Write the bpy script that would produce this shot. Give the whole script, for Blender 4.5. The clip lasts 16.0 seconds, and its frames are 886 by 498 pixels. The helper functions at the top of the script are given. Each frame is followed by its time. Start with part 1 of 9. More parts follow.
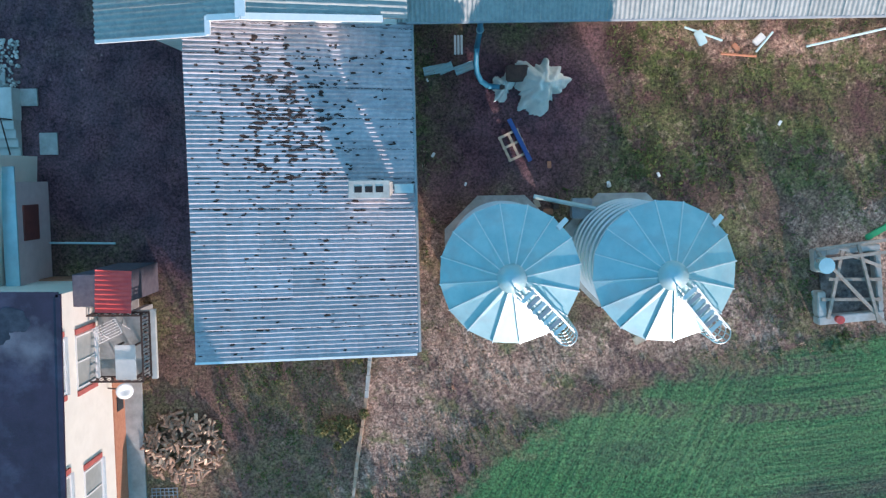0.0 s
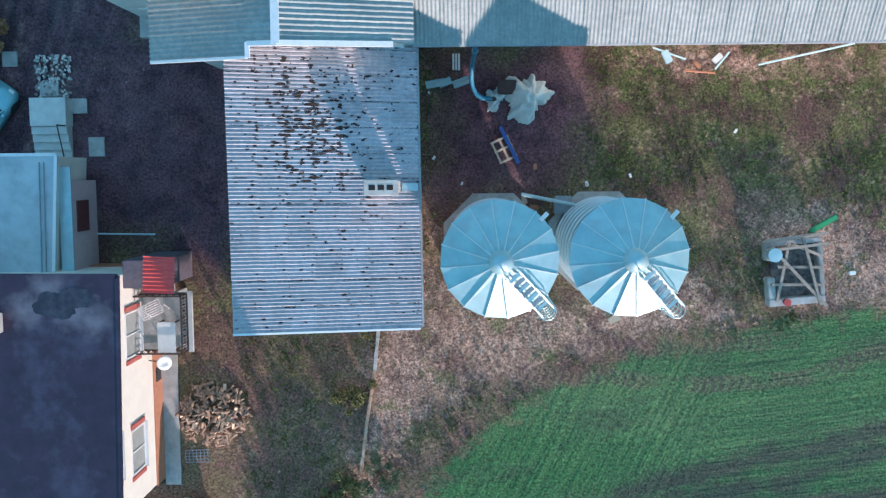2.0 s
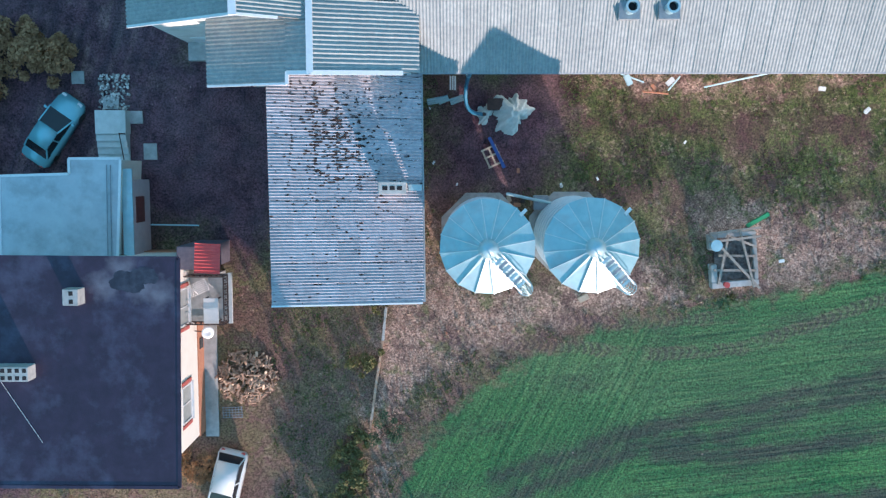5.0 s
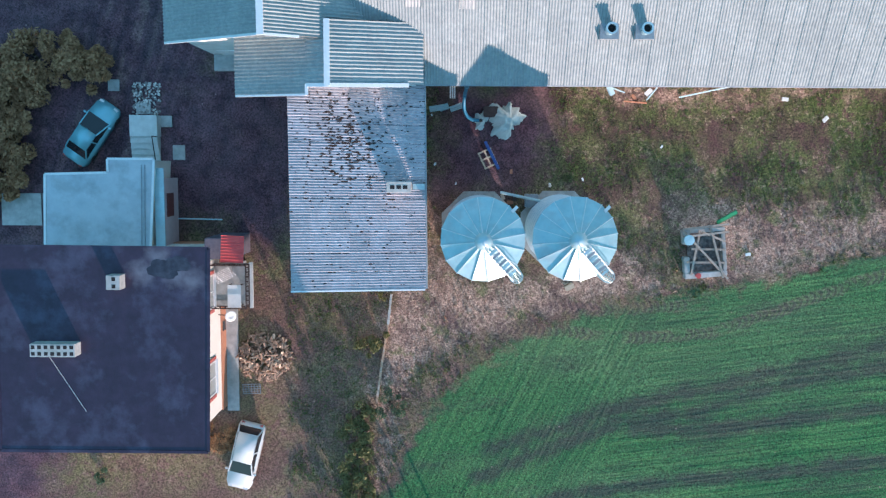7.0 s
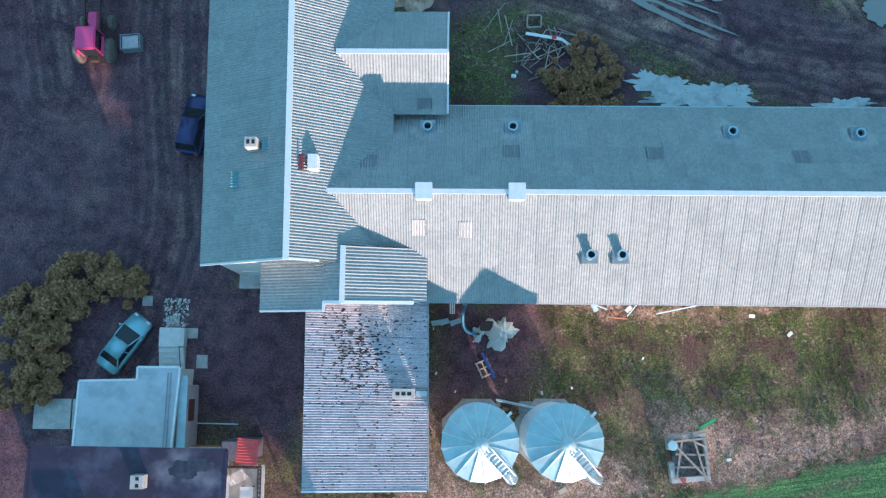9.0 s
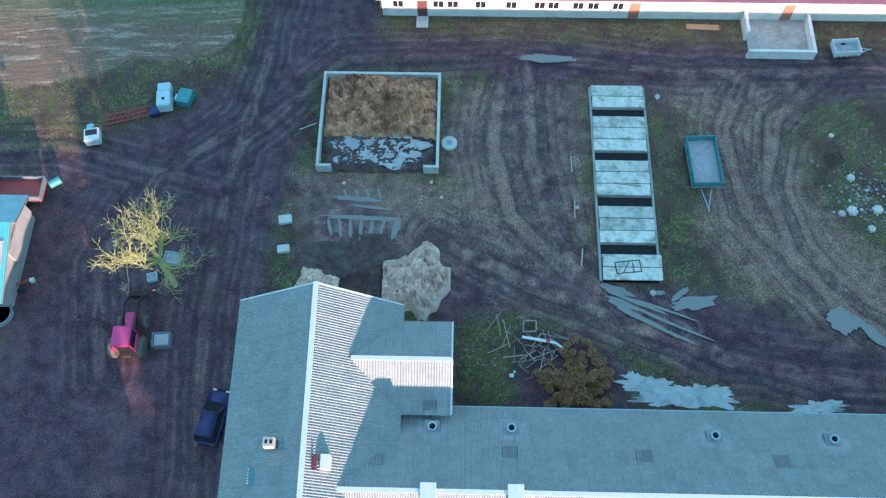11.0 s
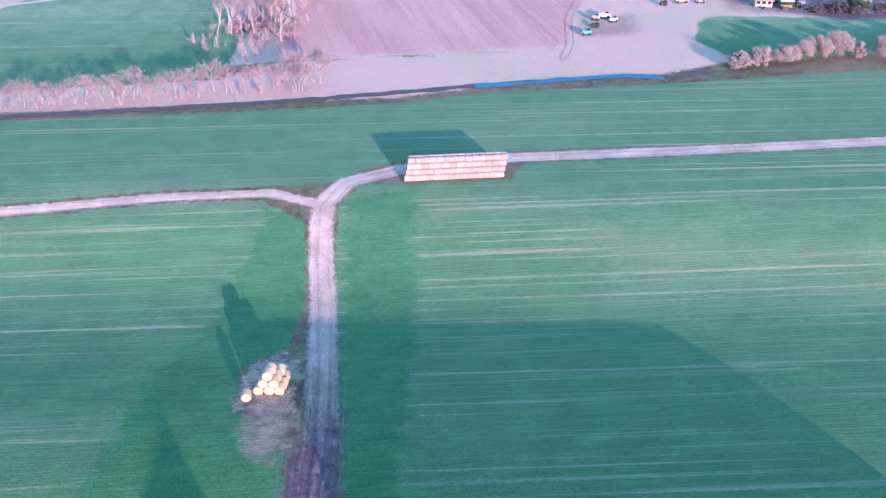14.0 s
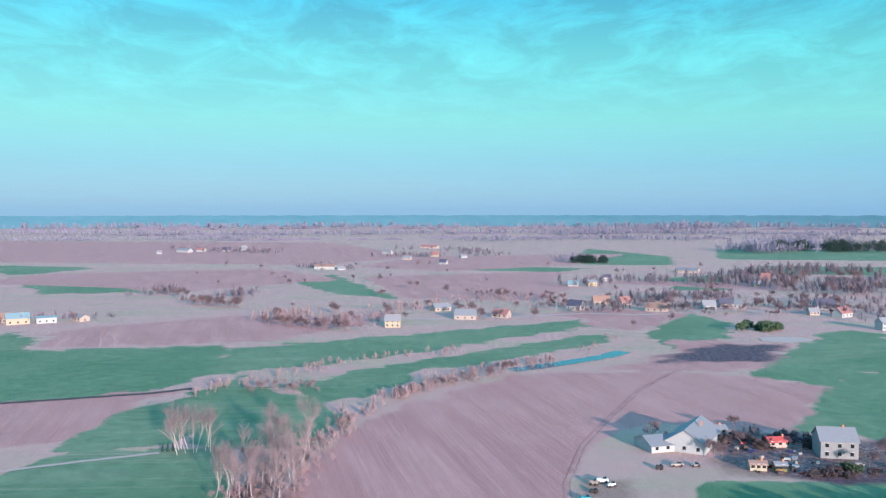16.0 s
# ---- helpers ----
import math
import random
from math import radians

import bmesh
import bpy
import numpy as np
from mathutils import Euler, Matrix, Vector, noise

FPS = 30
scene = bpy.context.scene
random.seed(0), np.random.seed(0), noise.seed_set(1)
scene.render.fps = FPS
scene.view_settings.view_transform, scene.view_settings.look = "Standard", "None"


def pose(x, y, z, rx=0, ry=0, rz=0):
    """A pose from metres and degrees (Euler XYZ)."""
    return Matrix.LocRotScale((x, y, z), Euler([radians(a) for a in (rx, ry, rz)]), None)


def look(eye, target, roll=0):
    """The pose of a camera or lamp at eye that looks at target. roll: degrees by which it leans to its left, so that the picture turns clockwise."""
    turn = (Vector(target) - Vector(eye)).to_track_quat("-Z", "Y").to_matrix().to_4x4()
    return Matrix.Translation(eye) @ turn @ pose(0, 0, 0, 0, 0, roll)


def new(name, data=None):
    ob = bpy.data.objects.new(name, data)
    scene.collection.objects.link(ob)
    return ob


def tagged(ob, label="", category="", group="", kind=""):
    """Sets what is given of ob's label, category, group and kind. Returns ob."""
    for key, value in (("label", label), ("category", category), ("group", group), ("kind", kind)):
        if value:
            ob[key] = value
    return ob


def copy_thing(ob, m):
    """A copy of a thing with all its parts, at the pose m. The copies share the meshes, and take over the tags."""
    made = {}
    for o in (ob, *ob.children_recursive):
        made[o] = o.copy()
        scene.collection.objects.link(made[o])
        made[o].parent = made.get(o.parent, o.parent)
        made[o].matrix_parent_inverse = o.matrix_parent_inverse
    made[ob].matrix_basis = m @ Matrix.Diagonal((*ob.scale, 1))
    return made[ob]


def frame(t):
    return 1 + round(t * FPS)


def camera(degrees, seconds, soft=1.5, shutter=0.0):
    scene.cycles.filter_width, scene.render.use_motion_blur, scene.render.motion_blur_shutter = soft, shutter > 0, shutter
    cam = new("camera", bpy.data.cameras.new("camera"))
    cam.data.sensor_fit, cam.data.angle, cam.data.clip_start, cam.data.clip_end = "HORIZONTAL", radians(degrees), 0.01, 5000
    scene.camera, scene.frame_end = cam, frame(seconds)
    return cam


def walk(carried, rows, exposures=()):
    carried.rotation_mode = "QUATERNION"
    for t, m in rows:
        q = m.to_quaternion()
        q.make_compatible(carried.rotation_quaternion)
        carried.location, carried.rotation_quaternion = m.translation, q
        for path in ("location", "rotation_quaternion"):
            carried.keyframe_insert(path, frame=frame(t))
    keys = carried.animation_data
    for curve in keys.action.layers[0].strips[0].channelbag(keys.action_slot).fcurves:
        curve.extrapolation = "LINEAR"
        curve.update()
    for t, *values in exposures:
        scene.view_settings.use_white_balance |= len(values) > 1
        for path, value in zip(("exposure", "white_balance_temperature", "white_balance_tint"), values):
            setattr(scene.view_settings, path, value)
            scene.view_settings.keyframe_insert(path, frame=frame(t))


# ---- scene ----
cam = camera(53.5, 16.0, soft=1.3)
PATH = [
    (0, pose(1.705, -0.166, 35.901, -4.916, 1.786, -0.663)),
    (0.5, pose(1.750, -0.155, 37.168, -4.921, 1.675, -0.658)),
    (1, pose(1.703, -0.167, 38.447, -4.882, 1.555, -0.609)),
    (1.5, pose(1.633, -0.182, 39.771, -4.866, 1.399, -0.537)),
    (2, pose(1.665, -0.102, 41.099, -4.962, 1.464, -0.474)),
    (2.5, pose(1.646, -0.014, 42.399, -5.101, 1.459, -0.273)),
    (3, pose(1.572, 0.010, 43.739, -5.135, 1.327, -0.180)),
    (3.5, pose(1.581, 0.034, 45.108, -5.110, 1.273, -0.143)),
    (4, pose(1.610, 0.053, 46.447, -5.027, 1.212, -0.127)),
    (6.5, pose(1.414, 0.525, 53.117, -5.513, 0.689, 0.060)),
    (7, pose(1.459, 0.523, 54.425, -5.436, 0.804, 0.209)),
    (7.5, pose(1.441, 0.470, 55.782, -4.581, 0.871, 0.351)),
    (8, pose(1.476, 0.382, 57.124, -0.189, 0.885, 0.399)),
    (8.5, pose(1.467, 0.237, 58.380, 4.201, 0.824, 0.434)),
    (8.7, pose(1.455, 0.236, 58.900, 5.870, 0.781, 0.417)),
    (10.8, pose(1.017, 1.575, 64.494, 23.280, 0.357, 1.204)),
    (11, pose(1.053, 1.561, 65.025, 25.105, 0.361, 1.190)),
    (11.5, pose(1.152, 1.422, 66.364, 29.898, 0.457, 1.162)),
    (12, pose(1.040, 1.542, 67.718, 35.079, 0.386, 1.189)),
    (12.5, pose(0.734, 1.889, 69.229, 40.614, 0.243, 1.127)),
    (13, pose(0.456, 2.341, 70.728, 46.360, 0.042, 1.067)),
    (13.5, pose(0.337, 2.702, 72.303, 52.268, -0.059, 1.103)),
    (14, pose(0.270, 2.889, 73.912, 59.076, 0.030, 1.014)),
    (14.5, pose(0.237, 2.927, 75.472, 66.245, 0.143, 0.967)),
    (15, pose(0.165, 2.998, 76.972, 73.504, 0.172, 0.951)),
    (15.5, pose(-0.040, 3.187, 78.376, 80.760, 0.088, 0.863)),
    (16, pose(-0.255, 3.539, 79.916, 87.441, 0.039, 0.810)),
]
EXPOSURE = [(0.0, 0.66, 5620, 17), (7.0, 0.76, 5700, 21), (8.5, 0.82, 5800, 22), (11.0, 1.12, 6100, 25), (12.0, 1.12, 5650, 24), (12.5, 1.18, 5350, 31), (13.0, 1.26, 5300, 36), (14.0, 1.38, 5250, 40), (14.5, 1.35, 5400, 37), (15.0, 1.3, 5300, 24), (16.0, 0.75, 5330, 15)]
walk(cam, PATH, EXPOSURE)

# ---- world and sun ----
SUN_BEARING = 155.5
SUN_HEIGHT = 10.3
world = bpy.data.worlds.new("world")
scene.world = world
world.use_nodes = True
wn, wl = world.node_tree.nodes, world.node_tree.links
wn.clear()


def wnode(kind, **values):
    n = wn.new(kind)
    for key, value in values.items():
        n.inputs[key].default_value = value
    return n


sky = wn.new("ShaderNodeTexSky")
sky.sky_type = "NISHITA"
sky.sun_disc = False
sky.sun_elevation = radians(SUN_HEIGHT)
sky.sun_rotation = radians(SUN_BEARING)
sky.air_density, sky.dust_density, sky.ozone_density = 1.0, 0.6, 1.0
tex = wn.new("ShaderNodeTexCoord")
height = wn.new("ShaderNodeSeparateXYZ")
wl.new(tex.outputs["Generated"], height.inputs["Vector"])
# turquoise evening sky: hazy blue low down, mint above it, brighter veiled cloud overhead
veil = wn.new("ShaderNodeValToRGB")
stops = [(0.0, (0.12, 0.28, 0.39)), (0.05, (0.10, 0.31, 0.37)), (0.10, (0.125, 0.42, 0.32)), (0.17, (0.085, 0.41, 0.325)), (0.26, (0.006, 0.26, 0.33)), (0.42, (0.14, 0.42, 0.56)), (1.0, (0.22, 0.47, 0.64))]
for i, (at_, col_) in enumerate(stops):
    e = veil.color_ramp.elements[i] if i < 2 else veil.color_ramp.elements.new(at_)
    e.position, e.color = at_, (*col_, 1)
wl.new(height.outputs["Z"], veil.inputs["Fac"])
lift = wn.new("ShaderNodeMath")
lift.operation = "ADD"
lift.inputs[1].default_value = 0.12
wl.new(height.outputs["Z"], lift.inputs[0])
plane = wn.new("ShaderNodeVectorMath")
plane.operation = "DIVIDE"
wl.new(tex.outputs["Generated"], plane.inputs[0])
wl.new(lift.outputs[0], plane.inputs[1])
mapping = wn.new("ShaderNodeMapping")
mapping.inputs["Scale"].default_value = (1.05, 0.75, 0.0)
wl.new(plane.outputs["Vector"], mapping.inputs["Vector"])
cloud = wnode("ShaderNodeTexNoise", Scale=3.1, Detail=11.0, Roughness=0.66, Distortion=0.6)
wl.new(mapping.outputs["Vector"], cloud.inputs["Vector"])
high = wn.new("ShaderNodeMapRange")
for key, value in (("From Min", 0.09), ("From Max", 0.22), ("To Min", 0.03), ("To Max", 0.5)):
    high.inputs[key].default_value = value
wl.new(height.outputs["Z"], high.inputs["Value"])
puff = wn.new("ShaderNodeMapRange")
for key, value in (("From Min", 0.42), ("From Max", 0.68), ("To Min", -0.30), ("To Max", 1.0)):
    puff.inputs[key].default_value = value
wl.new(cloud.outputs["Fac"], puff.inputs["Value"])
cramp = wn.new("ShaderNodeMath")
cramp.operation = "MULTIPLY_ADD"
cramp.inputs[2].default_value = 1.0
wl.new(puff.outputs["Result"], cramp.inputs[0])
wl.new(high.outputs["Result"], cramp.inputs[1])
shade = wn.new("ShaderNodeVectorMath")
shade.operation = "SCALE"
wl.new(veil.outputs["Color"], shade.inputs[0])
wl.new(cramp.outputs[0], shade.inputs["Scale"])
dim = wn.new("ShaderNodeVectorMath")
dim.operation = "SCALE"
dim.inputs["Scale"].default_value = 0.12
wl.new(sky.outputs["Color"], dim.inputs[0])
join = wn.new("ShaderNodeMix")
join.data_type = "RGBA"
join.inputs["Factor"].default_value = 0.8
wl.new(dim.outputs["Vector"], join.inputs["A"])
wl.new(shade.outputs["Vector"], join.inputs["B"])
bg = wnode("ShaderNodeBackground", Strength=1.0)
wl.new(join.outputs["Result"], bg.inputs["Color"])
wout = wn.new("ShaderNodeOutputWorld")
wl.new(bg.outputs["Background"], wout.inputs["Surface"])

sun = new("sun", bpy.data.lights.new("sun", "SUN"))
sun.data.energy, sun.data.angle, sun.data.color = 5.0, radians(0.6), (1.0, 0.74, 0.57)
sb, sh = radians(SUN_BEARING), radians(SUN_HEIGHT)
sun.matrix_world = look((0, 0, 0), (-math.sin(sb) * math.cos(sh), -math.cos(sb) * math.cos(sh), -math.sin(sh)))


# ---- materials ----
def material(name, a, b, scale=2.0, rough=0.8, metal=0.0, bump=0.2, bscale=20.0, stain=None, sscale=0.6, samount=0.5,
             spread=0.0, stretch=(1, 1, 1), turn=0.0, detail=5.0):
    """Two tones by noise, a larger stain, fine relief, and a random shade for each object."""
    m = bpy.data.materials.new(name)
    m.use_nodes = True
    n, l = m.node_tree.nodes, m.node_tree.links
    p = n["Principled BSDF"]
    geo = n.new("ShaderNodeNewGeometry")
    mp = n.new("ShaderNodeMapping")
    mp.inputs["Scale"].default_value = stretch
    mp.inputs["Rotation"].default_value = (0, 0, radians(turn))
    l.new(geo.outputs["Position"], mp.inputs["Vector"])
    t1 = n.new("ShaderNodeTexNoise")
    t1.inputs["Scale"].default_value, t1.inputs["Detail"].default_value = scale, detail
    t1.inputs["Roughness"].default_value = 0.62
    l.new(mp.outputs["Vector"], t1.inputs["Vector"])
    r1 = n.new("ShaderNodeMapRange")
    r1.inputs["From Min"].default_value, r1.inputs["From Max"].default_value = 0.3, 0.7
    l.new(t1.outputs["Fac"], r1.inputs["Value"])
    mix = n.new("ShaderNodeMix")
    mix.data_type = "RGBA"
    mix.inputs["A"].default_value, mix.inputs["B"].default_value = (*a, 1), (*b, 1)
    l.new(r1.outputs["Result"], mix.inputs["Factor"])
    colour = mix.outputs["Result"]
    if stain:
        t2 = n.new("ShaderNodeTexNoise")
        t2.inputs["Scale"].default_value, t2.inputs["Detail"].default_value = sscale, 6.0
        t2.inputs["Roughness"].default_value = 0.65
        l.new(geo.outputs["Position"], t2.inputs["Vector"])
        r2 = n.new("ShaderNodeMapRange")
        r2.inputs["From Min"].default_value, r2.inputs["From Max"].default_value = 0.48, 0.66
        r2.inputs["To Max"].default_value = samount
        l.new(t2.outputs["Fac"], r2.inputs["Value"])
        mix2 = n.new("ShaderNodeMix")
        mix2.data_type = "RGBA"
        mix2.inputs["B"].default_value = (*stain, 1)
        l.new(r2.outputs["Result"], mix2.inputs["Factor"])
        l.new(colour, mix2.inputs["A"])
        colour = mix2.outputs["Result"]
    if spread:
        info = n.new("ShaderNodeObjectInfo")
        hsv = n.new("ShaderNodeHueSaturation")
        r3 = n.new("ShaderNodeMapRange")
        r3.inputs["To Min"].default_value, r3.inputs["To Max"].default_value = 1 - spread, 1 + spread
        l.new(info.outputs["Random"], r3.inputs["Value"])
        l.new(r3.outputs["Result"], hsv.inputs["Value"])
        l.new(colour, hsv.inputs["Color"])
        colour = hsv.outputs["Color"]
    l.new(colour, p.inputs["Base Color"])
    p.inputs["Roughness"].default_value, p.inputs["Metallic"].default_value = rough, metal
    if bump:
        t3 = n.new("ShaderNodeTexNoise")
        t3.inputs["Scale"].default_value, t3.inputs["Detail"].default_value = bscale, 4.0
        l.new(mp.outputs["Vector"], t3.inputs["Vector"])
        bp = n.new("ShaderNodeBump")
        bp.inputs["Strength"].default_value, bp.inputs["Distance"].default_value = bump, 0.5 / bscale
        l.new(t3.outputs["Fac"], bp.inputs["Height"])
        l.new(bp.outputs["Normal"], p.inputs["Normal"])
    return m


def spotted(m, spots, colour, radius, amount, stretch=(1, 1, 1)):
    """Pale deposits round the given points, ragged at the edge and drawn out along the slope."""
    n, l = m.node_tree.nodes, m.node_tree.links
    p = n["Principled BSDF"]
    old = p.inputs["Base Color"].links[0].from_socket
    geo = n.new("ShaderNodeNewGeometry")
    mp = n.new("ShaderNodeMapping")
    mp.inputs["Scale"].default_value = stretch
    l.new(geo.outputs["Position"], mp.inputs["Vector"])
    near_ = None
    for x, y, z in spots:
        d = n.new("ShaderNodeVectorMath")
        d.operation = "DISTANCE"
        d.inputs[1].default_value = (x * stretch[0], y * stretch[1], z * stretch[2])
        l.new(mp.outputs["Vector"], d.inputs[0])
        if near_ is None:
            near_ = d.outputs["Value"]
        else:
            low = n.new("ShaderNodeMath")
            low.operation = "MINIMUM"
            l.new(near_, low.inputs[0])
            l.new(d.outputs["Value"], low.inputs[1])
            near_ = low.outputs[0]
    grain = n.new("ShaderNodeTexNoise")
    grain.inputs["Scale"].default_value, grain.inputs["Detail"].default_value = 2.2, 6.0
    l.new(mp.outputs["Vector"], grain.inputs["Vector"])
    ragged = n.new("ShaderNodeMath")
    ragged.operation = "MULTIPLY_ADD"
    ragged.inputs[1].default_value = radius * 1.5
    l.new(grain.outputs["Fac"], ragged.inputs[0])
    l.new(near_, ragged.inputs[2])
    f = n.new("ShaderNodeMapRange")
    for key, value in (("From Min", radius * 0.75), ("From Max", radius * 1.9), ("To Min", amount), ("To Max", 0.0)):
        f.inputs[key].default_value = value
    l.new(ragged.outputs[0], f.inputs["Value"])
    mix = n.new("ShaderNodeMix")
    mix.data_type = "RGBA"
    mix.inputs["B"].default_value = (*colour, 1)
    l.new(f.outputs["Result"], mix.inputs["Factor"])
    l.new(old, mix.inputs["A"])
    l.new(mix.outputs["Result"], p.inputs["Base Color"])


def glass_material(name):
    m = bpy.data.materials.new(name)
    m.use_nodes = True
    p = m.node_tree.nodes["Principled BSDF"]
    p.inputs["Base Color"].default_value = (0.02, 0.025, 0.03, 1)
    p.inputs["Roughness"].default_value = 0.06
    return m


ASBESTOS = material("fibre cement sheet", (0.245, 0.285, 0.282), (0.37, 0.405, 0.392), 5, 0.75, 0, 0.25, 30, (0.22, 0.26, 0.265), 0.9, 0.45, 0.05)
spotted(ASBESTOS, [(-0.3, 15.6, 7.5), (4.9, 15.6, 7.5), (18.15, 15.4, 7.6), (25.8, 15.0, 7.7)], (0.62, 0.68, 0.66), 1.1, 0.55)
ASBESTOS_OLD = material("old fibre cement sheet", (0.36, 0.34, 0.37), (0.52, 0.50, 0.52), 6, 0.8, 0, 0.3, 30, (0.05, 0.035, 0.03), 1.1, 0.15, 0.10)
MOSS = material("dark moss", (0.02, 0.013, 0.012), (0.05, 0.035, 0.03), 9, 0.95)
TRIM = material("pale ridge flashing", (0.62, 0.68, 0.70), (0.74, 0.78, 0.78), 4, 0.45, 0.2, 0.1)
GALV = material("galvanised steel", (0.29, 0.49, 0.54), (0.42, 0.61, 0.64), 1.5, 0.42, 0.35, 0.06, 8, (0.36, 0.40, 0.42), 0.8, 0.5, 0.04)
GALV_DARK = material("weathered galvanised steel", (0.22, 0.26, 0.29), (0.34, 0.38, 0.40), 3, 0.5, 0.4, 0.1)
BITUMEN = material("bitumen roofing", (0.017, 0.010, 0.025), (0.034, 0.022, 0.048), 1.4, 0.40, 0, 0.25, 14, (0.070, 0.072, 0.12), 0.45, 0.7)
spotted(BITUMEN, [(-13.3, -5.3, 8.2), (-14.3, -4.4, 8.2), (-12.6, -5.6, 8.2), (-15.2, -5.2, 8.2)], (0.20, 0.21, 0.25), 0.8, 0.6)
# one opaque pale colour for panes, in place of clear glass
PALEPANE = material("opaque pale window pane", (0.30, 0.33, 0.32), (0.40, 0.42, 0.40), 3, 0.35)
RENDER = material("cream render", (0.74, 0.72, 0.64), (0.82, 0.80, 0.72), 2, 0.85, 0, 0.12, 40, (0.60, 0.57, 0.50), 0.5, 0.3)
WHITEWASH = material("whitewashed wall", (0.72, 0.72, 0.68), (0.84, 0.84, 0.80), 2, 0.88, 0, 0.15, 30, (0.50, 0.46, 0.40), 0.7, 0.35)
GREYWALL = material("grey rendered wall", (0.34, 0.33, 0.32), (0.44, 0.43, 0.41), 2, 0.9, 0, 0.2, 25, (0.24, 0.22, 0.21), 0.6, 0.4)
BRICKRED = material("orange brick facing", (0.40, 0.17, 0.10), (0.50, 0.24, 0.14), 6, 0.85, 0, 0.2, 30)
CONCRETE = material("weathered concrete", (0.32, 0.33, 0.32), (0.47, 0.48, 0.46), 3, 0.85, 0, 0.25, 25, (0.20, 0.22, 0.18), 0.8, 0.5, 0.10)
CONCRETE_PALE = material("pale concrete", (0.50, 0.52, 0.50), (0.62, 0.64, 0.61), 3, 0.82, 0, 0.2, 25, (0.36, 0.38, 0.34), 0.9, 0.45, 0.06)
BLOCK = material("chimney block", (0.46, 0.43, 0.38), (0.58, 0.55, 0.50), 7, 0.85, 0, 0.2, 30, (0.25, 0.22, 0.20), 2.0, 0.4)
SOOT_AND_HOLE = material("sooty flue and black opening", (0.012, 0.011, 0.012), (0.03, 0.028, 0.03), 6, 0.9)
REDROOF = material("red painted sheet roof", (0.205, 0.085, 0.125), (0.255, 0.11, 0.155), 1.2, 0.5, 0.1, 0.06, 10, (0.26, 0.09, 0.14), 0.25, 0.5, 0.03)
spotted(REDROOF, [(22.4, 57.9, 4.0), (31.1, 57.9, 4.0), (40.0, 57.9, 4.0), (48.9, 57.9, 4.0)], (0.42, 0.36, 0.37), 1.5, 0.6, (1.0, 0.6, 0.6))
REDTILE = material("red canopy sheet", (0.66, 0.07, 0.07), (0.72, 0.11, 0.10), 3, 0.42, 0.05, 0.1)
DOORRED = material("dark red door paint", (0.15, 0.045, 0.042), (0.20, 0.065, 0.058), 4, 0.6)
GLASS = glass_material("window glass")
FRAMEWHITE = material("white frame paint", (0.72, 0.73, 0.72), (0.80, 0.80, 0.79), 4, 0.5)
WOOD = material("grey weathered timber", (0.26, 0.22, 0.18), (0.38, 0.34, 0.29), 6, 0.85, 0, 0.3, 20, None, 1, 0, 0.15)
WOODPALE = material("pale timber", (0.46, 0.38, 0.28), (0.58, 0.49, 0.38), 6, 0.8, 0, 0.3, 20, None, 1, 0, 0.15)
IRON = material("dark rusty iron", (0.05, 0.04, 0.04), (0.10, 0.07, 0.06), 8, 0.7, 0.4)
RUSTRED = material("red machine paint", (0.40, 0.05, 0.05), (0.50, 0.09, 0.07), 5, 0.55)
TEALPAINT = material("teal painted metal", (0.03, 0.26, 0.27), (0.06, 0.34, 0.34), 3, 0.5, 0.1, 0.1, 10, (0.10, 0.20, 0.20), 1.2, 0.4)
TEALROOF = material("turquoise sheet roof", (0.06, 0.40, 0.44), (0.10, 0.48, 0.50), 1.0, 0.4, 0.1, 0.06)
BLUEPIPE = material("blue plastic pipe", (0.02, 0.15, 0.26), (0.04, 0.22, 0.34), 3, 0.4)
TARP = material("pale tarpaulin", (0.52, 0.62, 0.60), (0.66, 0.74, 0.71), 3, 0.6, 0, 0.3, 6)
STEEL_WHITE = material("white painted steel", (0.66, 0.70, 0.70), (0.78, 0.80, 0.78), 3, 0.45, 0.1)
RUBBER = material("tyre rubber", (0.02, 0.02, 0.022), (0.04, 0.04, 0.04), 8, 0.8)


# ---- mesh helpers ----
def part(name, bm, mat, parent=None, label="", smooth=False):
    """Links a bmesh as one mesh object under a thing or a part."""
    me = bpy.data.meshes.new(name)
    bm.to_mesh(me)
    bm.free()
    if mat is not None:
        me.materials.append(mat)
    if smooth:
        me.shade_smooth()
    ob = new(name, me)
    ob.parent = parent
    if label:
        ob["label"] = label
    return ob


def share(name, me, parent, m, label=""):
    """One more object on mesh data that already stands."""
    ob = new(name, me)
    ob.parent = parent
    ob.matrix_basis = m
    if label:
        ob["label"] = label
    return ob


def thing(name, label, category, m=None, group="", kind=""):
    ob = new(name)
    if m is not None:
        ob.matrix_basis = m
    return tagged(ob, label, category, group, kind)


def shape():
    return bmesh.new()


def box(bm, x0, x1, y0, y1, z0, z1, m=None):
    mm = Matrix.Translation(((x0 + x1) / 2, (y0 + y1) / 2, (z0 + z1) / 2)) @ Matrix.Diagonal((x1 - x0, y1 - y0, z1 - z0, 1))
    bmesh.ops.create_cube(bm, size=1, matrix=(m @ mm) if m is not None else mm)
    return bm


def boxed(x0, x1, y0, y1, z0, z1, bevel=0.0):
    bm = box(shape(), x0, x1, y0, y1, z0, z1)
    if bevel:
        bmesh.ops.bevel(bm, geom=bm.edges[:], offset=bevel, segments=2, affect="EDGES")
    return bm


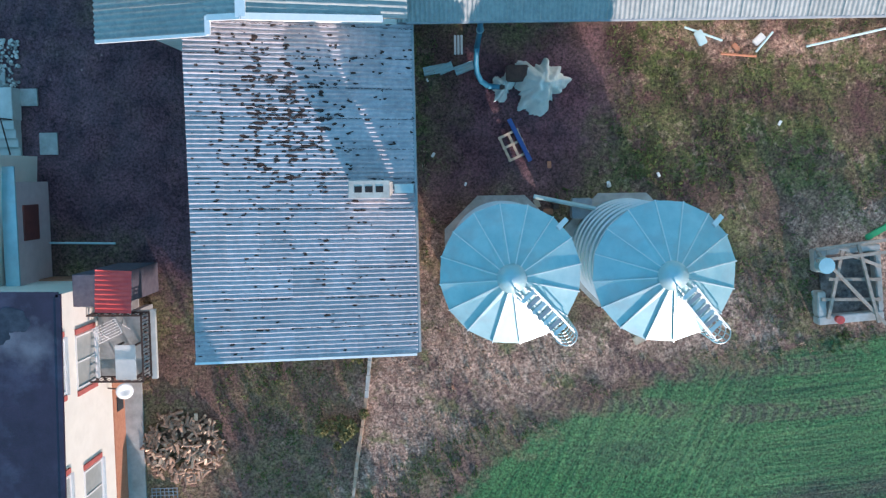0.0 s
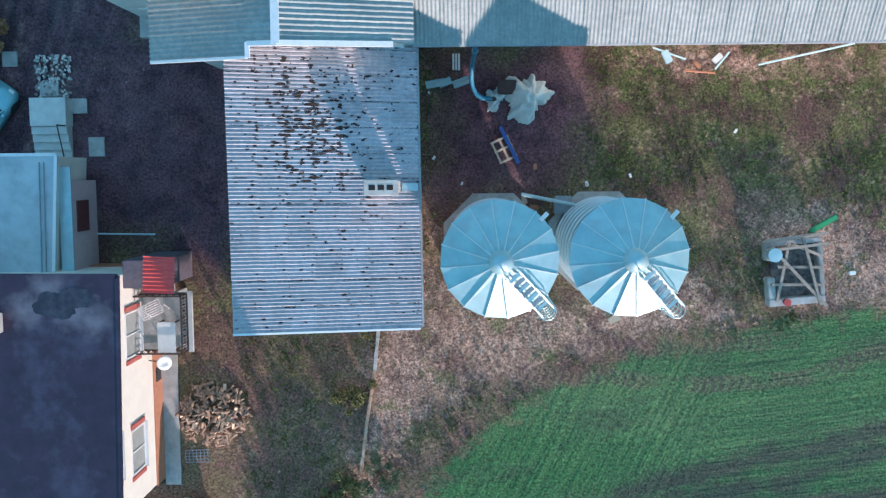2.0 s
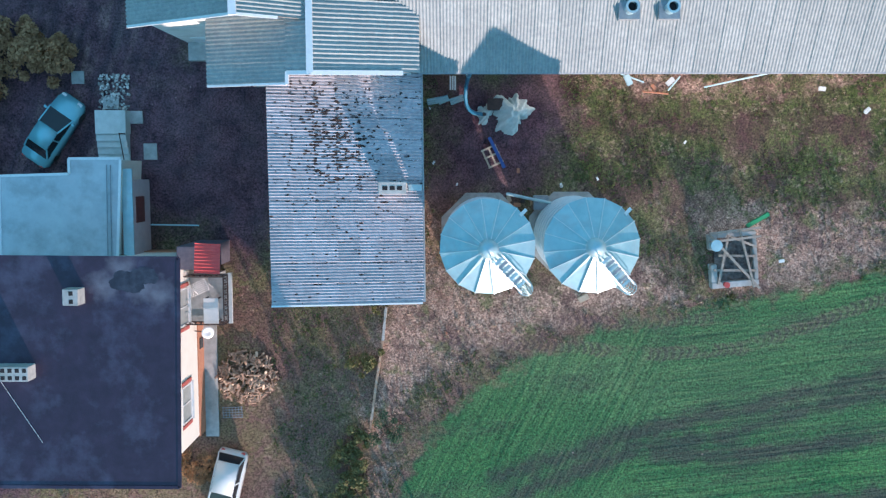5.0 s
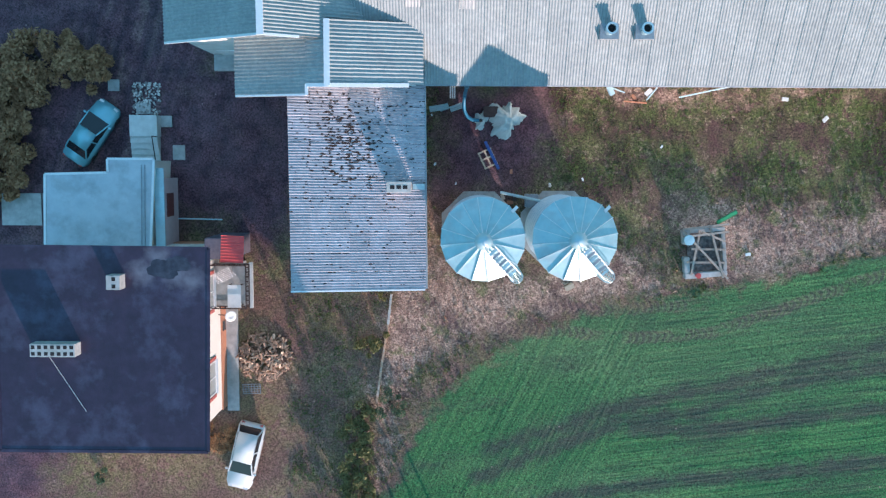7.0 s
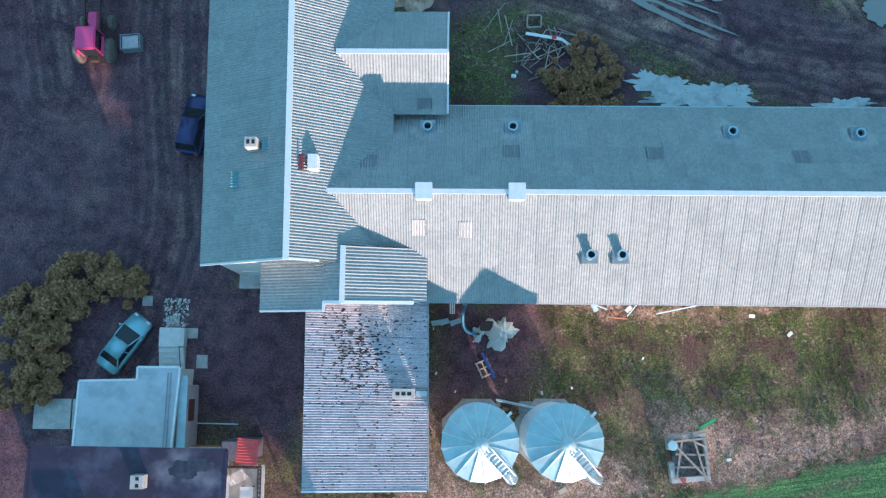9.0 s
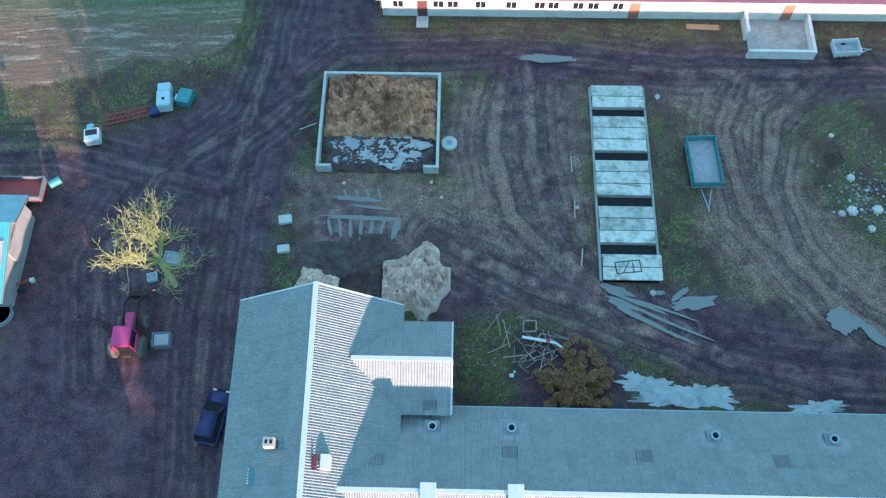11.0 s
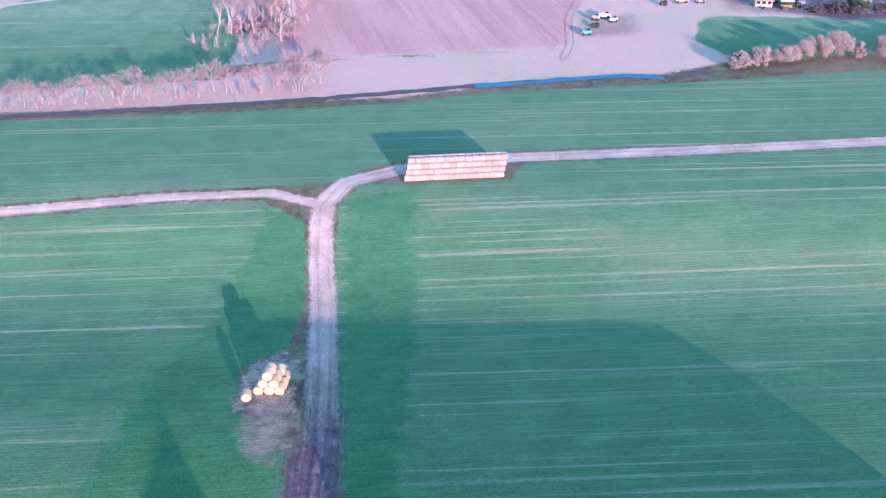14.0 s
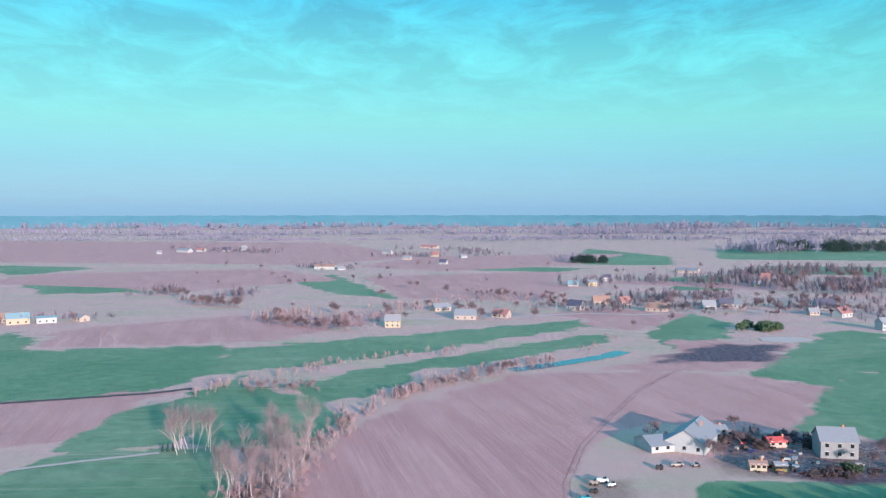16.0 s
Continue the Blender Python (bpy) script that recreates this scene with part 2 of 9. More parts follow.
def bar(bm, p, q, r, seg=8, r2=None):
    """A round bar from p to q."""
    p, q = Vector(p), Vector(q)
    d = q - p
    m = Matrix.Translation((p + q) / 2) @ d.to_track_quat("Z", "Y").to_matrix().to_4x4()
    bmesh.ops.create_cone(bm, cap_ends=True, segments=seg, radius1=r, radius2=r if r2 is None else r2, depth=d.length, matrix=m)
    return bm


def beam(bm, p, q, w, h):
    """A square bar from p to q."""
    p, q = Vector(p), Vector(q)
    d = q - p
    m = Matrix.Translation((p + q) / 2) @ d.to_track_quat("X", "Z").to_matrix().to_4x4() @ Matrix.Diagonal((d.length, w, h, 1))
    bmesh.ops.create_cube(bm, size=1, matrix=m)
    return bm


def prism(bm, outline, z0, z1):
    """An upright body on an outline in the plan."""
    low = [bm.verts.new((x, y, z0)) for x, y in outline]
    top = [bm.verts.new((x, y, z1)) for x, y in outline]
    n = len(outline)
    bm.faces.new(top)
    bm.faces.new(low[::-1])
    for i in range(n):
        bm.faces.new((low[i], low[(i + 1) % n], top[(i + 1) % n], top[i]))
    bmesh.ops.recalc_face_normals(bm, faces=bm.faces[:])
    return bm


def ring(bm, profile, seg, centre=(0, 0)):
    """A body turned about an upright axis; profile: (radius, height) from below."""
    rows = []
    for r, z in profile:
        rows.append([bm.verts.new((centre[0] + r * math.cos(2 * math.pi * i / seg), centre[1] + r * math.sin(2 * math.pi * i / seg), z)) for i in range(seg)])
    for a, b in zip(rows, rows[1:]):
        for i in range(seg):
            bm.faces.new((a[i], a[(i + 1) % seg], b[(i + 1) % seg], b[i]))
    if profile[-1][0] > 1e-6:
        bm.faces.new(rows[-1])
    if profile[0][0] > 1e-6:
        bm.faces.new(rows[0][::-1])
    return bm


def noisy(x, y, seed=0.0):
    return noise.noise(Vector((x, y, seed)))


# ---- ground ----
def poly_distance(px, py, outline):
    """Signed distance to an outline, positive inside."""
    d = np.full(px.shape, 1e9)
    inside = np.zeros(px.shape, bool)
    n = len(outline)
    for i in range(n):
        (ax, ay), (bx, by) = outline[i], outline[(i + 1) % n]
        ex, ey = bx - ax, by - ay
        t = np.clip(((px - ax) * ex + (py - ay) * ey) / (ex * ex + ey * ey), 0, 1)
        d = np.minimum(d, np.hypot(px - ax - t * ex, py - ay - t * ey))
        if ey != 0:
            inside ^= ((ay > py) != (by > py)) & (px < ex * (py - ay) / ey + ax)
    return np.where(inside, d, -d)


def line_distance(px, py, line):
    d = np.full(px.shape, 1e9)
    for (ax, ay), (bx, by) in zip(line, line[1:]):
        ex, ey = bx - ax, by - ay
        t = np.clip(((px - ax) * ex + (py - ay) * ey) / (ex * ex + ey * ey), 0, 1)
        d = np.minimum(d, np.hypot(px - ax - t * ex, py - ay - t * ey))
    return d


ROAD_N = [(-15.6, 58.3), (-15.5, 70.1), (-16.4, 84.1), (-18.5, 100.2), (-21.1, 119.6), (-23.2, 133.5), (-23.8, 142.5), (-20.3, 150.4), (-10.8, 156), (10.4, 161.7), (44.3, 165.4), (89.2, 171.1), (181.9, 181.6), (342, 203)]
TRACKS = []


def track_line(*points):
    TRACKS.append(points)


track_line((-22.2, -2.9), (-17.5, 10), (-18.7, 24.9), (-18.3, 38.2), (-16.4, 50.4), (-15.3, 62.3), (-15.8, 80.1), (-17.4, 95.2), (-19.5, 110.3), (-22.3, 127.6), (-23.5, 141.5), (-20.3, 150.4), (-10.8, 156), (10.4, 161.7), (44.3, 165.4), (89.2, 171.1), (181.9, 181.6), (342, 203))
track_line((-17.3, 42.3), (-9.2, 51), (5.3, 51.7), (20.6, 50), (46.2, 50.6), (92.4, 53.2))
track_line((7.3, 51.3), (7.4, 40.2), (9.2, 33.1), (14.2, 26.8), (22.2, 22.8), (45.2, 20.7))
track_line((-0.9, 33.1), (8.2, 28.4), (16.2, 25.3), (30.2, 20.8), (60.1, 19.7))
track_line((33.9, 49.6), (28.7, 45.1), (27.1, 38.1), (28.5, 32.1), (31.3, 27.3), (36.3, 24.2))
track_line((26.8, 50.2), (24, 44.1), (25.1, 36.1), (29.5, 30.1), (33.3, 25.8))
track_line((5.2, 50.3), (4.1, 42.2), (5.6, 35.1), (10.2, 30.1), (19.2, 25.3))
track_line((-61.6, 40.4), (-32.8, 41.3), (-18.3, 37.2))
track_line((-26.2, 20.9), (-28, 30.2), (-24.5, 38.3), (-17.4, 44.3))
track_line((-126.2, 134.1), (-80.7, 139.6), (-52.1, 144.4), (-33.6, 146), (-25.1, 142.5))
track_line((26.8, 221), (30.1, 234), (31.9, 257), (42.4, 298), (57.5, 336), (82.3, 394), (108.1, 437))
ZONES = {}


def field(zone, *outline):
    """One more patch of a kind of ground."""
    ZONES.setdefault(zone, []).append(outline)


# winter crop
field("crop", (-3.2, -21.3), (-0.5, -15.3), (2.2, -12.4), (6.7, -10), (9.9, -8.7), (15.1, -7.6), (22, -6.4), (27.7, -4.8), (60, 4), (120, 6), (120, -80), (-20, -80))
field("crop", (-145.1, 44.8), (-61.7, 45), (-34.9, 47.9), (-27.7, 50.4), (-20.5, 51.4), (-18.9, 57.3), (-18.4, 70.1), (-21, 86.1), (-28.3, 87.1), (-29.4, 99.2), (-24.2, 104.2), (-23.6, 119.7), (-26.7, 137.5), (-35.2, 143.5), (-54.2, 142.3), (-81.7, 137.3), (-147.3, 130.2))
field("crop", (-147.4, 138.2), (-81.7, 141.8), (-52.1, 146.8), (-34.1, 148.5), (-24.6, 149.5), (-12.9, 159.4), (10.4, 164.7), (44.3, 168), (89.2, 173.7), (342, 206), (343, 238), (107.7, 215), (51.2, 204), (6.3, 197), (-14, 190.1), (-51.3, 184.2), (-99.3, 178.3), (-148.3, 171.4))
field("crop", (-11.2, 68.7), (45.5, 67.8), (72.3, 66.3), (334, 90.4), (342, 200), (181.8, 179.1), (88.6, 168.5), (44.2, 163), (13.5, 159.2), (10.3, 152.2), (-9.2, 150.2), (-17.7, 149.9), (-21, 141.5), (-20.4, 127.6), (-16.9, 104.2), (-13.6, 80.1))
field("crop", (-106.9, 198.3), (-56.7, 205), (-58.8, 234), (-75.9, 288), (-95.2, 296), (-130, 285), (-137.4, 265), (-159.3, 199.4))
field("crop", (63.8, 237), (71.7, 221), (118.8, 229), (172.4, 239), (172.9, 261), (108.6, 261), (72.1, 261))
field("crop", (-125.4, 422), (-129.1, 505), (-1.8, 583), (92.2, 644), (92.1, 604), (4.4, 517), (-71.7, 454))
field("crop", (-79.5, 402), (-46.2, 439), (96.4, 574), (95.3, 536), (27.8, 469), (-13, 439), (-40.1, 373), (-57.3, 361))
field("crop", (-197.6, 353), (-340, 431), (-339, 469), (-239, 494), (-138.6, 519), (-119.8, 462), (-123.4, 402), (-149.3, 370))
field("crop", (-134.4, 289), (-139.9, 341), (-115, 375), (-101.9, 423), (-90.6, 336), (-96.2, 299), (-123.1, 289))
field("crop", (138.1, 430), (203, 520), (355, 577), (355, 548), (241, 465), (162.8, 398))
field("crop", (120.9, 321), (163.9, 395), (256, 493), (366, 548), (411, 299), (154.3, 299), (140.3, 313))
field("crop", (120.9, 571), (181.7, 687), (195.7, 622), (170.1, 551), (123.1, 497))
field("crop", (-562, 1085), (-537, 1114), (-300, 854), (-394, 830))
field("crop", (-196.9, 999), (-151, 1086), (-50.8, 785), (-116.1, 837))
field("crop", (240, 1035), (333, 1080), (278, 881), (218, 869))
field("crop", (272, 1817), (366, 1492), (310, 1265), (159.7, 1290))
field("crop", (-296, 567), (-284, 572), (-258, 542), (-242, 483), (-259, 479))
field("crop", (-58.2, 1190), (130.5, 1127), (182.9, 1201), (-16, 1272))
field("crop", (423, 1422), (951, 1336), (1151, 1700), (523, 1781))
field("crop", (373, 1101), (660, 1039), (742, 1206), (424, 1258))
field("crop", (-932, 1182), (-519, 1094), (-496, 1213), (-906, 1336))
field("crop", (142.8, 436.6), (245.9, 581.6), (279.2, 575.3), (212.2, 437.3), (166.9, 398.7))
field("crop", (-48, 300), (-64, 292), (-92, 300), (-108, 372), (-96, 398), (-60, 372), (-44, 338))
# bare ploughed soil
field("plough", (108.3, 436.2), (141.7, 421.9), (166.3, 400.3), (129.7, 331.3), (117.8, 320.6), (90.4, 330), (57.4, 322), (39.1, 287.5), (59.6, 347.8), (82.2, 388.5))
field("plough", (95.2, 449.8), (142.6, 517.7), (202.7, 529.2), (148.1, 436.6), (122.3, 444.1))
field("plough", (-47, 220), (30.7, 233), (32.4, 259), (44.5, 300), (57.5, 331), (70.4, 327), (122, 367), (137, 396), (123.1, 433), (108.1, 438), (53.4, 429), (25.5, 422), (-19.7, 360), (-35.9, 333), (-43.7, 288), (-48.1, 249))
field("plough", (-320, 297), (-159.6, 288), (-135.9, 302), (-133.5, 341), (-124.6, 390), (-187.9, 360), (-352, 326))
field("plough", (123.1, 433), (139.2, 434), (173.4, 490), (162.7, 545), (130.6, 547), (124.2, 501), (93.1, 461), (66.3, 440))
field("plough", (125.2, 506), (154.1, 532), (197, 520), (160.6, 465), (110.2, 465))
field("plough", (-111.4, 1050), (142, 1148), (81.8, 839), (-43.4, 785))
field("plough", (96.5, 679), (152.9, 699), (179.6, 680), (120.9, 584), (91.1, 612))
field("plough", (-243, 508), (-115, 532), (-61.2, 622), (-50.3, 679), (-167.2, 659), (-263, 583))
field("plough", (-39.1, 801), (66.8, 773), (130.5, 923), (25.3, 1098), (-58.9, 1061), (24.9, 960))
field("plough", (-521, 956), (-260, 865), (-122.2, 1014), (-257, 1188), (-519, 1094))
field("plough", (-1334, 1404), (-204, 1279), (-56.5, 1507), (-297, 2120), (-1396, 2274))
field("plough", (66.6, 670), (130.6, 623), (162.5, 670), (119.9, 717))
field("plough", (162.2, 961), (321, 869), (353, 943), (204, 1007))
field("plough", (-141.5, 1235), (-16.5, 1144), (161.9, 1265), (317, 1601), (-56.5, 1507))
# dark wet mud and tarred yard
field("mud", (-29, -30), (-16.6, -2.9), (-12.9, -2.9), (-12.1, -4.5), (-9.7, -4.9), (-8, -1.9), (-7.6, 6), (-13.6, 7.1), (-14.2, 30.2), (-12.7, 39.2), (-12.2, 48.8), (-5, 50.6), (4.2, 49.6), (6.2, 40.2), (8.2, 31.1), (2.1, 34.6), (-4, 34.2), (-11.2, 38.7), (-12.2, 30.2), (1.1, 25.9), (8.2, 27.4), (14.2, 24.3), (24.2, 19.3), (40.1, 17.7), (60, 17), (60.2, 22.7), (33.3, 24.7), (22.3, 28.6), (14.2, 28.8), (10.7, 33.1), (10.1, 42.2), (11.4, 48.7), (20.6, 47.7), (32.9, 47.1), (61.5, 49), (61.7, 52.2), (30.9, 52.4), (5.2, 53.2), (-6.1, 53.8), (-6.1, 62.3), (-12.3, 64.3), (-13.2, 74.1), (-13.8, 88.1), (-16.4, 88.1), (-19.5, 78.1), (-17.4, 62.3), (-17.4, 50.4), (-23.5, 45.3), (-32.7, 40.8), (-72, 42.5), (-71.9, 37.4), (-34.8, 38.3), (-34.3, 19.9), (-34, 0))
field("mud", (0.8, 5.5), (0.1, -1.9), (1.8, -0.9), (4.3, -1.2), (6.2, 0.1), (7.7, 2.6), (7.1, 5.5))
field("mud", (0.4, 44.2), (2.8, 44.2), (3.4, 41.7), (0.9, 40.2))
field("mud", (5.5, 18.2), (14.6, 18), (14.2, 22.4), (10.5, 25), (6, 24.6))
# dark mud colour put over the farmyard to stand in for cloud shade
field("mud", (138, 262), (176, 268), (184, 330), (144, 304))
field("mud", (88, 302), (103.4, 318), (122, 313), (146, 303), (140, 262), (112, 256), (98, 264), (86, 276))
# lush crop without streaks
field("lush", (-19.3, 145.4), (-7.5, 147.4), (-6, 108.3), (-6, 70.1), (-12.2, 70.1), (-16.4, 104.2))
field("lush", (-25.7, 139.5), (-34.1, 140.6), (-36.2, 113.3), (-41.3, 95.1), (-41.2, 60.3), (-18.5, 58.3), (-20.5, 86.1), (-23.6, 119.7))
field("lush", (63.8, 237), (71.7, 221), (172.4, 239), (172.9, 261), (72.1, 261))
field("lush", (-298, 345), (-116, 384), (-133.3, 510), (-446, 459))
field("lush", (139.2, 298), (411, 299), (355, 548), (139.2, 434))
# trodden grey earth
field("worn", (-24.8, 80.1), (-21.5, 78.1), (-20, 81.1), (-20, 88.1), (-22.1, 91.1), (-25.1, 89.6), (-25.9, 84.1))
field("worn", (-8.2, 67.1), (20.8, 67.5), (62, 67.3), (62.3, 70.7), (20.9, 70.2), (-6, 70.6), (-12.3, 66.3), (-9.2, 62.3))
field("worn", (80.8, 267), (91.5, 263), (121.5, 264), (143, 269), (147.8, 294), (134.9, 310), (113.4, 313), (96.2, 319), (87.6, 309), (94, 294), (83.1, 283))
field("mud", (104, 462), (160.6, 465), (197, 524), (150, 522), (120, 490))
field("worn", (33.3, 239), (48.4, 243), (50.7, 261), (37.8, 261))
field("worn", (19.6, 48.2), (21.6, 44.1), (21.5, 34.1), (24.3, 28.8), (32.3, 24.8), (40.3, 25.7), (34.6, 33), (30.7, 38.1), (29.8, 44.1), (32.9, 49.7), (24.7, 49.7))
field("worn", (2.1, 32.1), (6.1, 28.9), (14.2, 27.8), (10.3, 34.1), (9.3, 46.2), (5.2, 48.8), (3.6, 44.2), (4.2, 37.1), (-0.4, 36.7))
field("worn", (-12.7, 38.7), (-11.1, 31.2), (-0.9, 31.1), (3.1, 35.1), (-0.4, 38.8))
field("worn", (-1.5, 31), (4.5, 28), (12, 25.5), (20, 23.5), (15, 28.5), (11.8, 31), (11.6, 47.5), (4.5, 49), (0.6, 47), (0.2, 38))
# pale gravel track
ZONES["road"] = []
# straw-coloured grass
field("dry", (-28.8, 88.1), (-20.5, 88.1), (-21.2, 101.2), (-24.7, 103.2), (-28.3, 99.2))
field("dry", (-4900, 222), (-106.9, 199.3), (-47, 218), (33.3, 231), (71.7, 221), (118.8, 230), (4900, 260), (4900, 4900), (-4900, 4900))
field("dry", (-0.2, -6.6), (4.8, -6), (7.7, -6.3), (12.2, -4.8), (14.6, -7), (8.7, -8.4), (3.3, -9.8), (-0.7, -11.8), (-2.2, -15.8), (-3.2, -21.9), (-3.8, -13.8), (-2.9, -7.8))
field("dry", (-0.6, -2.9), (0.1, 0.1), (0.3, -6.3), (-0.6, -6.3))
field("dry", (-148.4, 177.4), (-99.3, 183.3), (-51.3, 189.1), (-14, 194), (6.4, 201), (51.3, 211), (71.7, 221), (63.3, 235), (70, 261), (63.9, 298), (37.8, 263), (33.3, 231), (-46, 217), (-57.7, 205), (-106.9, 196.3), (-148.5, 191.4))
field("dry", (25.5, 423), (53.4, 432), (108.1, 441), (125.2, 504), (103.8, 561), (66.4, 533), (12.9, 504), (-24.7, 451), (-30.3, 394), (-8.9, 386))
field("dry", (-94.3, 432), (7.5, 485), (45, 528), (98.5, 585), (119.9, 623), (66.5, 604), (-19, 546), (-88.8, 461))
field("dry", (-252, 621), (-61.4, 584), (34.7, 679), (-39.4, 735), (-188.1, 697))
field("dry", (8.7, 5.3), (19.5, 5.3), (25.3, 5.4), (19.5, 4.6), (11.7, 4.2))
field("dry", (14.6, -1.7), (27.3, -2.4), (40, 1), (27.3, -4.6), (17.6, -6.8))
field("dry", (-47, 218), (-35.9, 334), (-19.7, 361), (25.5, 424), (21.2, 428), (-26.1, 367), (-45.6, 336), (-54.6, 249), (-52.4, 221))


def axis_steps(cuts):
    out = []
    for a, b, step in cuts:
        out.extend(np.arange(a, b, step))
    out.append(cuts[-1][1])
    return np.array(out)


gx = axis_steps([(-4900, -1500, 340), (-1500, -450, 50), (-450, -140, 10), (-140, -48, 2.3), (-48, 50, 0.4), (50, 140, 2), (140, 450, 8), (450, 1500, 50), (1500, 4900, 340)])
gy = axis_steps([(-4900, -900, 400), (-900, -100, 60), (-100, -30, 5), (-30, 70, 0.4), (70, 220, 1.0), (220, 480, 3.2), (480, 1000, 9), (1000, 2600, 40), (2600, 4900, 230)])
GX, GY = np.meshgrid(gx, gy)


def value_noise(x, y, seed):
    xi, yi = np.floor(x).astype(np.int64), np.floor(y).astype(np.int64)
    fx, fy = x - xi, y - yi
    fx, fy = fx * fx * (3 - 2 * fx), fy * fy * (3 - 2 * fy)

    def h(a, b):
        v = (a * 374761393 + b * 668265263 + seed * 974711) & 0xFFFFFFFF
        v = ((v ^ (v >> 13)) * 1274126177) & 0xFFFFFFFF
        return ((v ^ (v >> 16)) & 0xFFFF) / 65535.0
    return (h(xi, yi) * (1 - fx) + h(xi + 1, yi) * fx) * (1 - fy) + (h(xi, yi + 1) * (1 - fx) + h(xi + 1, yi + 1) * fx) * fy


near = np.clip((150 - np.hypot(GX, GY - 40)) / 60, 0, 1)
GZ = ((value_noise(GX / 3.1, GY / 3.1, 1) - 0.5) * 0.10 + (value_noise(GX / 0.9, GY / 0.9, 2) - 0.5) * 0.06) * near - 0.02


def hollow(y):
    """Depth at a distance north of the field hollow added to lengthen the barn's shadow."""
    a, b = np.clip((y - 72) / 44, 0, 1), np.clip((150 - y) / 34, 0, 1)
    return -4.4 * a * a * (3 - 2 * a) * b * b * (3 - 2 * b)


GZ += hollow(GY)
FIELDS = {}
for zone, outlines in ZONES.items():
    best = np.full(GX.shape, -60.0)
    for outline in outlines:
        best = np.maximum(best, poly_distance(GX, GY, outline))
    FIELDS[zone] = np.clip(best, -60, 60)
road_far = np.minimum(line_distance(GX, GY, ROAD_N[1:]), line_distance(GX, GY, TRACKS[-2]) + 0.7)
FIELDS["road"] = np.clip(2.0 - road_far, -60, 60)
track = np.full(GX.shape, 60.0)
for line in TRACKS:
    track = np.minimum(track, line_distance(GX, GY, line))
FIELDS["track"] = track
TREADS = [[(0.1, -9.3), (4.5, -9.6), (7.8, -9.8), (13.2, -10.2), (17.3, -9.9), (21.4, -8.5), (24.9, -7.2), (28.1, -6.1)], [(6.6, -8.2), (11, -8.4), (17, -8.1)], [(-0.9, 37.2), (3.1, 34.1), (8.2, 31.6), (14.2, 27.8)], [(-2, 35.6), (3.1, 32.7), (9.2, 29.5)]]
tread = np.full(GX.shape, 60.0)
for line in TREADS:
    tread = np.minimum(tread, line_distance(GX, GY, line))
FIELDS["tread"] = tread
DRILL = [[(3.8, -17.4), (7.7, -16.1), (12.7, -14.5), (18.7, -13.1), (28.4, -10.6), (60, -4)], [(2.8, -19.4), (5.1, -18.3), (11.1, -16), (17.4, -14.7), (22.6, -13), (28.4, -12), (60, -7)], [(5.8, -21.2), (9.6, -20.2), (16.6, -19.3), (22.8, -18.7), (28.7, -18), (60, -15)], [(-4.2, -24.9), (-2.9, -20.6), (-1.7, -17.3), (-0.5, -14)], [(19.5, -6.4), (21.8, -5.6), (28, -4.7), (50, 1)], [(12.7, -16), (17.6, -16.1), (40, -13)]]
drill = np.full(GX.shape, 60.0)
for line in DRILL:
    drill = np.minimum(drill, line_distance(GX, GY, line))
FIELDS["drill"] = drill
wheel = np.exp(-((track - 0.95) / 0.42) ** 2) * near
GZ -= wheel * 0.07

ny, nx = GX.shape
ground_mesh = bpy.data.meshes.new("ground")
ids = np.arange(nx * ny).reshape(ny, nx)
quads = np.stack([ids[:-1, :-1], ids[:-1, 1:], ids[1:, 1:], ids[1:, :-1]], -1).reshape(-1, 4)
ground_mesh.vertices.add(nx * ny)
ground_mesh.vertices.foreach_set("co", np.stack([GX, GY, GZ], -1).astype(np.float32).ravel())
ground_mesh.loops.add(quads.size)
ground_mesh.loops.foreach_set("vertex_index", quads.astype(np.int32).ravel())
ground_mesh.polygons.add(len(quads))
ground_mesh.polygons.foreach_set("loop_start", np.arange(0, quads.size, 4, dtype=np.int32))
ground_mesh.update(calc_edges=True)
ground_mesh.validate()
for zone, values in FIELDS.items():
    at = ground_mesh.attributes.new(zone, "FLOAT", "POINT")
    at.data.foreach_set("value", values.astype(np.float32).ravel())
ground_mesh.shade_smooth()


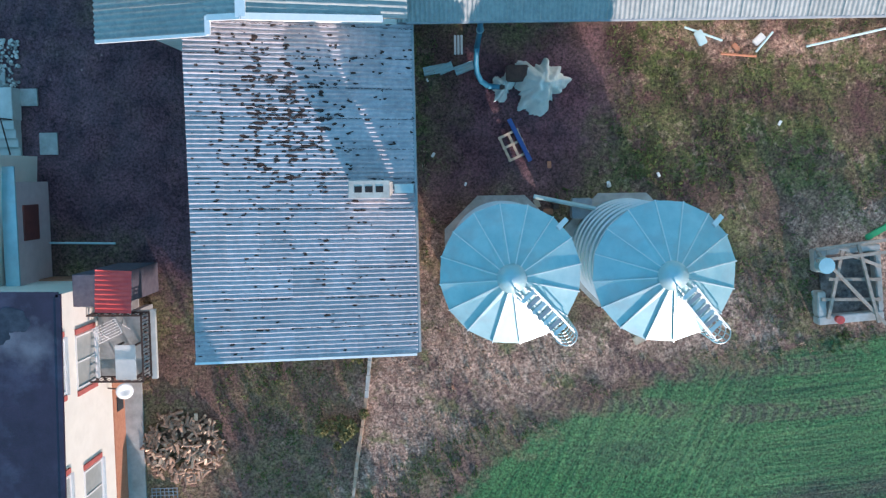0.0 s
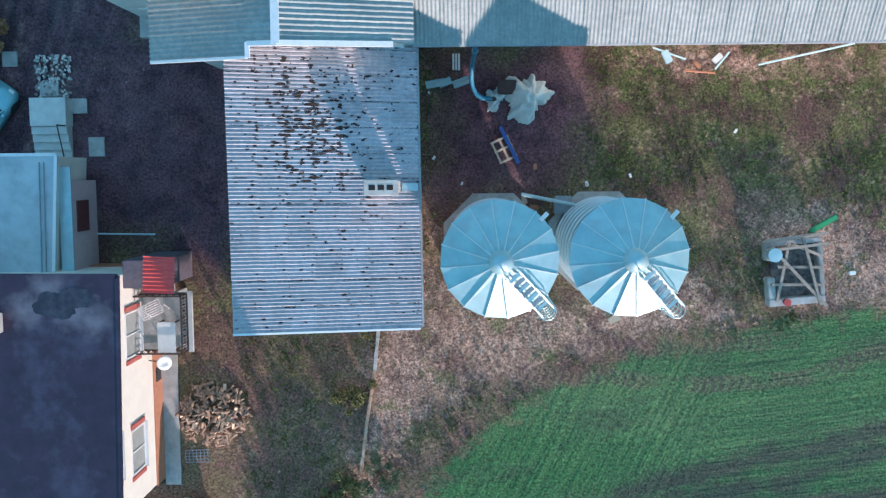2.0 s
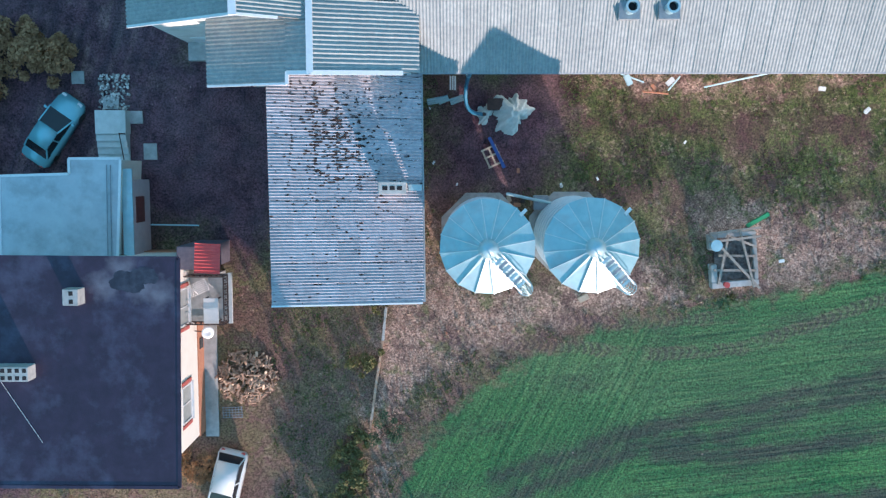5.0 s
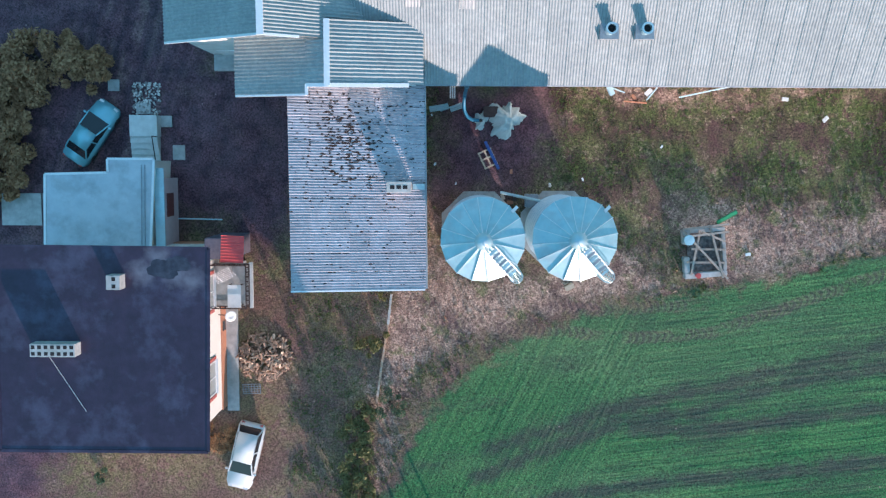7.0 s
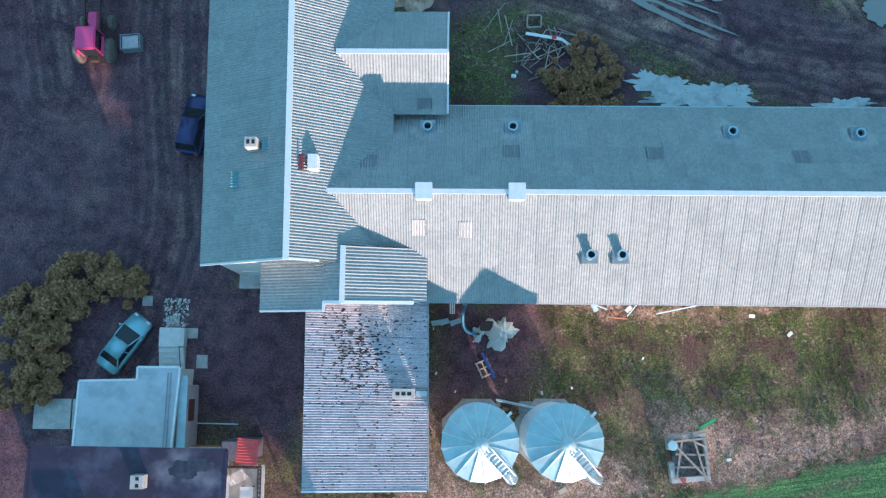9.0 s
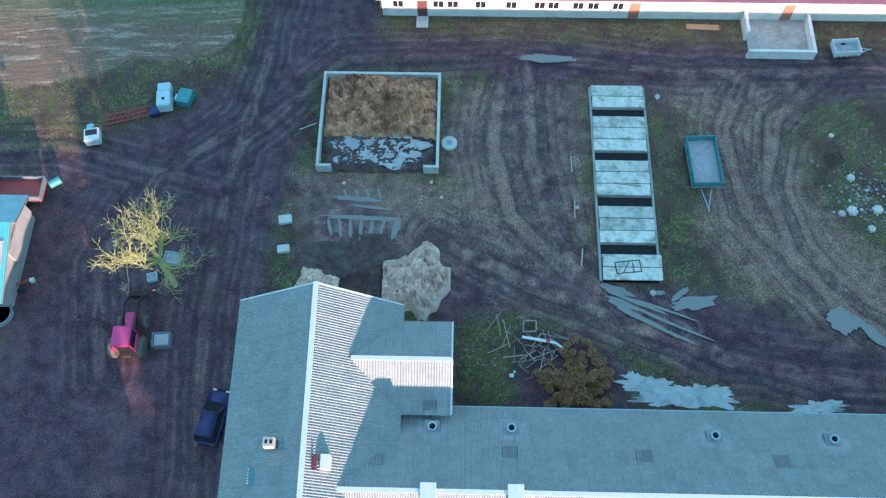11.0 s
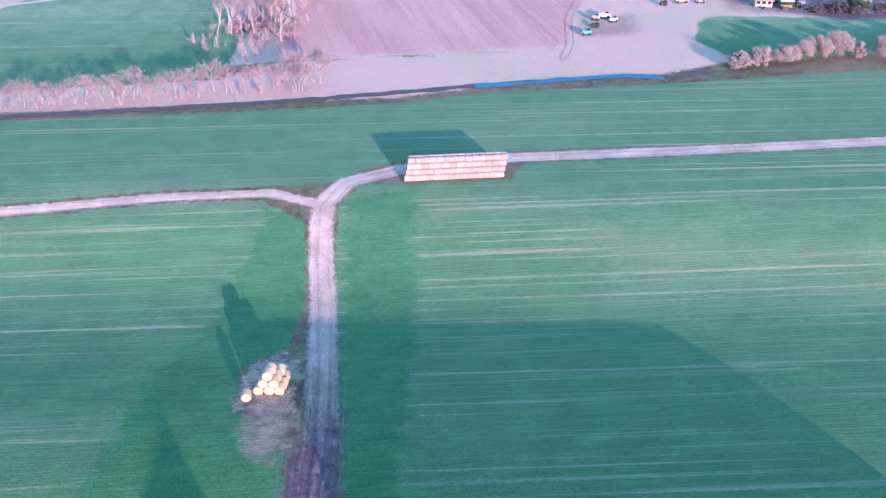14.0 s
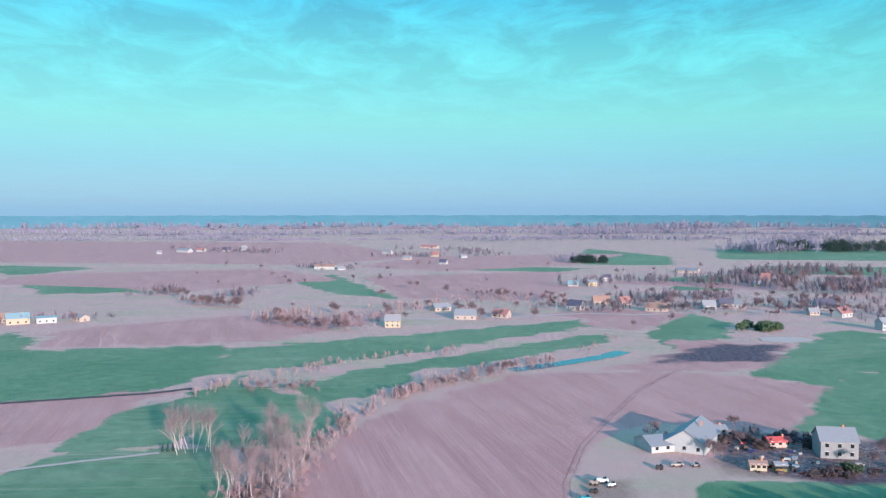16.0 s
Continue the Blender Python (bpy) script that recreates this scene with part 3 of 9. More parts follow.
def ground_material():
    m = bpy.data.materials.new("ground")
    m.use_nodes = True
    n, l = m.node_tree.nodes, m.node_tree.links
    p = n["Principled BSDF"]
    geo = n.new("ShaderNodeNewGeometry")
    split = n.new("ShaderNodeSeparateXYZ")
    l.new(geo.outputs["Position"], split.inputs["Vector"])

    def tnoise(scale, detail=5.0, stretch=None, turn=0.0, rough=0.6):
        src = geo.outputs["Position"]
        if stretch:
            # turned first, then stretched along the turned axis
            mr = n.new("ShaderNodeMapping")
            mr.inputs["Rotation"].default_value = (0, 0, radians(turn))
            l.new(src, mr.inputs["Vector"])
            mp = n.new("ShaderNodeMapping")
            mp.inputs["Scale"].default_value = stretch
            l.new(mr.outputs["Vector"], mp.inputs["Vector"])
            src = mp.outputs["Vector"]
        t = n.new("ShaderNodeTexNoise")
        t.inputs["Scale"].default_value, t.inputs["Detail"].default_value, t.inputs["Roughness"].default_value = scale, detail, rough
        l.new(src, t.inputs["Vector"])
        return t.outputs["Fac"]

    def rng(v, a, b, c=0.0, d=1.0):
        r = n.new("ShaderNodeMapRange")
        for key, value in zip(("From Min", "From Max", "To Min", "To Max"), (a, b, c, d)):
            r.inputs[key].default_value = value
        l.new(v, r.inputs["Value"])
        return r.outputs["Result"]

    def blend(f, a, b):
        x = n.new("ShaderNodeMix")
        x.data_type = "RGBA"
        l.new(f, x.inputs["Factor"])
        for key, value in (("A", a), ("B", b)):
            if isinstance(value, tuple):
                x.inputs[key].default_value = (*value, 1)
            else:
                l.new(value, x.inputs[key])
        return x.outputs["Result"]

    def sums(op, a, b):
        x = n.new("ShaderNodeMath")
        x.operation = op
        for i, value in enumerate((a, b)):
            if isinstance(value, (int, float)):
                x.inputs[i].default_value = value
            else:
                l.new(value, x.inputs[i])
        return x.outputs[0]

    def zone(name, amp, soft, scale):
        a = n.new("ShaderNodeAttribute")
        a.attribute_name = name
        wob = rng(tnoise(scale, 6.0), 0.3, 0.7, -amp, amp)
        broad = sums("MULTIPLY", rng(tnoise(0.045, 7.0, rough=0.62), 0.3, 0.7, -9.0, 9.0), rng(split.outputs["Y"], 205, 420))
        edge = sums("ADD", sums("ADD", a.outputs["Fac"], wob), broad)
        wide_ = rng(split.outputs["Y"], 205, 420, 1.0, 4.5)
        return rng(sums("DIVIDE", edge, wide_), -soft, soft)

    fine = rng(tnoise(6.0, 8.0, rough=0.78), 0.40, 0.60)
    clump = rng(tnoise(2.4, 8.0, rough=0.72), 0.47, 0.56)
    clump2 = rng(tnoise(3.3, 8.0, rough=0.75), 0.52, 0.60)
    mid = rng(tnoise(0.9, 6.0), 0.38, 0.62)
    wide = rng(tnoise(0.16, 5.0), 0.36, 0.64)
    far = rng(tnoise(0.012, 4.0), 0.4, 0.6)
    # rough pasture: green tufts on brown thatch
    grass = blend(fine, GRASS_A, GRASS_B)
    thatch = blend(fine, THATCH_A, THATCH_B)
    base = blend(rng(sums("ADD", clump, mid), 0.2, 0.95), thatch, grass)
    base = blend(sums("MULTIPLY", sums("MULTIPLY", clump2, rng(tnoise(0.5, 4.0), 0.42, 0.6)), 0.6), base, STRAW_TUFT)
    base = blend(sums("MULTIPLY", rng(tnoise(0.30, 7.0, rough=0.7), 0.48, 0.58), 0.8), base, THATCH_A)
    base = blend(sums("MULTIPLY", far, 0.5), base, DRY_A)
    # dry grass
    straw = blend(fine, DRY_A, DRY_B)
    straw = blend(sums("MULTIPLY", clump, 0.55), straw, THATCH_B)
    straw = blend(sums("MULTIPLY", sums("MULTIPLY", clump2, mid), 0.6), straw, THATCH_A)
    straw = blend(sums("MULTIPLY", rng(tnoise(0.42, 8.0, rough=0.72), 0.50, 0.60), 0.65), straw, THATCH_A)
    straw = blend(sums("MULTIPLY", rng(tnoise(0.6, 8.0, (1.0, 1.3, 1.0), 30, 0.72), 0.54, 0.62), 0.6), straw, GRASS_B)
    yramp = split
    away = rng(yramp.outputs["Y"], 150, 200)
    # far pink meadow, its tone also lightened to stand in for haze
    straw = blend(sums("MULTIPLY", away, 0.85), straw, MEADOW_HAZE)
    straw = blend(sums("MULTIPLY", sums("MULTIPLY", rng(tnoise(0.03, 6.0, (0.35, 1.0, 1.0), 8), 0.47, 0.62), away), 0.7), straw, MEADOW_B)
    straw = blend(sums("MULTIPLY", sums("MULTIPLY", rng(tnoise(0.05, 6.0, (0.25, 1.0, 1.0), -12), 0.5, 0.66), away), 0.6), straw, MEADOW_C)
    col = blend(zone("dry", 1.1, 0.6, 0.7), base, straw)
    # crop with drill rows and thin streaks
    rows = rng(tnoise(2.6, 4.0, (0.05, 1.0, 1.0), -7), 0.34, 0.70)
    streak = rng(tnoise(0.85, 3.0, (0.006, 1.0, 1.0), -4), 0.565, 0.66)
    streak2 = rng(tnoise(0.55, 4.0, (0.012, 1.0, 1.0), -5), 0.60, 0.74)
    steep = rng(tnoise(2.6, 4.0, (0.05, 1.0, 1.0), -64), 0.34, 0.70)
    turned = sums("MULTIPLY", rng(sums("ADD", yramp.outputs["X"], sums("MULTIPLY", yramp.outputs["Y"], -0.307)), 15.8, 17.8, 1.0, 0.0), rng(yramp.outputs["Y"], 0, 10, 1.0, 0.0))
    one = n.new("ShaderNodeMix")
    l.new(turned, one.inputs["Factor"])
    l.new(rows, one.inputs["A"])
    l.new(steep, one.inputs["B"])
    rows = one.outputs["Result"]
    crop = blend(rows, CROP_A, CROP_B)
    # distance haze put into the crop's colour: paler green farther north
    crop = blend(rng(yramp.outputs["Y"], 50, 150, 0.0, 0.4), crop, CROP_HAZE)
    crop = blend(sums("MULTIPLY", rng(yramp.outputs["Y"], 215, 260), rng(tnoise(0.012, 4.0), 0.4, 0.6, 0.55, 1.0)), crop, CROP_HAZE_FAR)
    dr = n.new("ShaderNodeAttribute")
    dr.attribute_name = "drill"
    band_d = rng(sums("ADD", dr.outputs["Fac"], rng(tnoise(0.8, 6.0, rough=0.7), 0.3, 0.7, -0.35, 0.35)), 0.15, 0.75, 1.0, 0.0)
    crop = blend(sums("MULTIPLY", wide, 0.35), crop, CROP_C)
    crop = blend(sums("MULTIPLY", rng(tnoise(5.0, 8.0, rough=0.8), 0.44, 0.58), 0.65), crop, CROP_C)
    thin = sums("SUBTRACT", 1.0, zone("lush", 1.5, 0.8, 0.3))
    where = sums("MULTIPLY", thin, rng(tnoise(0.035, 5.0, (0.4, 1.0, 1.0)), 0.36, 0.60, 0.25, 1.0))
    where = sums("MULTIPLY", where, rng(yramp.outputs["Y"], 5, 40))
    crop = blend(sums("MULTIPLY", sums("MULTIPLY", streak, 0.5), where), crop, CROP_DRY)
    crop = blend(sums("MULTIPLY", sums("MULTIPLY", streak2, 0.38), where), crop, CROP_DRY)
    crop = blend(sums("MULTIPLY", sums("MULTIPLY", rng(tnoise(0.045, 6.0, (0.3, 1.0, 1.0), -5), 0.5, 0.7), 0.14), thin), crop, CROP_DRY)
    crop = blend(sums("MULTIPLY", band_d, 0.8), crop, DRILLSOIL)
    nearby = rng(yramp.outputs["Y"], 0, 10, 1.0, 0.0)
    crop = blend(sums("MULTIPLY", sums("MULTIPLY", rng(tnoise(0.45, 7.0, (0.25, 1.0, 1.0), -10, 0.7), 0.50, 0.66), nearby), 0.55), crop, DRILLSOIL)
    crop = blend(sums("MULTIPLY", sums("MULTIPLY", thin, rng(yramp.outputs["Y"], 20, 50)), rng(yramp.outputs["Y"], 215, 216, 0.07, 0.03)), crop, CROP_DRY)
    # bare dull soil shows between the rows beside the yard
    bare = sums("MULTIPLY", rng(yramp.outputs["Y"], 54, 60, 1.0, 0.0), rng(yramp.outputs["Y"], 20, 30))
    crop = blend(sums("MULTIPLY", bare, 0.8), crop, WORN_A)
    crop = blend(sums("MULTIPLY", sums("MULTIPLY", rng(tnoise(1.0, 7.0, (0.16, 1.0, 1.0), -3, 0.75), 0.52, 0.60), 0.75), bare), crop, CROP_DRY)
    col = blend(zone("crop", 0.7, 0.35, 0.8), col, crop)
    # plough
    furrow = rng(tnoise(0.8, 4.0, (1.0, 0.012, 1.0), -14), 0.40, 0.62)
    band = rng(tnoise(0.10, 4.0, (1.0, 0.10, 1.0), -16), 0.40, 0.62)
    plough = blend(furrow, PLOUGH_A, PLOUGH_B)
    plough = blend(sums("MULTIPLY", band, 0.5), plough, PLOUGH_C)
    plough = blend(sums("MULTIPLY", rng(tnoise(0.02, 5.0), 0.45, 0.6), 0.4), plough, PLOUGH_A)
    col = blend(zone("plough", 0.8, 0.5, 0.5), col, plough)
    # mud
    col = blend(sums("MULTIPLY", zone("worn", 1.4, 1.4, 0.5), 0.8), col, blend(sums("MULTIPLY", fine, mid), WORN_A, WORN_B))
    f_mud = zone("mud", 0.9, 1.1, 0.7)
    mud = blend(mid, MUD_A, MUD_B)
    mud = blend(sums("MULTIPLY", rng(tnoise(0.35, 6.0), 0.54, 0.70), 0.4), mud, MUD_C)
    col = blend(f_mud, col, mud)
    # trodden earth comes through the mud
    col = blend(sums("MULTIPLY", sums("MULTIPLY", zone("worn", 1.4, 1.4, 0.5), f_mud), rng(tnoise(0.6, 6.0), 0.40, 0.62, 0.05, 0.6)), col, blend(mid, WORN_A, WORN_B))
    # gravel track
    f_road = zone("road", 0.35, 0.35, 0.9)
    gravel = blend(fine, ROAD_A, ROAD_B)
    gravel = blend(sums("MULTIPLY", wide, 0.5), gravel, MUD_C)
    f_road = sums("MULTIPLY", f_road, rng(sums("ADD", yramp.outputs["Y"], rng(tnoise(0.3), 0.3, 0.7, -8, 8)), 82, 104, 0.0, 1.0))
    col = blend(f_road, col, gravel)
    # wheel ruts
    tr = n.new("ShaderNodeAttribute")
    tr.attribute_name = "track"
    off = sums("ABSOLUTE", sums("SUBTRACT", tr.outputs["Fac"], 0.95), 0)
    wob = rng(tnoise(1.6, 5.0), 0.3, 0.7, -0.3, 0.3)
    rut = rng(sums("ADD", off, wob), 0.1, 0.45, 1.0, 0.0)
    # many faint parallel tyre lines along the tracks
    wav = sums("ADD", sums("MULTIPLY", tr.outputs["Fac"], 7.5), rng(tnoise(0.12, 3.0), 0.3, 0.7, -2.2, 2.2))
    lines = rng(sums("SINE", wav, 0), 0.1, 0.9)
    lines = sums("MULTIPLY", lines, rng(tr.outputs["Fac"], 1.0, 4.5, 1.0, 0.0))
    lines = sums("MULTIPLY", lines, rng(tnoise(0.5, 4.0), 0.40, 0.58))
    lines = sums("MULTIPLY", lines, rng(yramp.outputs["Y"], 86, 104, 1.0, 0.0))
    col = blend(sums("MULTIPLY", lines, 0.20), col, WORN_B)
    groove = sums("MULTIPLY", rng(sums("SINE", sums("ADD", wav, 2.6), 0), 0.25, 0.9), rng(tr.outputs["Fac"], 1.5, 5.5, 1.0, 0.0))
    col = blend(sums("MULTIPLY", sums("MULTIPLY", groove, rng(tnoise(0.4, 4.0), 0.38, 0.55)), rng(yramp.outputs["Y"], 86, 108, 0.55, 0.0)), col, RUT)
    col = blend(sums("MULTIPLY", sums("MULTIPLY", rut, 0.5), sums("ADD", rng(yramp.outputs["Y"], 85, 110, 1.0, 0.25), rng(yramp.outputs["Y"], 212, 222, 0.0, 0.35))), col, RUT)
    # herringbone of tractor tyres
    td = n.new("ShaderNodeAttribute")
    td.attribute_name = "tread"
    lug = rng(sums("SINE", sums("MULTIPLY", sums("ADD", yramp.outputs["X"], td.outputs["Fac"]), 15.0), 0), -0.2, 0.3)
    press = sums("MULTIPLY", rng(sums("ADD", td.outputs["Fac"], rng(tnoise(1.2, 4.0), 0.3, 0.7, -0.12, 0.12)), 0.30, 0.45, 1.0, 0.0), rng(tnoise(0.4, 3.0), 0.36, 0.5))
    col = blend(sums("MULTIPLY", press, 0.22), col, WORN_A)
    col = blend(sums("MULTIPLY", sums("MULTIPLY", press, lug), 0.45), col, RUT)
    # scattered pale crumbs
    vor = n.new("ShaderNodeTexVoronoi")
    vor.inputs["Scale"].default_value = 1.3
    l.new(geo.outputs["Position"], vor.inputs["Vector"])
    crumb = sums("MULTIPLY", rng(vor.outputs["Distance"], 0.05, 0.09, 1.0, 0.0), rng(tnoise(0.4), 0.5, 0.6))
    col = blend(sums("MULTIPLY", crumb, 0.35), col, ROAD_B)
    # coarse grain
    grit = rng(tnoise(9.0, 6.0, rough=0.82), 0.37, 0.63, 0.22, 1.85)
    grain = n.new("ShaderNodeVectorMath")
    grain.operation = "SCALE"
    l.new(col, grain.inputs[0])
    l.new(grit, grain.inputs["Scale"])
    l.new(grain.outputs["Vector"], p.inputs["Base Color"])
    wet = rng(sums("MULTIPLY", f_mud, rng(tnoise(0.5, 4.0), 0.4, 0.62)), 0, 1, 0.92, 0.42)
    l.new(wet, p.inputs["Roughness"])
    p.inputs["Specular IOR Level"].default_value = 0.35
    h = sums("ADD", sums("MULTIPLY", tnoise(5.0, 6.0, rough=0.7), 0.10), sums("MULTIPLY", rut, -0.08))
    h = sums("ADD", h, sums("MULTIPLY", sums("MULTIPLY", furrow, zone("plough", 0.8, 0.5, 0.5)), 0.10))
    h = sums("ADD", h, sums("MULTIPLY", sums("MULTIPLY", rows, zone("crop", 0.7, 0.35, 0.8)), 0.06))
    bp = n.new("ShaderNodeBump")
    bp.inputs["Strength"].default_value, bp.inputs["Distance"].default_value = 0.7, 1.0
    l.new(h, bp.inputs["Height"])
    l.new(bp.outputs["Normal"], p.inputs["Normal"])
    return m


GRASS_A, GRASS_B = (0.038, 0.062, 0.016), (0.120, 0.152, 0.046)
THATCH_A, THATCH_B, STRAW_TUFT = (0.060, 0.030, 0.034), (0.14, 0.088, 0.066), (0.46, 0.36, 0.24)
DRY_A, DRY_B = (0.26, 0.150, 0.115), (0.58, 0.40, 0.30)
MEADOW_HAZE, MEADOW_B, MEADOW_C = (0.60, 0.345, 0.29), (0.43, 0.335, 0.22), (0.55, 0.29, 0.27)
CROP_HAZE_FAR, CROP_HAZE = (0.25, 0.34, 0.19), (0.12, 0.26, 0.14)
CROP_A, CROP_B, CROP_C, CROP_DRY = (0.030, 0.135, 0.040), (0.075, 0.22, 0.065), (0.018, 0.080, 0.034), (0.44, 0.335, 0.26)
PLOUGH_A, PLOUGH_B, PLOUGH_C = (0.45, 0.215, 0.19), (0.53, 0.26, 0.23), (0.62, 0.325, 0.285)
MUD_A, MUD_B, MUD_C = (0.066, 0.035, 0.048), (0.128, 0.064, 0.079), (0.24, 0.145, 0.130)
DRILLSOIL = (0.048, 0.052, 0.046)
WORN_A, WORN_B = (0.235, 0.138, 0.108), (0.48, 0.315, 0.24)
ROAD_A, ROAD_B, RUT = (0.48, 0.30, 0.245), (0.64, 0.45, 0.375), (0.050, 0.032, 0.045)
ground_mesh.materials.append(ground_material())
ground = tagged(new("ground", ground_mesh), "grassy farmland with mud tracks, green crops and ploughed fields", "ground", kind="structure")


# ---- farm buildings ----
SHEETS = {}


def sheet_data(width, length, mat, pitch=0.177, amp=0.037, lip=0.012):
    """One corrugated sheet: x down the slope, y across, z out of the roof."""
    key = (round(width, 3), round(length, 3), mat.name)
    if key in SHEETS:
        return SHEETS[key]
    waves = max(3, round(width / pitch))
    n = waves * 4
    verts, faces = [], []
    for j in range(n + 1):
        y = width * j / n - width / 2
        z = amp * math.cos(2 * math.pi * j / 4)
        verts += [(0, y, z), (length, y, z + lip)]
    for j in range(n):
        faces.append((2 * j, 2 * j + 1, 2 * j + 3, 2 * j + 2))
    me = bpy.data.meshes.new("roof_sheet")
    me.from_pydata(verts, [], faces)
    me.materials.append(mat)
    me.shade_smooth()
    SHEETS[key] = me
    return me


def roof_slope(parent, a, b, low, mat, label="", row=1.22, col=1.06, name="roof_slope", pitch=0.177):
    """A sheeted slope from the top edge a to b, down to the lower edge that starts at low under a."""
    a, b, low = Vector(a), Vector(b), Vector(low)
    across, down = b - a, low - a
    wide, deep = across.length, down.length
    u, v = across.normalized(), down.normalized()
    w = v.cross(u)
    if w.z < 0:
        w = -w
    deck = shape()
    m = Matrix((v.to_4d(), u.to_4d(), w.to_4d(), (0, 0, 0, 1))).transposed()
    m.translation = a
    for i in range(4):
        m[3][i] = 0.0
    m[3][3] = 1.0
    box(deck, 0, deep, 0, wide, -0.14, -0.05, m)
    slope = part(name, deck, WOOD, parent, label)
    cols, rows = max(1, round(wide / col)), max(1, round(deep / row))
    sw, sl = wide / cols, deep / rows
    me = sheet_data(sw + 0.004, sl + 0.07, mat, pitch)
    for r in range(rows):
        for c in range(cols):
            lift = random.uniform(0, 0.005)
            share("roof_sheet", me, slope, m @ pose(r * sl - 0.02, (c + 0.5) * sw, lift + 0.012 * (rows - r) * 0.3, 0, random.uniform(-0.12, 0.05), 0.0))
    return slope


def flashing(parent, p, q, w=0.34, h=0.07, mat=None, name="ridge_cap"):
    return part(name, beam(shape(), p, q, w, h), mat or TRIM, parent)


def gable_walls(parent, x0, x1, y0, y1, eave, ridge, along="x", mat=None, name="wall"):
    """Outer walls as one body with gable ends."""
    bm = shape()
    if along == "x":
        ym = (y0 + y1) / 2
        ends = [[(x, y0, 0), (x, y1, 0), (x, y1, eave), (x, ym, ridge), (x, y0, eave)] for x in (x0, x1)]
    else:
        xm = (x0 + x1) / 2
        ends = [[(x0, y, 0), (x1, y, 0), (x1, y, eave), (xm, y, ridge), (x0, y, eave)] for y in (y0, y1)]
    va, vb = ([bm.verts.new(p) for p in e] for e in ends)
    bm.faces.new(va)
    bm.faces.new(vb[::-1])
    for i in range(5):
        bm.faces.new((va[i], va[(i + 1) % 5], vb[(i + 1) % 5], vb[i]))
    bmesh.ops.recalc_face_normals(bm, faces=bm.faces[:])
    return part(name, bm, mat or GREYWALL, parent)


def roof_vent(parent, x, y, z, name="roof_vent", tall=0.75, r=0.26, slope=0.0, soot=True):
    """A ventilation stack: dark flashing plate, pipe and open rim."""
    base = part(name, box(shape(), x - 0.48, x + 0.48, y - 0.45, y + 0.45, z - 0.35 - abs(slope) * 0.3, z + 0.1), GALV_DARK, parent, "ventilation stack with a dark square flashing")
    bm = shape()
    ring(bm, [(r, z), (r, z + tall), (r + 0.05, z + tall), (r + 0.05, z + tall + 0.06), (r - 0.05, z + tall + 0.06), (r - 0.06, z + tall - 0.3)], 16, (x, y))
    part("pipe", bm, STEEL_WHITE if not soot else GALV, base)
    bm = shape()
    ring(bm, [(r - 0.065, z + tall - 0.22), (0.0, z + tall - 0.2)], 16, (x, y))
    part("flue", bm, SOOT_AND_HOLE, base)
    return base


def window(parent, m, w, h, bars=1, name="window", mat=None):
    """A recessed window; m puts its lower left corner, x along the wall, y out of it, z up."""
    f = shape()
    t = 0.07
    for x0, x1, z0, z1 in ((0, w, 0, t), (0, w, h - t, h), (0, t, t, h - t), (w - t, w, t, h - t)):
        box(f, x0, x1, -0.05, 0.04, z0, z1, m)
    for i in range(bars):
        xx = w * (i + 1) / (bars + 1)
        box(f, xx - 0.03, xx + 0.03, -0.04, 0.03, t, h - t, m)
    win = part(name, f, mat or FRAMEWHITE, parent, "white-framed window")
    part("pane", box(shape(), t, w - t, -0.05, 0.005, t, h - t, m), GLASS, win, "dark window glass")
    part("sill", box(shape(), -0.06, w + 0.06, -0.02, 0.14, -0.07, -0.01, m), TRIM, win)
    return win


# low barn with one sheeted slope
barn = thing("sheeted_barn", "barn with old mossy corrugated grey sheet roof and block chimney", "barn")
bm = shape()
prism(bm, [(-7.0, -5.9), (-0.55, -6.0), (-0.55, 5.0), (-7.0, 5.0)], 0, 5.7)
bm2 = [bm.verts.new(p) for p in ((-7.0, -5.9, 5.7), (-0.55, -6.0, 5.7), (-7.0, -5.9, 7.6), (-7.0, 5.0, 5.7), (-0.55, 5.0, 5.7), (-7.0, 5.0, 7.6))]
for f in ((0, 1, 2), (5, 4, 3), (0, 2, 5, 3), (1, 4, 5, 2)):
    bm.faces.new([bm2[i] for i in f])
part("wall", bm, GREYWALL, barn, "grey rendered wall")
barn_slope = roof_slope(barn, (-7.28, -6.2, 7.9), (-7.38, 5.2, 7.9), (-0.2, -6.32, 6.0), ASBESTOS_OLD, "old corrugated sheet roof with moss in the joints", row=1.1, col=1.0, pitch=0.147)
flashing(barn, (-7.32, -6.24, 7.92), (-0.2, -6.36, 6.02), 0.08, 0.12, TRIM, "verge_trim")
part("gutter", bar(shape(), (-0.12, -6.3, 5.93), (-0.24, 5.0, 5.93), 0.08, 8), GALV_DARK, barn, "dark metal gutter")
# moss: ragged small clumps in the valleys, thickest high up in the middle, and dirt down the side laps
rng_m = random.Random(5)
bm = shape()


def clump(s_, t_, k, long_):
    x, y, z = -7.28 + 7.06 * s_, -6.2 + 11.4 * t_ - 0.1 * s_, 7.9 - 1.9 * s_ + 0.022
    mm = Matrix.Translation((x, y, z)) @ pose(0, 0, 0, 0, 15.1, rng_m.uniform(-14, 14)) @ Matrix.Diagonal((k * long_, k, 0.028, 1))
    made = bmesh.ops.create_icosphere(bm, subdivisions=1, radius=1, matrix=mm)["verts"]
    for v in made:
        v.co.x += rng_m.gauss(0, 0.3) * k
        v.co.y += rng_m.gauss(0, 0.22) * k


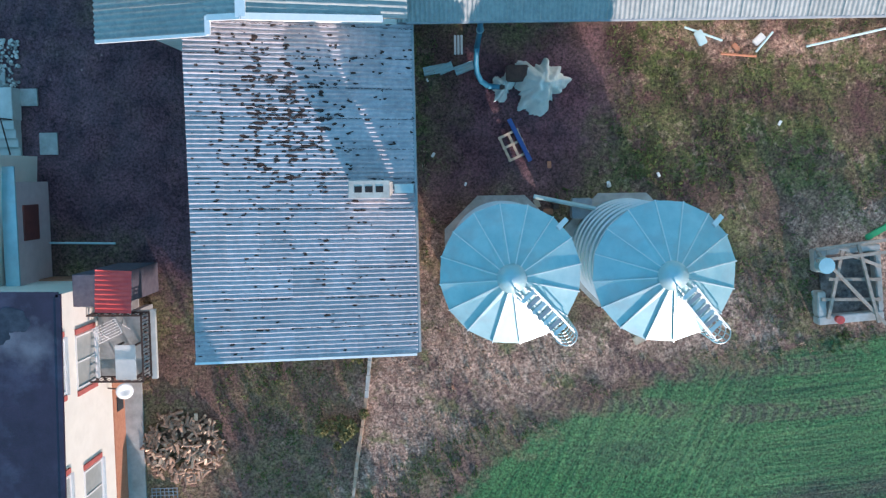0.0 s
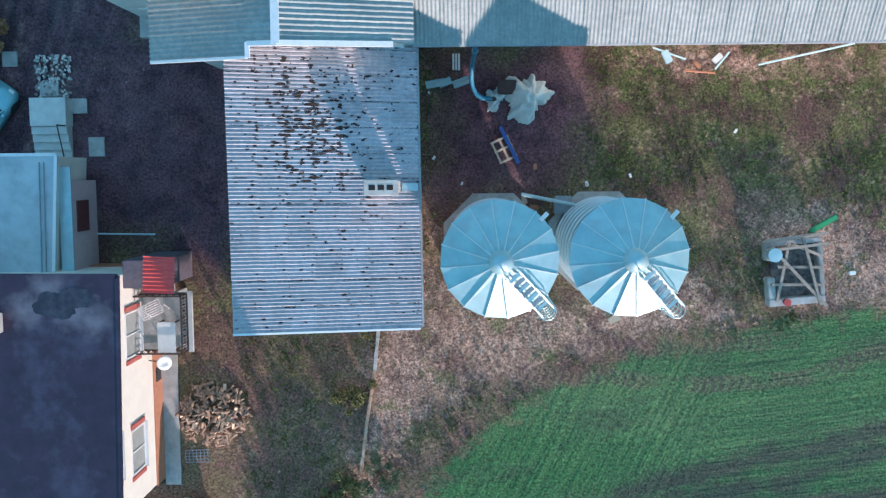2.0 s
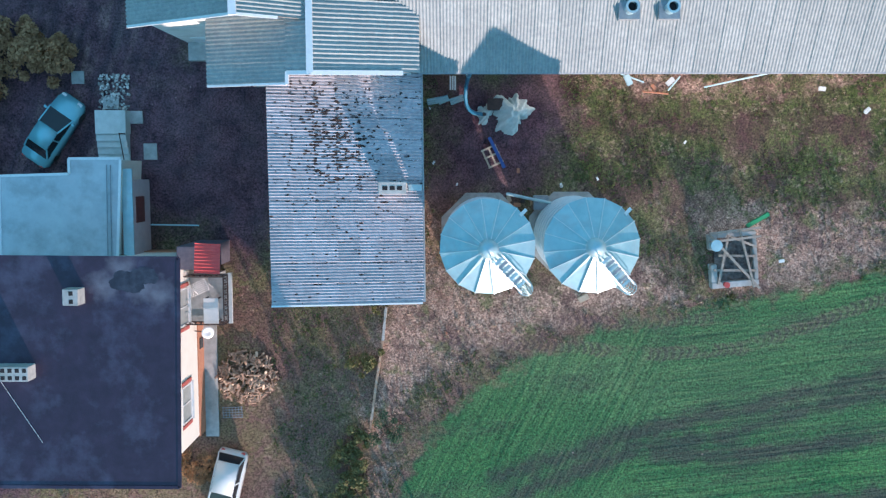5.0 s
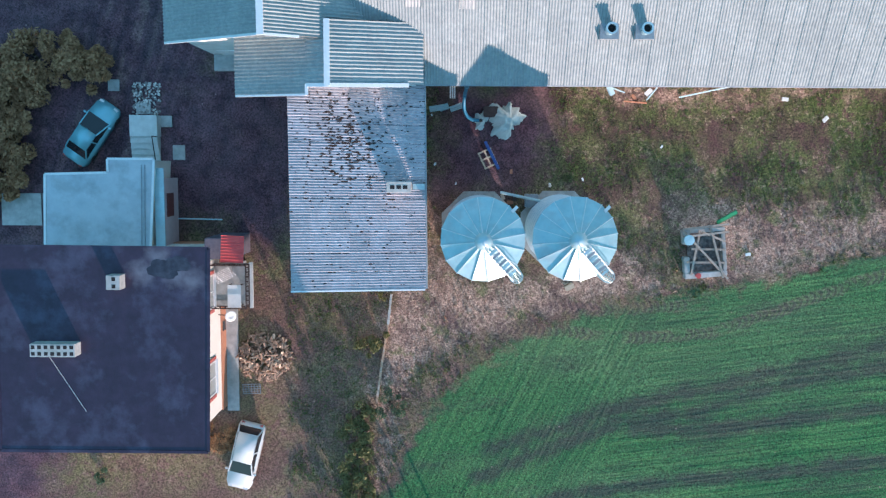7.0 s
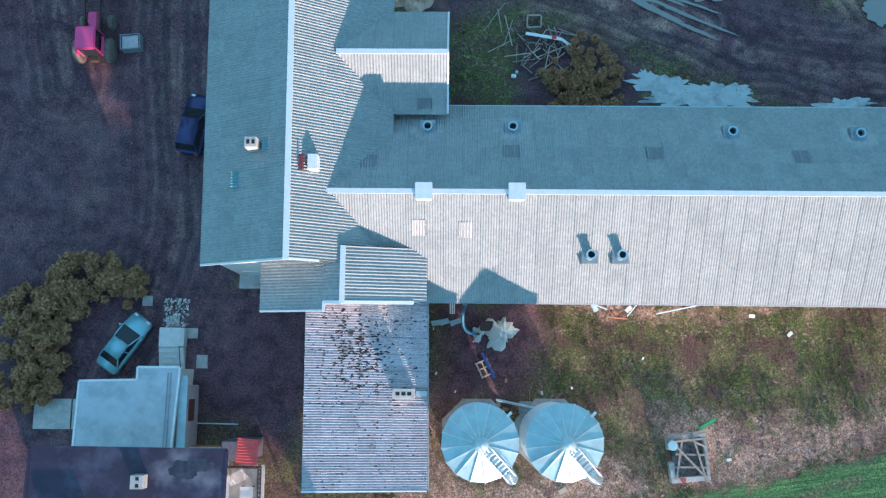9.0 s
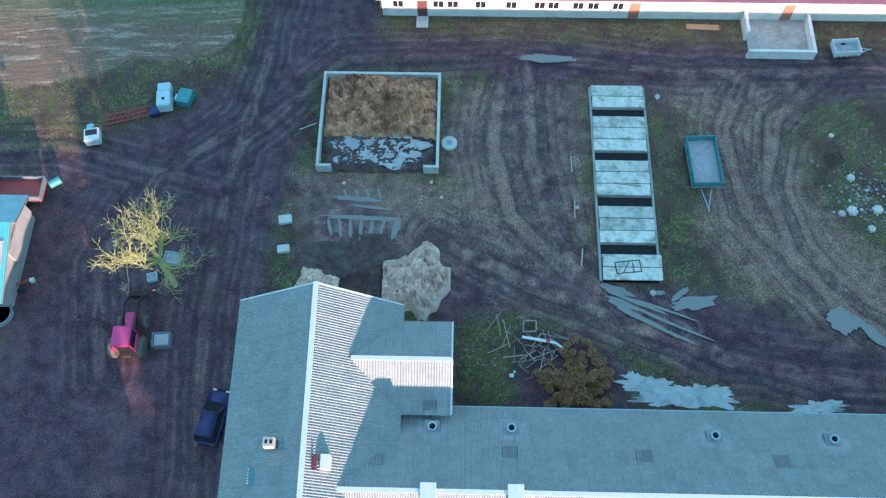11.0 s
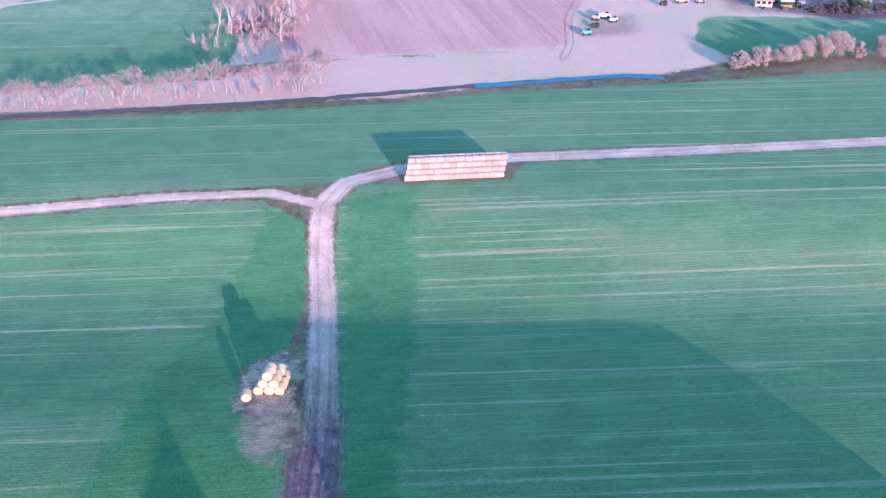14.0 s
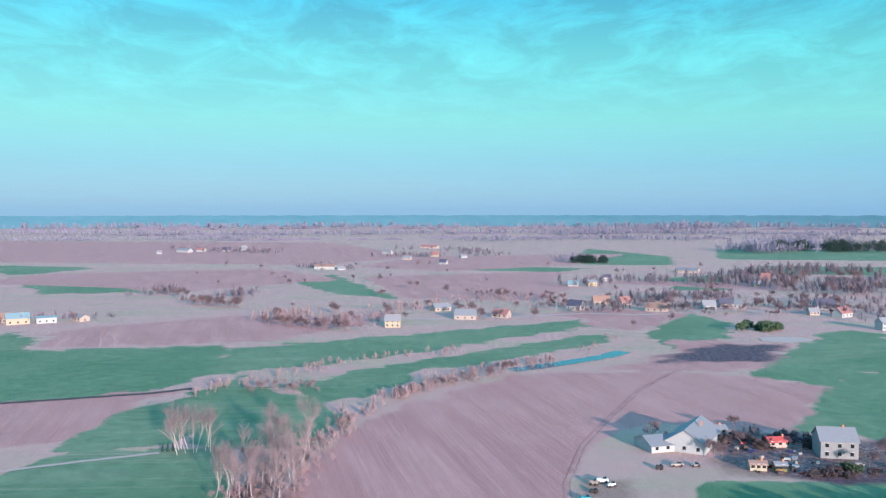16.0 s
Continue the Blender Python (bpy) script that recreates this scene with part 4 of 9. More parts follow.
for i in range(5200):
    s_, t_ = rng_m.random(), rng_m.random()
    rows_ = abs(s_ * 7 - round(s_ * 7))
    thick = math.exp(-((s_ - 0.40) / 0.24) ** 2 - ((t_ - 0.70) / 0.20) ** 2) + 0.10
    patch = noise.noise(Vector((s_ * 9, t_ * 15, 3.0))) * 0.5 + 0.5 + 0.25 * noise.noise(Vector((s_ * 30, t_ * 44, 8.0)))
    if rng_m.random() > thick * (1.5 if rows_ < 0.10 else 0.62) * patch * 1.5:
        continue
    clump(s_, t_, rng_m.uniform(0.020, 0.050) * (1.35 if thick > 0.5 else 1.0), rng_m.uniform(0.9, 3.2))
for c in range(1, 12):
    for i in range(70):
        if noise.noise(Vector((c * 3.1, i * 0.21, 1.0))) > -0.12:
            clump((i + rng_m.random()) / 70, (c + rng_m.gauss(0, 0.004)) / 11.45, 0.011, rng_m.uniform(4, 9))
part("moss", bm, MOSS, barn_slope, "dark cushions of moss")
chim = part("chimney", boxed(-2.12, -0.92, -0.86, -0.4, 6.0, 8.05, 0.02), BLOCK, barn, "pale block chimney with three flues")
part("coping", boxed(-2.18, -0.86, -0.92, -0.34, 7.97, 8.07, 0.02), BLOCK, chim)
for i in range(3):
    part("flue", boxed(-1.98 + i * 0.34, -1.74 + i * 0.34, -0.73, -0.53, 7.65, 8.08), SOOT_AND_HOLE, chim)
part("flashing", boxed(-0.86, -0.22, -0.80, -0.5, 6.12, 6.27), GALV, barn, "sheet metal patch")

# long livestock building
# unseen east end lengthened so that its shadow covers the yard
LX0, LX1 = -6.9, 62.0
longb = thing("long_barn", "long barn with corrugated grey sheet roof and ventilation stacks", "barn")
gable_walls(longb, -6.5, LX1 - 0.4, 5.95, 16.2, 6.1, 9.55, "x", WHITEWASH)
roof_slope(longb, (LX0, 10.95, 10.0), (LX1, 10.85, 10.0), (LX0, 4.92, 6.25), ASBESTOS, "pale corrugated sheet slope", row=1.22, col=1.1, pitch=0.147)
roof_slope(longb, (LX0, 10.95, 10.0), (LX1, 10.85, 10.0), (LX0, 17.2, 6.25), ASBESTOS, "bluish corrugated sheet slope", row=1.22, col=1.1, pitch=0.147)
flashing(longb, (LX0, 10.95, 10.06), (LX1, 10.85, 10.06), 0.30, 0.10)
part("gutter", bar(shape(), (-0.4, 4.87, 6.15), (LX1, 4.72, 6.15), 0.07, 8), GALV_DARK, longb, "dark metal gutter")
part("gutter", bar(shape(), (0.9, 17.28, 6.12), (LX1, 17.2, 6.15), 0.07, 8), GALV, longb, "pale metal gutter")
for x, y in ((9.38, 7.5), (11.2, 7.5)):
    roof_vent(longb, x, y, 6.25 + (y - 4.92) * 0.622 + 0.15, tall=0.8)
for x, y in ((-0.3, 15.5), (4.9, 15.5), (18.15, 15.2), (25.8, 15.1), (38.9, 15.0)):
    roof_vent(longb, x, y, 6.25 + (17.2 - y) * 0.60 + 0.15, tall=0.4)
for x in (-0.4, 4.95):
    box_v = part("ridge_vent", boxed(x - 0.46, x + 0.46, 10.45, 11.35, 9.6, 10.4, 0.03), STEEL_WHITE, longb, "white box vent on the ridge")
    part("cap", boxed(x - 0.5, x + 0.5, 10.4, 11.4, 10.38, 10.45, 0.02), TRIM, box_v)
PATCHLIGHT = material("translucent roof sheet", (0.40, 0.40, 0.375), (0.46, 0.455, 0.43), 4, 0.5)
PATCHDARK = material("dark replacement sheet", (0.17, 0.19, 0.20), (0.22, 0.24, 0.25), 4, 0.6)
PATCHTEAL = material("teal replacement sheet", (0.10, 0.30, 0.32), (0.14, 0.36, 0.38), 4, 0.5)


def roof_patch(parent, x, y, z, w, d, slope_x, slope_y, mat):
    m = Matrix.Translation((x, y, z)) @ Euler((math.atan(slope_y), -math.atan(slope_x), 0)).to_matrix().to_4x4()
    me = sheet_data(w, d, mat)
    ob = share("patch", me, parent, m @ pose(0, -d / 2, 0, 0, 0, 90) if slope_x == 0 else m @ pose(-d / 2, 0, 0), "odd-coloured roof sheet")
    return ob


for x, y in ((-0.7, 9.0), (2.05, 8.9)):
    roof_patch(longb, x, y, 6.25 + (y - 4.92) * 0.622 + 0.05, 0.85, 1.0, 0, 0.622, PATCHLIGHT)
for x, y in ((-3.75, 13.05), (4.75, 13.8), (13.3, 13.7), (22.0, 13.5)):
    roof_patch(longb, x, y, 6.25 + (17.2 - y) * 0.60 + 0.05, 0.95, 1.0, 0, -0.60, PATCHDARK)

# tall main building, ridge running north
main = thing("main_barn", "tall barn with corrugated grey roof, pale ridge and brick chimney", "barn")
gable_walls(main, -13.3, -2.9, 7.2, 23.6, 7.7, 11.0, "y", WHITEWASH)
roof_slope(main, (-7.97, 6.85, 11.45), (-8.15, 24.0, 11.45), (-13.68, 6.85, 8.1), ASBESTOS, "shaded corrugated sheet slope")
roof_slope(main, (-7.97, 6.85, 11.45), (-8.15, 24.0, 11.45), (-2.35, 6.9, 7.6), ASBESTOS, "sunlit corrugated sheet slope")
flashing(main, (-7.97, 6.75, 11.5), (-8.15, 24.1, 11.5), 0.34, 0.10)
for x, y, z in ((-13.86, 24.0, 8.12), (-2.53, 24.05, 7.62)):
    flashing(main, (x, y, z), (-8.15, 24.04, 11.48), 0.10, 0.10, TRIM, "verge_trim")
flashing(main, (-13.68, 6.8, 8.12), (-7.97, 6.8, 11.48), 0.12, 0.10, TRIM, "verge_trim")
flashing(main, (-6.3, 6.82, 10.33), (-7.97, 6.8, 11.48), 0.12, 0.10, TRIM, "verge_trim")
chim = part("chimney", boxed(-10.6, -9.9, 13.2, 13.8, 9.4, 11.3, 0.02), BLOCK, main, "pale brick chimney with two flues")
for i in range(2):
    part("flue", boxed(-10.48 + i * 0.3, -10.3 + i * 0.3, 13.38, 13.62, 10.9, 11.32), SOOT_AND_HOLE, chim)
roof_patch(main, -11.3, 11.6, 9.55, 1.0, 0.85, -0.587, 0, PATCHTEAL)
roof_patch(main, -9.4, 13.5, 10.67, 0.7, 0.6, -0.587, 0, PATCHTEAL)
PATCHRED = material("red roof patch", (0.42, 0.07, 0.08), (0.5, 0.11, 0.11), 4, 0.6)
roof_patch(main, -7.45, 12.35, 11.15, 0.95, 0.8, 0.685, 0, PATCHRED)
box_v = part("ridge_vent", boxed(-7.0, -6.4, 11.95, 12.85, 10.3, 11.2, 0.03), STEEL_WHITE, main, "white box vent")
part("gable_door", boxed(-12.6, -11.5, 7.13, 7.2, 0, 2.2), FRAMEWHITE, main, "pale gable door")
window(main, pose(-10.4, 7.2, 1.2, 0, 0, 0) @ Matrix.Diagonal((1, -1, 1, 1)), 1.2, 1.2)
part("loading_step", boxed(-13.2, -10.2, 6.2, 7.2, 0, 0.5), CONCRETE, main, "concrete loading step")

# cross wing
wing = thing("cross_wing", "side wing with corrugated grey sheet roof and bright ridge", "barn")
gable_walls(wing, -5.3, 0.6, 16.7, 22.3, 7.4, 9.5, "x", GREYWALL)
roof_slope(wing, (-5.7, 19.4, 9.9), (0.9, 19.4, 9.9), (-5.7, 22.8, 7.7), ASBESTOS, "shaded corrugated sheet slope")
roof_slope(wing, (-5.7, 19.4, 9.9), (0.9, 19.4, 9.9), (-5.7, 16.35, 7.5), ASBESTOS, "sunlit corrugated sheet slope")
flashing(wing, (-5.7, 19.4, 9.96), (0.95, 19.4, 9.96), 0.30, 0.10)
flashing(wing, (0.93, 19.4, 9.92), (0.93, 16.35, 7.54), 0.12, 0.10, TRIM, "verge_trim")
flashing(wing, (0.93, 19.4, 9.92), (0.93, 22.8, 7.74), 0.12, 0.10, TRIM, "verge_trim")
roof_patch(wing, -0.5, 16.85, 7.95, 0.85, 0.7, 0, 0.787, PATCHDARK)

# link block between the main building and the barn
link = thing("link_barn", "small link barn with corrugated roof and pale ridge flashing", "barn")
gable_walls(link, -9.7, -0.7, 4.8, 7.4, 7.6, 9.2, "y", WHITEWASH)
roof_slope(link, (-6.12, 4.12, 9.37), (-6.12, 7.75, 9.37), (-10.0, 4.12, 8.2), ASBESTOS, "shaded corrugated sheet slope", row=1.25, col=0.9)
roof_slope(link, (-5.02, 4.6, 9.7), (-5.02, 7.75, 9.7), (-6.12, 4.6, 9.37), ASBESTOS, "shaded corrugated sheet slope", row=1.25, col=0.9)
roof_slope(link, (-5.02, 4.62, 9.7), (-5.02, 7.78, 9.7), (-0.3, 4.72, 7.75), ASBESTOS, "sunlit corrugated sheet slope", row=1.2, col=0.86)
flashing(link, (-5.02, 4.5, 9.75), (-5.02, 7.8, 9.75), 0.30, 0.10)
flashing(link, (-10.0, 4.07, 8.24), (-6.12, 4.07, 9.41), 0.10, 0.12, TRIM, "verge_trim")
flashing(link, (-6.1, 4.05, 9.42), (-6.1, 4.6, 9.42), 0.16, 0.12, TRIM, "verge_trim")
flashing(link, (-6.1, 4.55, 9.42), (-5.02, 4.52, 9.75), 0.18, 0.12, TRIM, "verge_trim")
flashing(link, (-5.02, 4.52, 9.75), (-1.0, 4.66, 8.09), 0.20, 0.12, TRIM, "verge_trim")

# ---- house ----
HE, HW, HN, HS, HT = -12.95, -22.6, -4.3, -14.6, 8.0
house = thing("house", "two-storey cream rendered house with flat dark bitumen roof", "house")
part("wall", prism(shape(), [(HE, HS), (HE, HN), (HW, HN), (HW, HS)], 1.2, HT), RENDER, house, "cream rendered wall")
part("plinth", prism(shape(), [(HE + 0.06, HS - 0.06), (HE + 0.06, HN + 0.06), (HW - 0.06, HN + 0.06), (HW - 0.06, HS - 0.06)], 0, 1.2), BRICKRED, house, "orange brick plinth")
roof = part("roof", prism(shape(), [(-11.85, -15.0), (-11.6, -3.9), (-23.05, -3.82), (-23.2, -15.0)], HT, HT + 0.22), BITUMEN, house, "flat bitumen roof with pale scuffs")
for a, b in (((-11.85, -15.0), (-11.6, -3.9)), ((-11.6, -3.9), (-23.05, -3.82)), ((-23.05, -3.82), (-23.2, -15.0)), ((-23.2, -15.0), (-11.85, -15.0))):
    part("roof_edge", beam(shape(), (*a, HT + 0.22), (*b, HT + 0.22), 0.16, 0.08), BITUMEN, roof)
for x0, x1, y0, y1, nx_, ny_ in ((-16.83, -16.1, -6.05, -5.28, 2, 1), (-21.0, -18.6, -9.65, -8.95, 7, 2)):
    c = part("chimney", boxed(x0, x1, y0, y1, HT + 0.2, HT + 1.0, 0.02), CONCRETE, house, "pale block chimney with square flues")
    for i in range(nx_):
        for j in range(ny_):
            cx, cy = x0 + (x1 - x0) * (i + 0.5) / nx_, y0 + (y1 - y0) * (j + 0.5) / ny_
            if nx_ == 2:
                cx, cy = x0 + 0.4, y0 + (y1 - y0) * (i + 0.5) / 2
            part("flue", boxed(cx - 0.1, cx + 0.1, cy - 0.1, cy + 0.1, HT + 0.7, HT + 1.005), SOOT_AND_HOLE, c)
part("aerial_cable", bar(shape(), (-20.3, -9.8, HT + 0.26), (-18.4, -12.8, HT + 0.26), 0.012, 5), STEEL_WHITE, house, "thin pale cable")
PUDDLEROOF = material("damp roof puddle", (0.012, 0.013, 0.024), (0.035, 0.04, 0.06), 2.2, 0.32, 0, 0.1, 9, (0.06, 0.066, 0.09), 1.1, 0.5)
for px, py, pr, up in ((-14.05, -5.05, 0.62, 0.222), (-13.15, -4.75, 0.5, 0.227)):
    bm = shape()
    rim = []
    for i in range(48):
        a = 2 * math.pi * i / 48
        k = 1 + 0.38 * noisy(math.cos(a) * 1.3, math.sin(a) * 1.3, px) + 0.16 * noisy(math.cos(a) * 4, math.sin(a) * 4, px + 3)
        rim.append(bm.verts.new((px + pr * k * math.cos(a) * 1.3, py + pr * k * math.sin(a) * 0.85, HT + up)))
    bm.faces.new(rim)
    part("water_mark", bm, PUDDLEROOF, roof, "shallow puddle left on the roof")


def east_window(y, z, w, h, bars):
    """A window in the east wall; y: its north end."""
    m = Matrix(((0, 1, 0, HE), (-1, 0, 0, y), (0, 0, 1, z), (0, 0, 0, 1)))
    return window(house, m, w, h, bars)


SHUTTER = material("faded red shutter paint", (0.42, 0.10, 0.09), (0.52, 0.16, 0.13), 4, 0.6)
for y, z, w, h in ((-6.0, 2.6, 2.0, 1.7), (-5.9, 5.2, 2.0, 1.5), (-11.2, 2.5, 2.0, 1.6), (-10.9, 5.2, 2.0, 1.5)):
    win = east_window(y, z, w, h, 1)
    for ob in win.children:
        if ob.name.startswith("pane"):
            ob.data.materials[0] = PALEPANE
            ob["label"] = "opaque pale house pane"
    part("shutter", boxed(HE, HE + 0.06, y + 0.06, y + 0.26, z, z + h, 0.01), SHUTTER, win, "faded red shutter")
    part("shutter", boxed(HE, HE + 0.06, y - w - 0.26, y - w - 0.06, z, z + h, 0.01), SHUTTER, win, "faded red shutter")
part("cellar_window", boxed(HE + 0.05, HE + 0.1, -9.75, -9.15, 0.35, 0.95), GLASS, house, "small dark cellar window")
dish = part("satellite_dish", ring(shape(), [(0.02, 0), (0.18, 0.04), (0.34, 0.14), (0.33, 0.16), (0.16, 0.07), (0.0, 0.03)], 20), STEEL_WHITE, house, "white satellite dish", True)
dish.matrix_basis = pose(-12.15, -8.6, 1.9, 0, 25, -20)
part("dish_arm", bar(shape(), (HE, -8.6, 1.6), (-12.12, -8.6, 1.9), 0.03), IRON, house)
part("fence_wall", boxed(HE + 0.06, HE + 0.8, -15.0, -4.6, 0, 0.12), CONCRETE, house, "concrete apron along the wall")
# raised terrace
ter = part("terrace", boxed(HE + 0.02, -10.85, -8.0, -5.35, 2.1, 2.3, 0.02), CONCRETE, house, "raised concrete terrace")
for x in (-11.7,):
    for y in (-7.8, -5.55):
        part("pillar", boxed(x - 0.12, x + 0.12, y - 0.12, y + 0.12, 0, 2.1), CONCRETE, ter)
rail = shape()
for p, q in (((-10.85, -7.95, 0), (-10.85, -5.4, 0)), ((HE, -7.95, 0), (-10.85, -7.95, 0)), ((HE, -5.4, 0), (-10.85, -5.4, 0))):
    for z in (2.4, 3.25):
        beam(rail, (p[0], p[1], z), (q[0], q[1], z), 0.06, 0.06)
    n_b = int((Vector(q) - Vector(p)).length / 0.14)
    for i in range(n_b + 1):
        a = Vector(p).lerp(Vector(q), i / n_b)
        bar(rail, (a.x, a.y, 2.3), (a.x, a.y, 3.25), 0.016, 5)
    for i in range(n_b // 2):
        a = Vector(p).lerp(Vector(q), (i + 0.5) / (n_b // 2))
        bmesh.ops.create_icosphere(rail, subdivisions=1, radius=0.07, matrix=Matrix.Translation((a.x, a.y, 2.85)))
part("railing", rail, IRON, ter, "dark wrought-iron railing")
part("terrace_lip", boxed(-10.85, -10.65, -8.05, -5.3, 2.16, 2.34), CONCRETE_PALE, ter)
tab = thing("terrace_table", "pale table standing on the raised terrace", "table", pose(-11.6, -7.25, 2.3))
part("tabletop", boxed(-0.4, 0.4, -0.68, 0.68, 0.70, 0.75, 0.01), STEEL_WHITE, tab)
for x in (-0.34, 0.34):
    for y in (-0.6, 0.64):
        part("leg", boxed(x - 0.03, x + 0.03, y - 0.03, y + 0.03, 0, 0.7), IRON, tab)
rack = thing("drying_rack", "pale folding laundry rack on the terrace", "drying rack", pose(-12.2, -6.0, 2.3, 0, 0, 25))
bm = shape()
for i in range(7):
    bar(bm, (-0.5, -0.3 + i * 0.1, 0.9), (0.5, -0.3 + i * 0.1, 0.9), 0.014, 5)
for x in (-0.5, 0.5):
    bar(bm, (x, -0.3, 0.9), (x, 0.3, 0.9), 0.018, 5)
part("rails", bm, FRAMEWHITE, rack)
for x in (-0.45, 0.45):
    for y in (-0.3, 0.3):
        part("leg", bar(shape(), (x, y, 0.9), (x, -y, 0), 0.018, 5), FRAMEWHITE, rack)
# red porch canopy
ROOFDARKP = material("dark porch boards", (0.10, 0.09, 0.12), (0.15, 0.14, 0.17), 5, 0.8)
can = part("porch_canopy", beam(shape(), (-11.75, -4.5, 4.4), (-11.75, -4.5, 4.41), 0.01, 0.01), REDTILE, house, "red ribbed sheet canopy over the porch")
me = sheet_data(1.55, 1.45, REDTILE, 0.18, 0.03)
share("canopy_sheet", me, can, Matrix(((0.88, -0.10, 0, -11.85), (0.0, -0.99, 0, -4.23), (-0.16, 0, 1, 4.92), (0, 0, 0, 1))))
part("porch_wall", boxed(-12.95, -11.3, -4.9, -3.7, 0, 4.3, 0.02), ROOFDARKP, house, "dark porch wall")

# flat annex
annex = thing("annex", "low annex with pale flat roof beside the house", "annex")
AN = [(-22.7, -4.4), (-16.45, -4.4), (-16.12, 0.83), (-18.85, 0.83), (-18.85, 0.03), (-22.55, -0.07)]
part("wall", prism(shape(), [(x * 0.997 - 0.06, y * 0.96 - 0.06) for x, y in AN], 0, 2.95), RENDER, annex, "pale wall")
AROOF = material("pale grey flat roofing", (0.39, 0.46, 0.50), (0.50, 0.57, 0.60), 1.2, 0.6, 0, 0.15, 12, (0.24, 0.27, 0.29), 0.7, 0.5)
aroof = part("roof", prism(shape(), AN, 2.95, 3.15), AROOF, annex, "pale flat roof with dark stains")
for i in range(len(AN)):
    part("roof_edge", beam(shape(), (*AN[i], 3.17), (*AN[(i + 1) % 6], 3.17), 0.14, 0.07), TRIM, aroof)
part("roof_ladder", beam(beam(shape(), (-16.75, -4.3, 3.22), (-16.65, 0.5, 3.22), 0.04, 0.05), (-16.95, -4.3, 3.22), (-16.85, 0.5, 3.22), 0.04, 0.05), GALV_DARK, aroof)
PINK = material("pale pink render", (0.58, 0.46, 0.47), (0.66, 0.54, 0.54), 3, 0.85)
part("side_wall", boxed(-16.3, -15.75, -4.4, -0.3, 0, 2.7), PINK, annex, "pale pink side wall")
part("side_window", boxed(-15.75, -15.7, -2.6, -1.2, 1.0, 2.2), DOORRED, annex, "dark red shutter")
part("corrugated_edge", boxed(-16.25, -15.7, -4.45, 0.3, 2.7, 2.78), GALV, annex)
stair = thing("entrance_steps", "pale concrete steps and landing beside the annex", "steps")
part("landing", boxed(-18.4, -16.7, 2.2, 3.5, 0, 0.75, 0.02), CONCRETE_PALE, stair)
for i in range(4):
    part("step", boxed(-18.5 + 0.03 * i, -16.75, 0.75 + i * 0.36, 1.11 + i * 0.36, 0, 0.15 + 0.15 * i, 0.01), CONCRETE_PALE, stair)
part("handrail", bar(bar(shape(), (-16.8, 0.8, 0.9), (-16.75, 2.2, 1.6), 0.03), (-16.75, 2.2, 0.75), (-16.75, 2.2, 1.6), 0.03), IRON, stair)

# ---- grain silos ----
RIB = material("pale silo seam", (0.60, 0.66, 0.67), (0.70, 0.74, 0.74), 3, 0.4, 0.3)


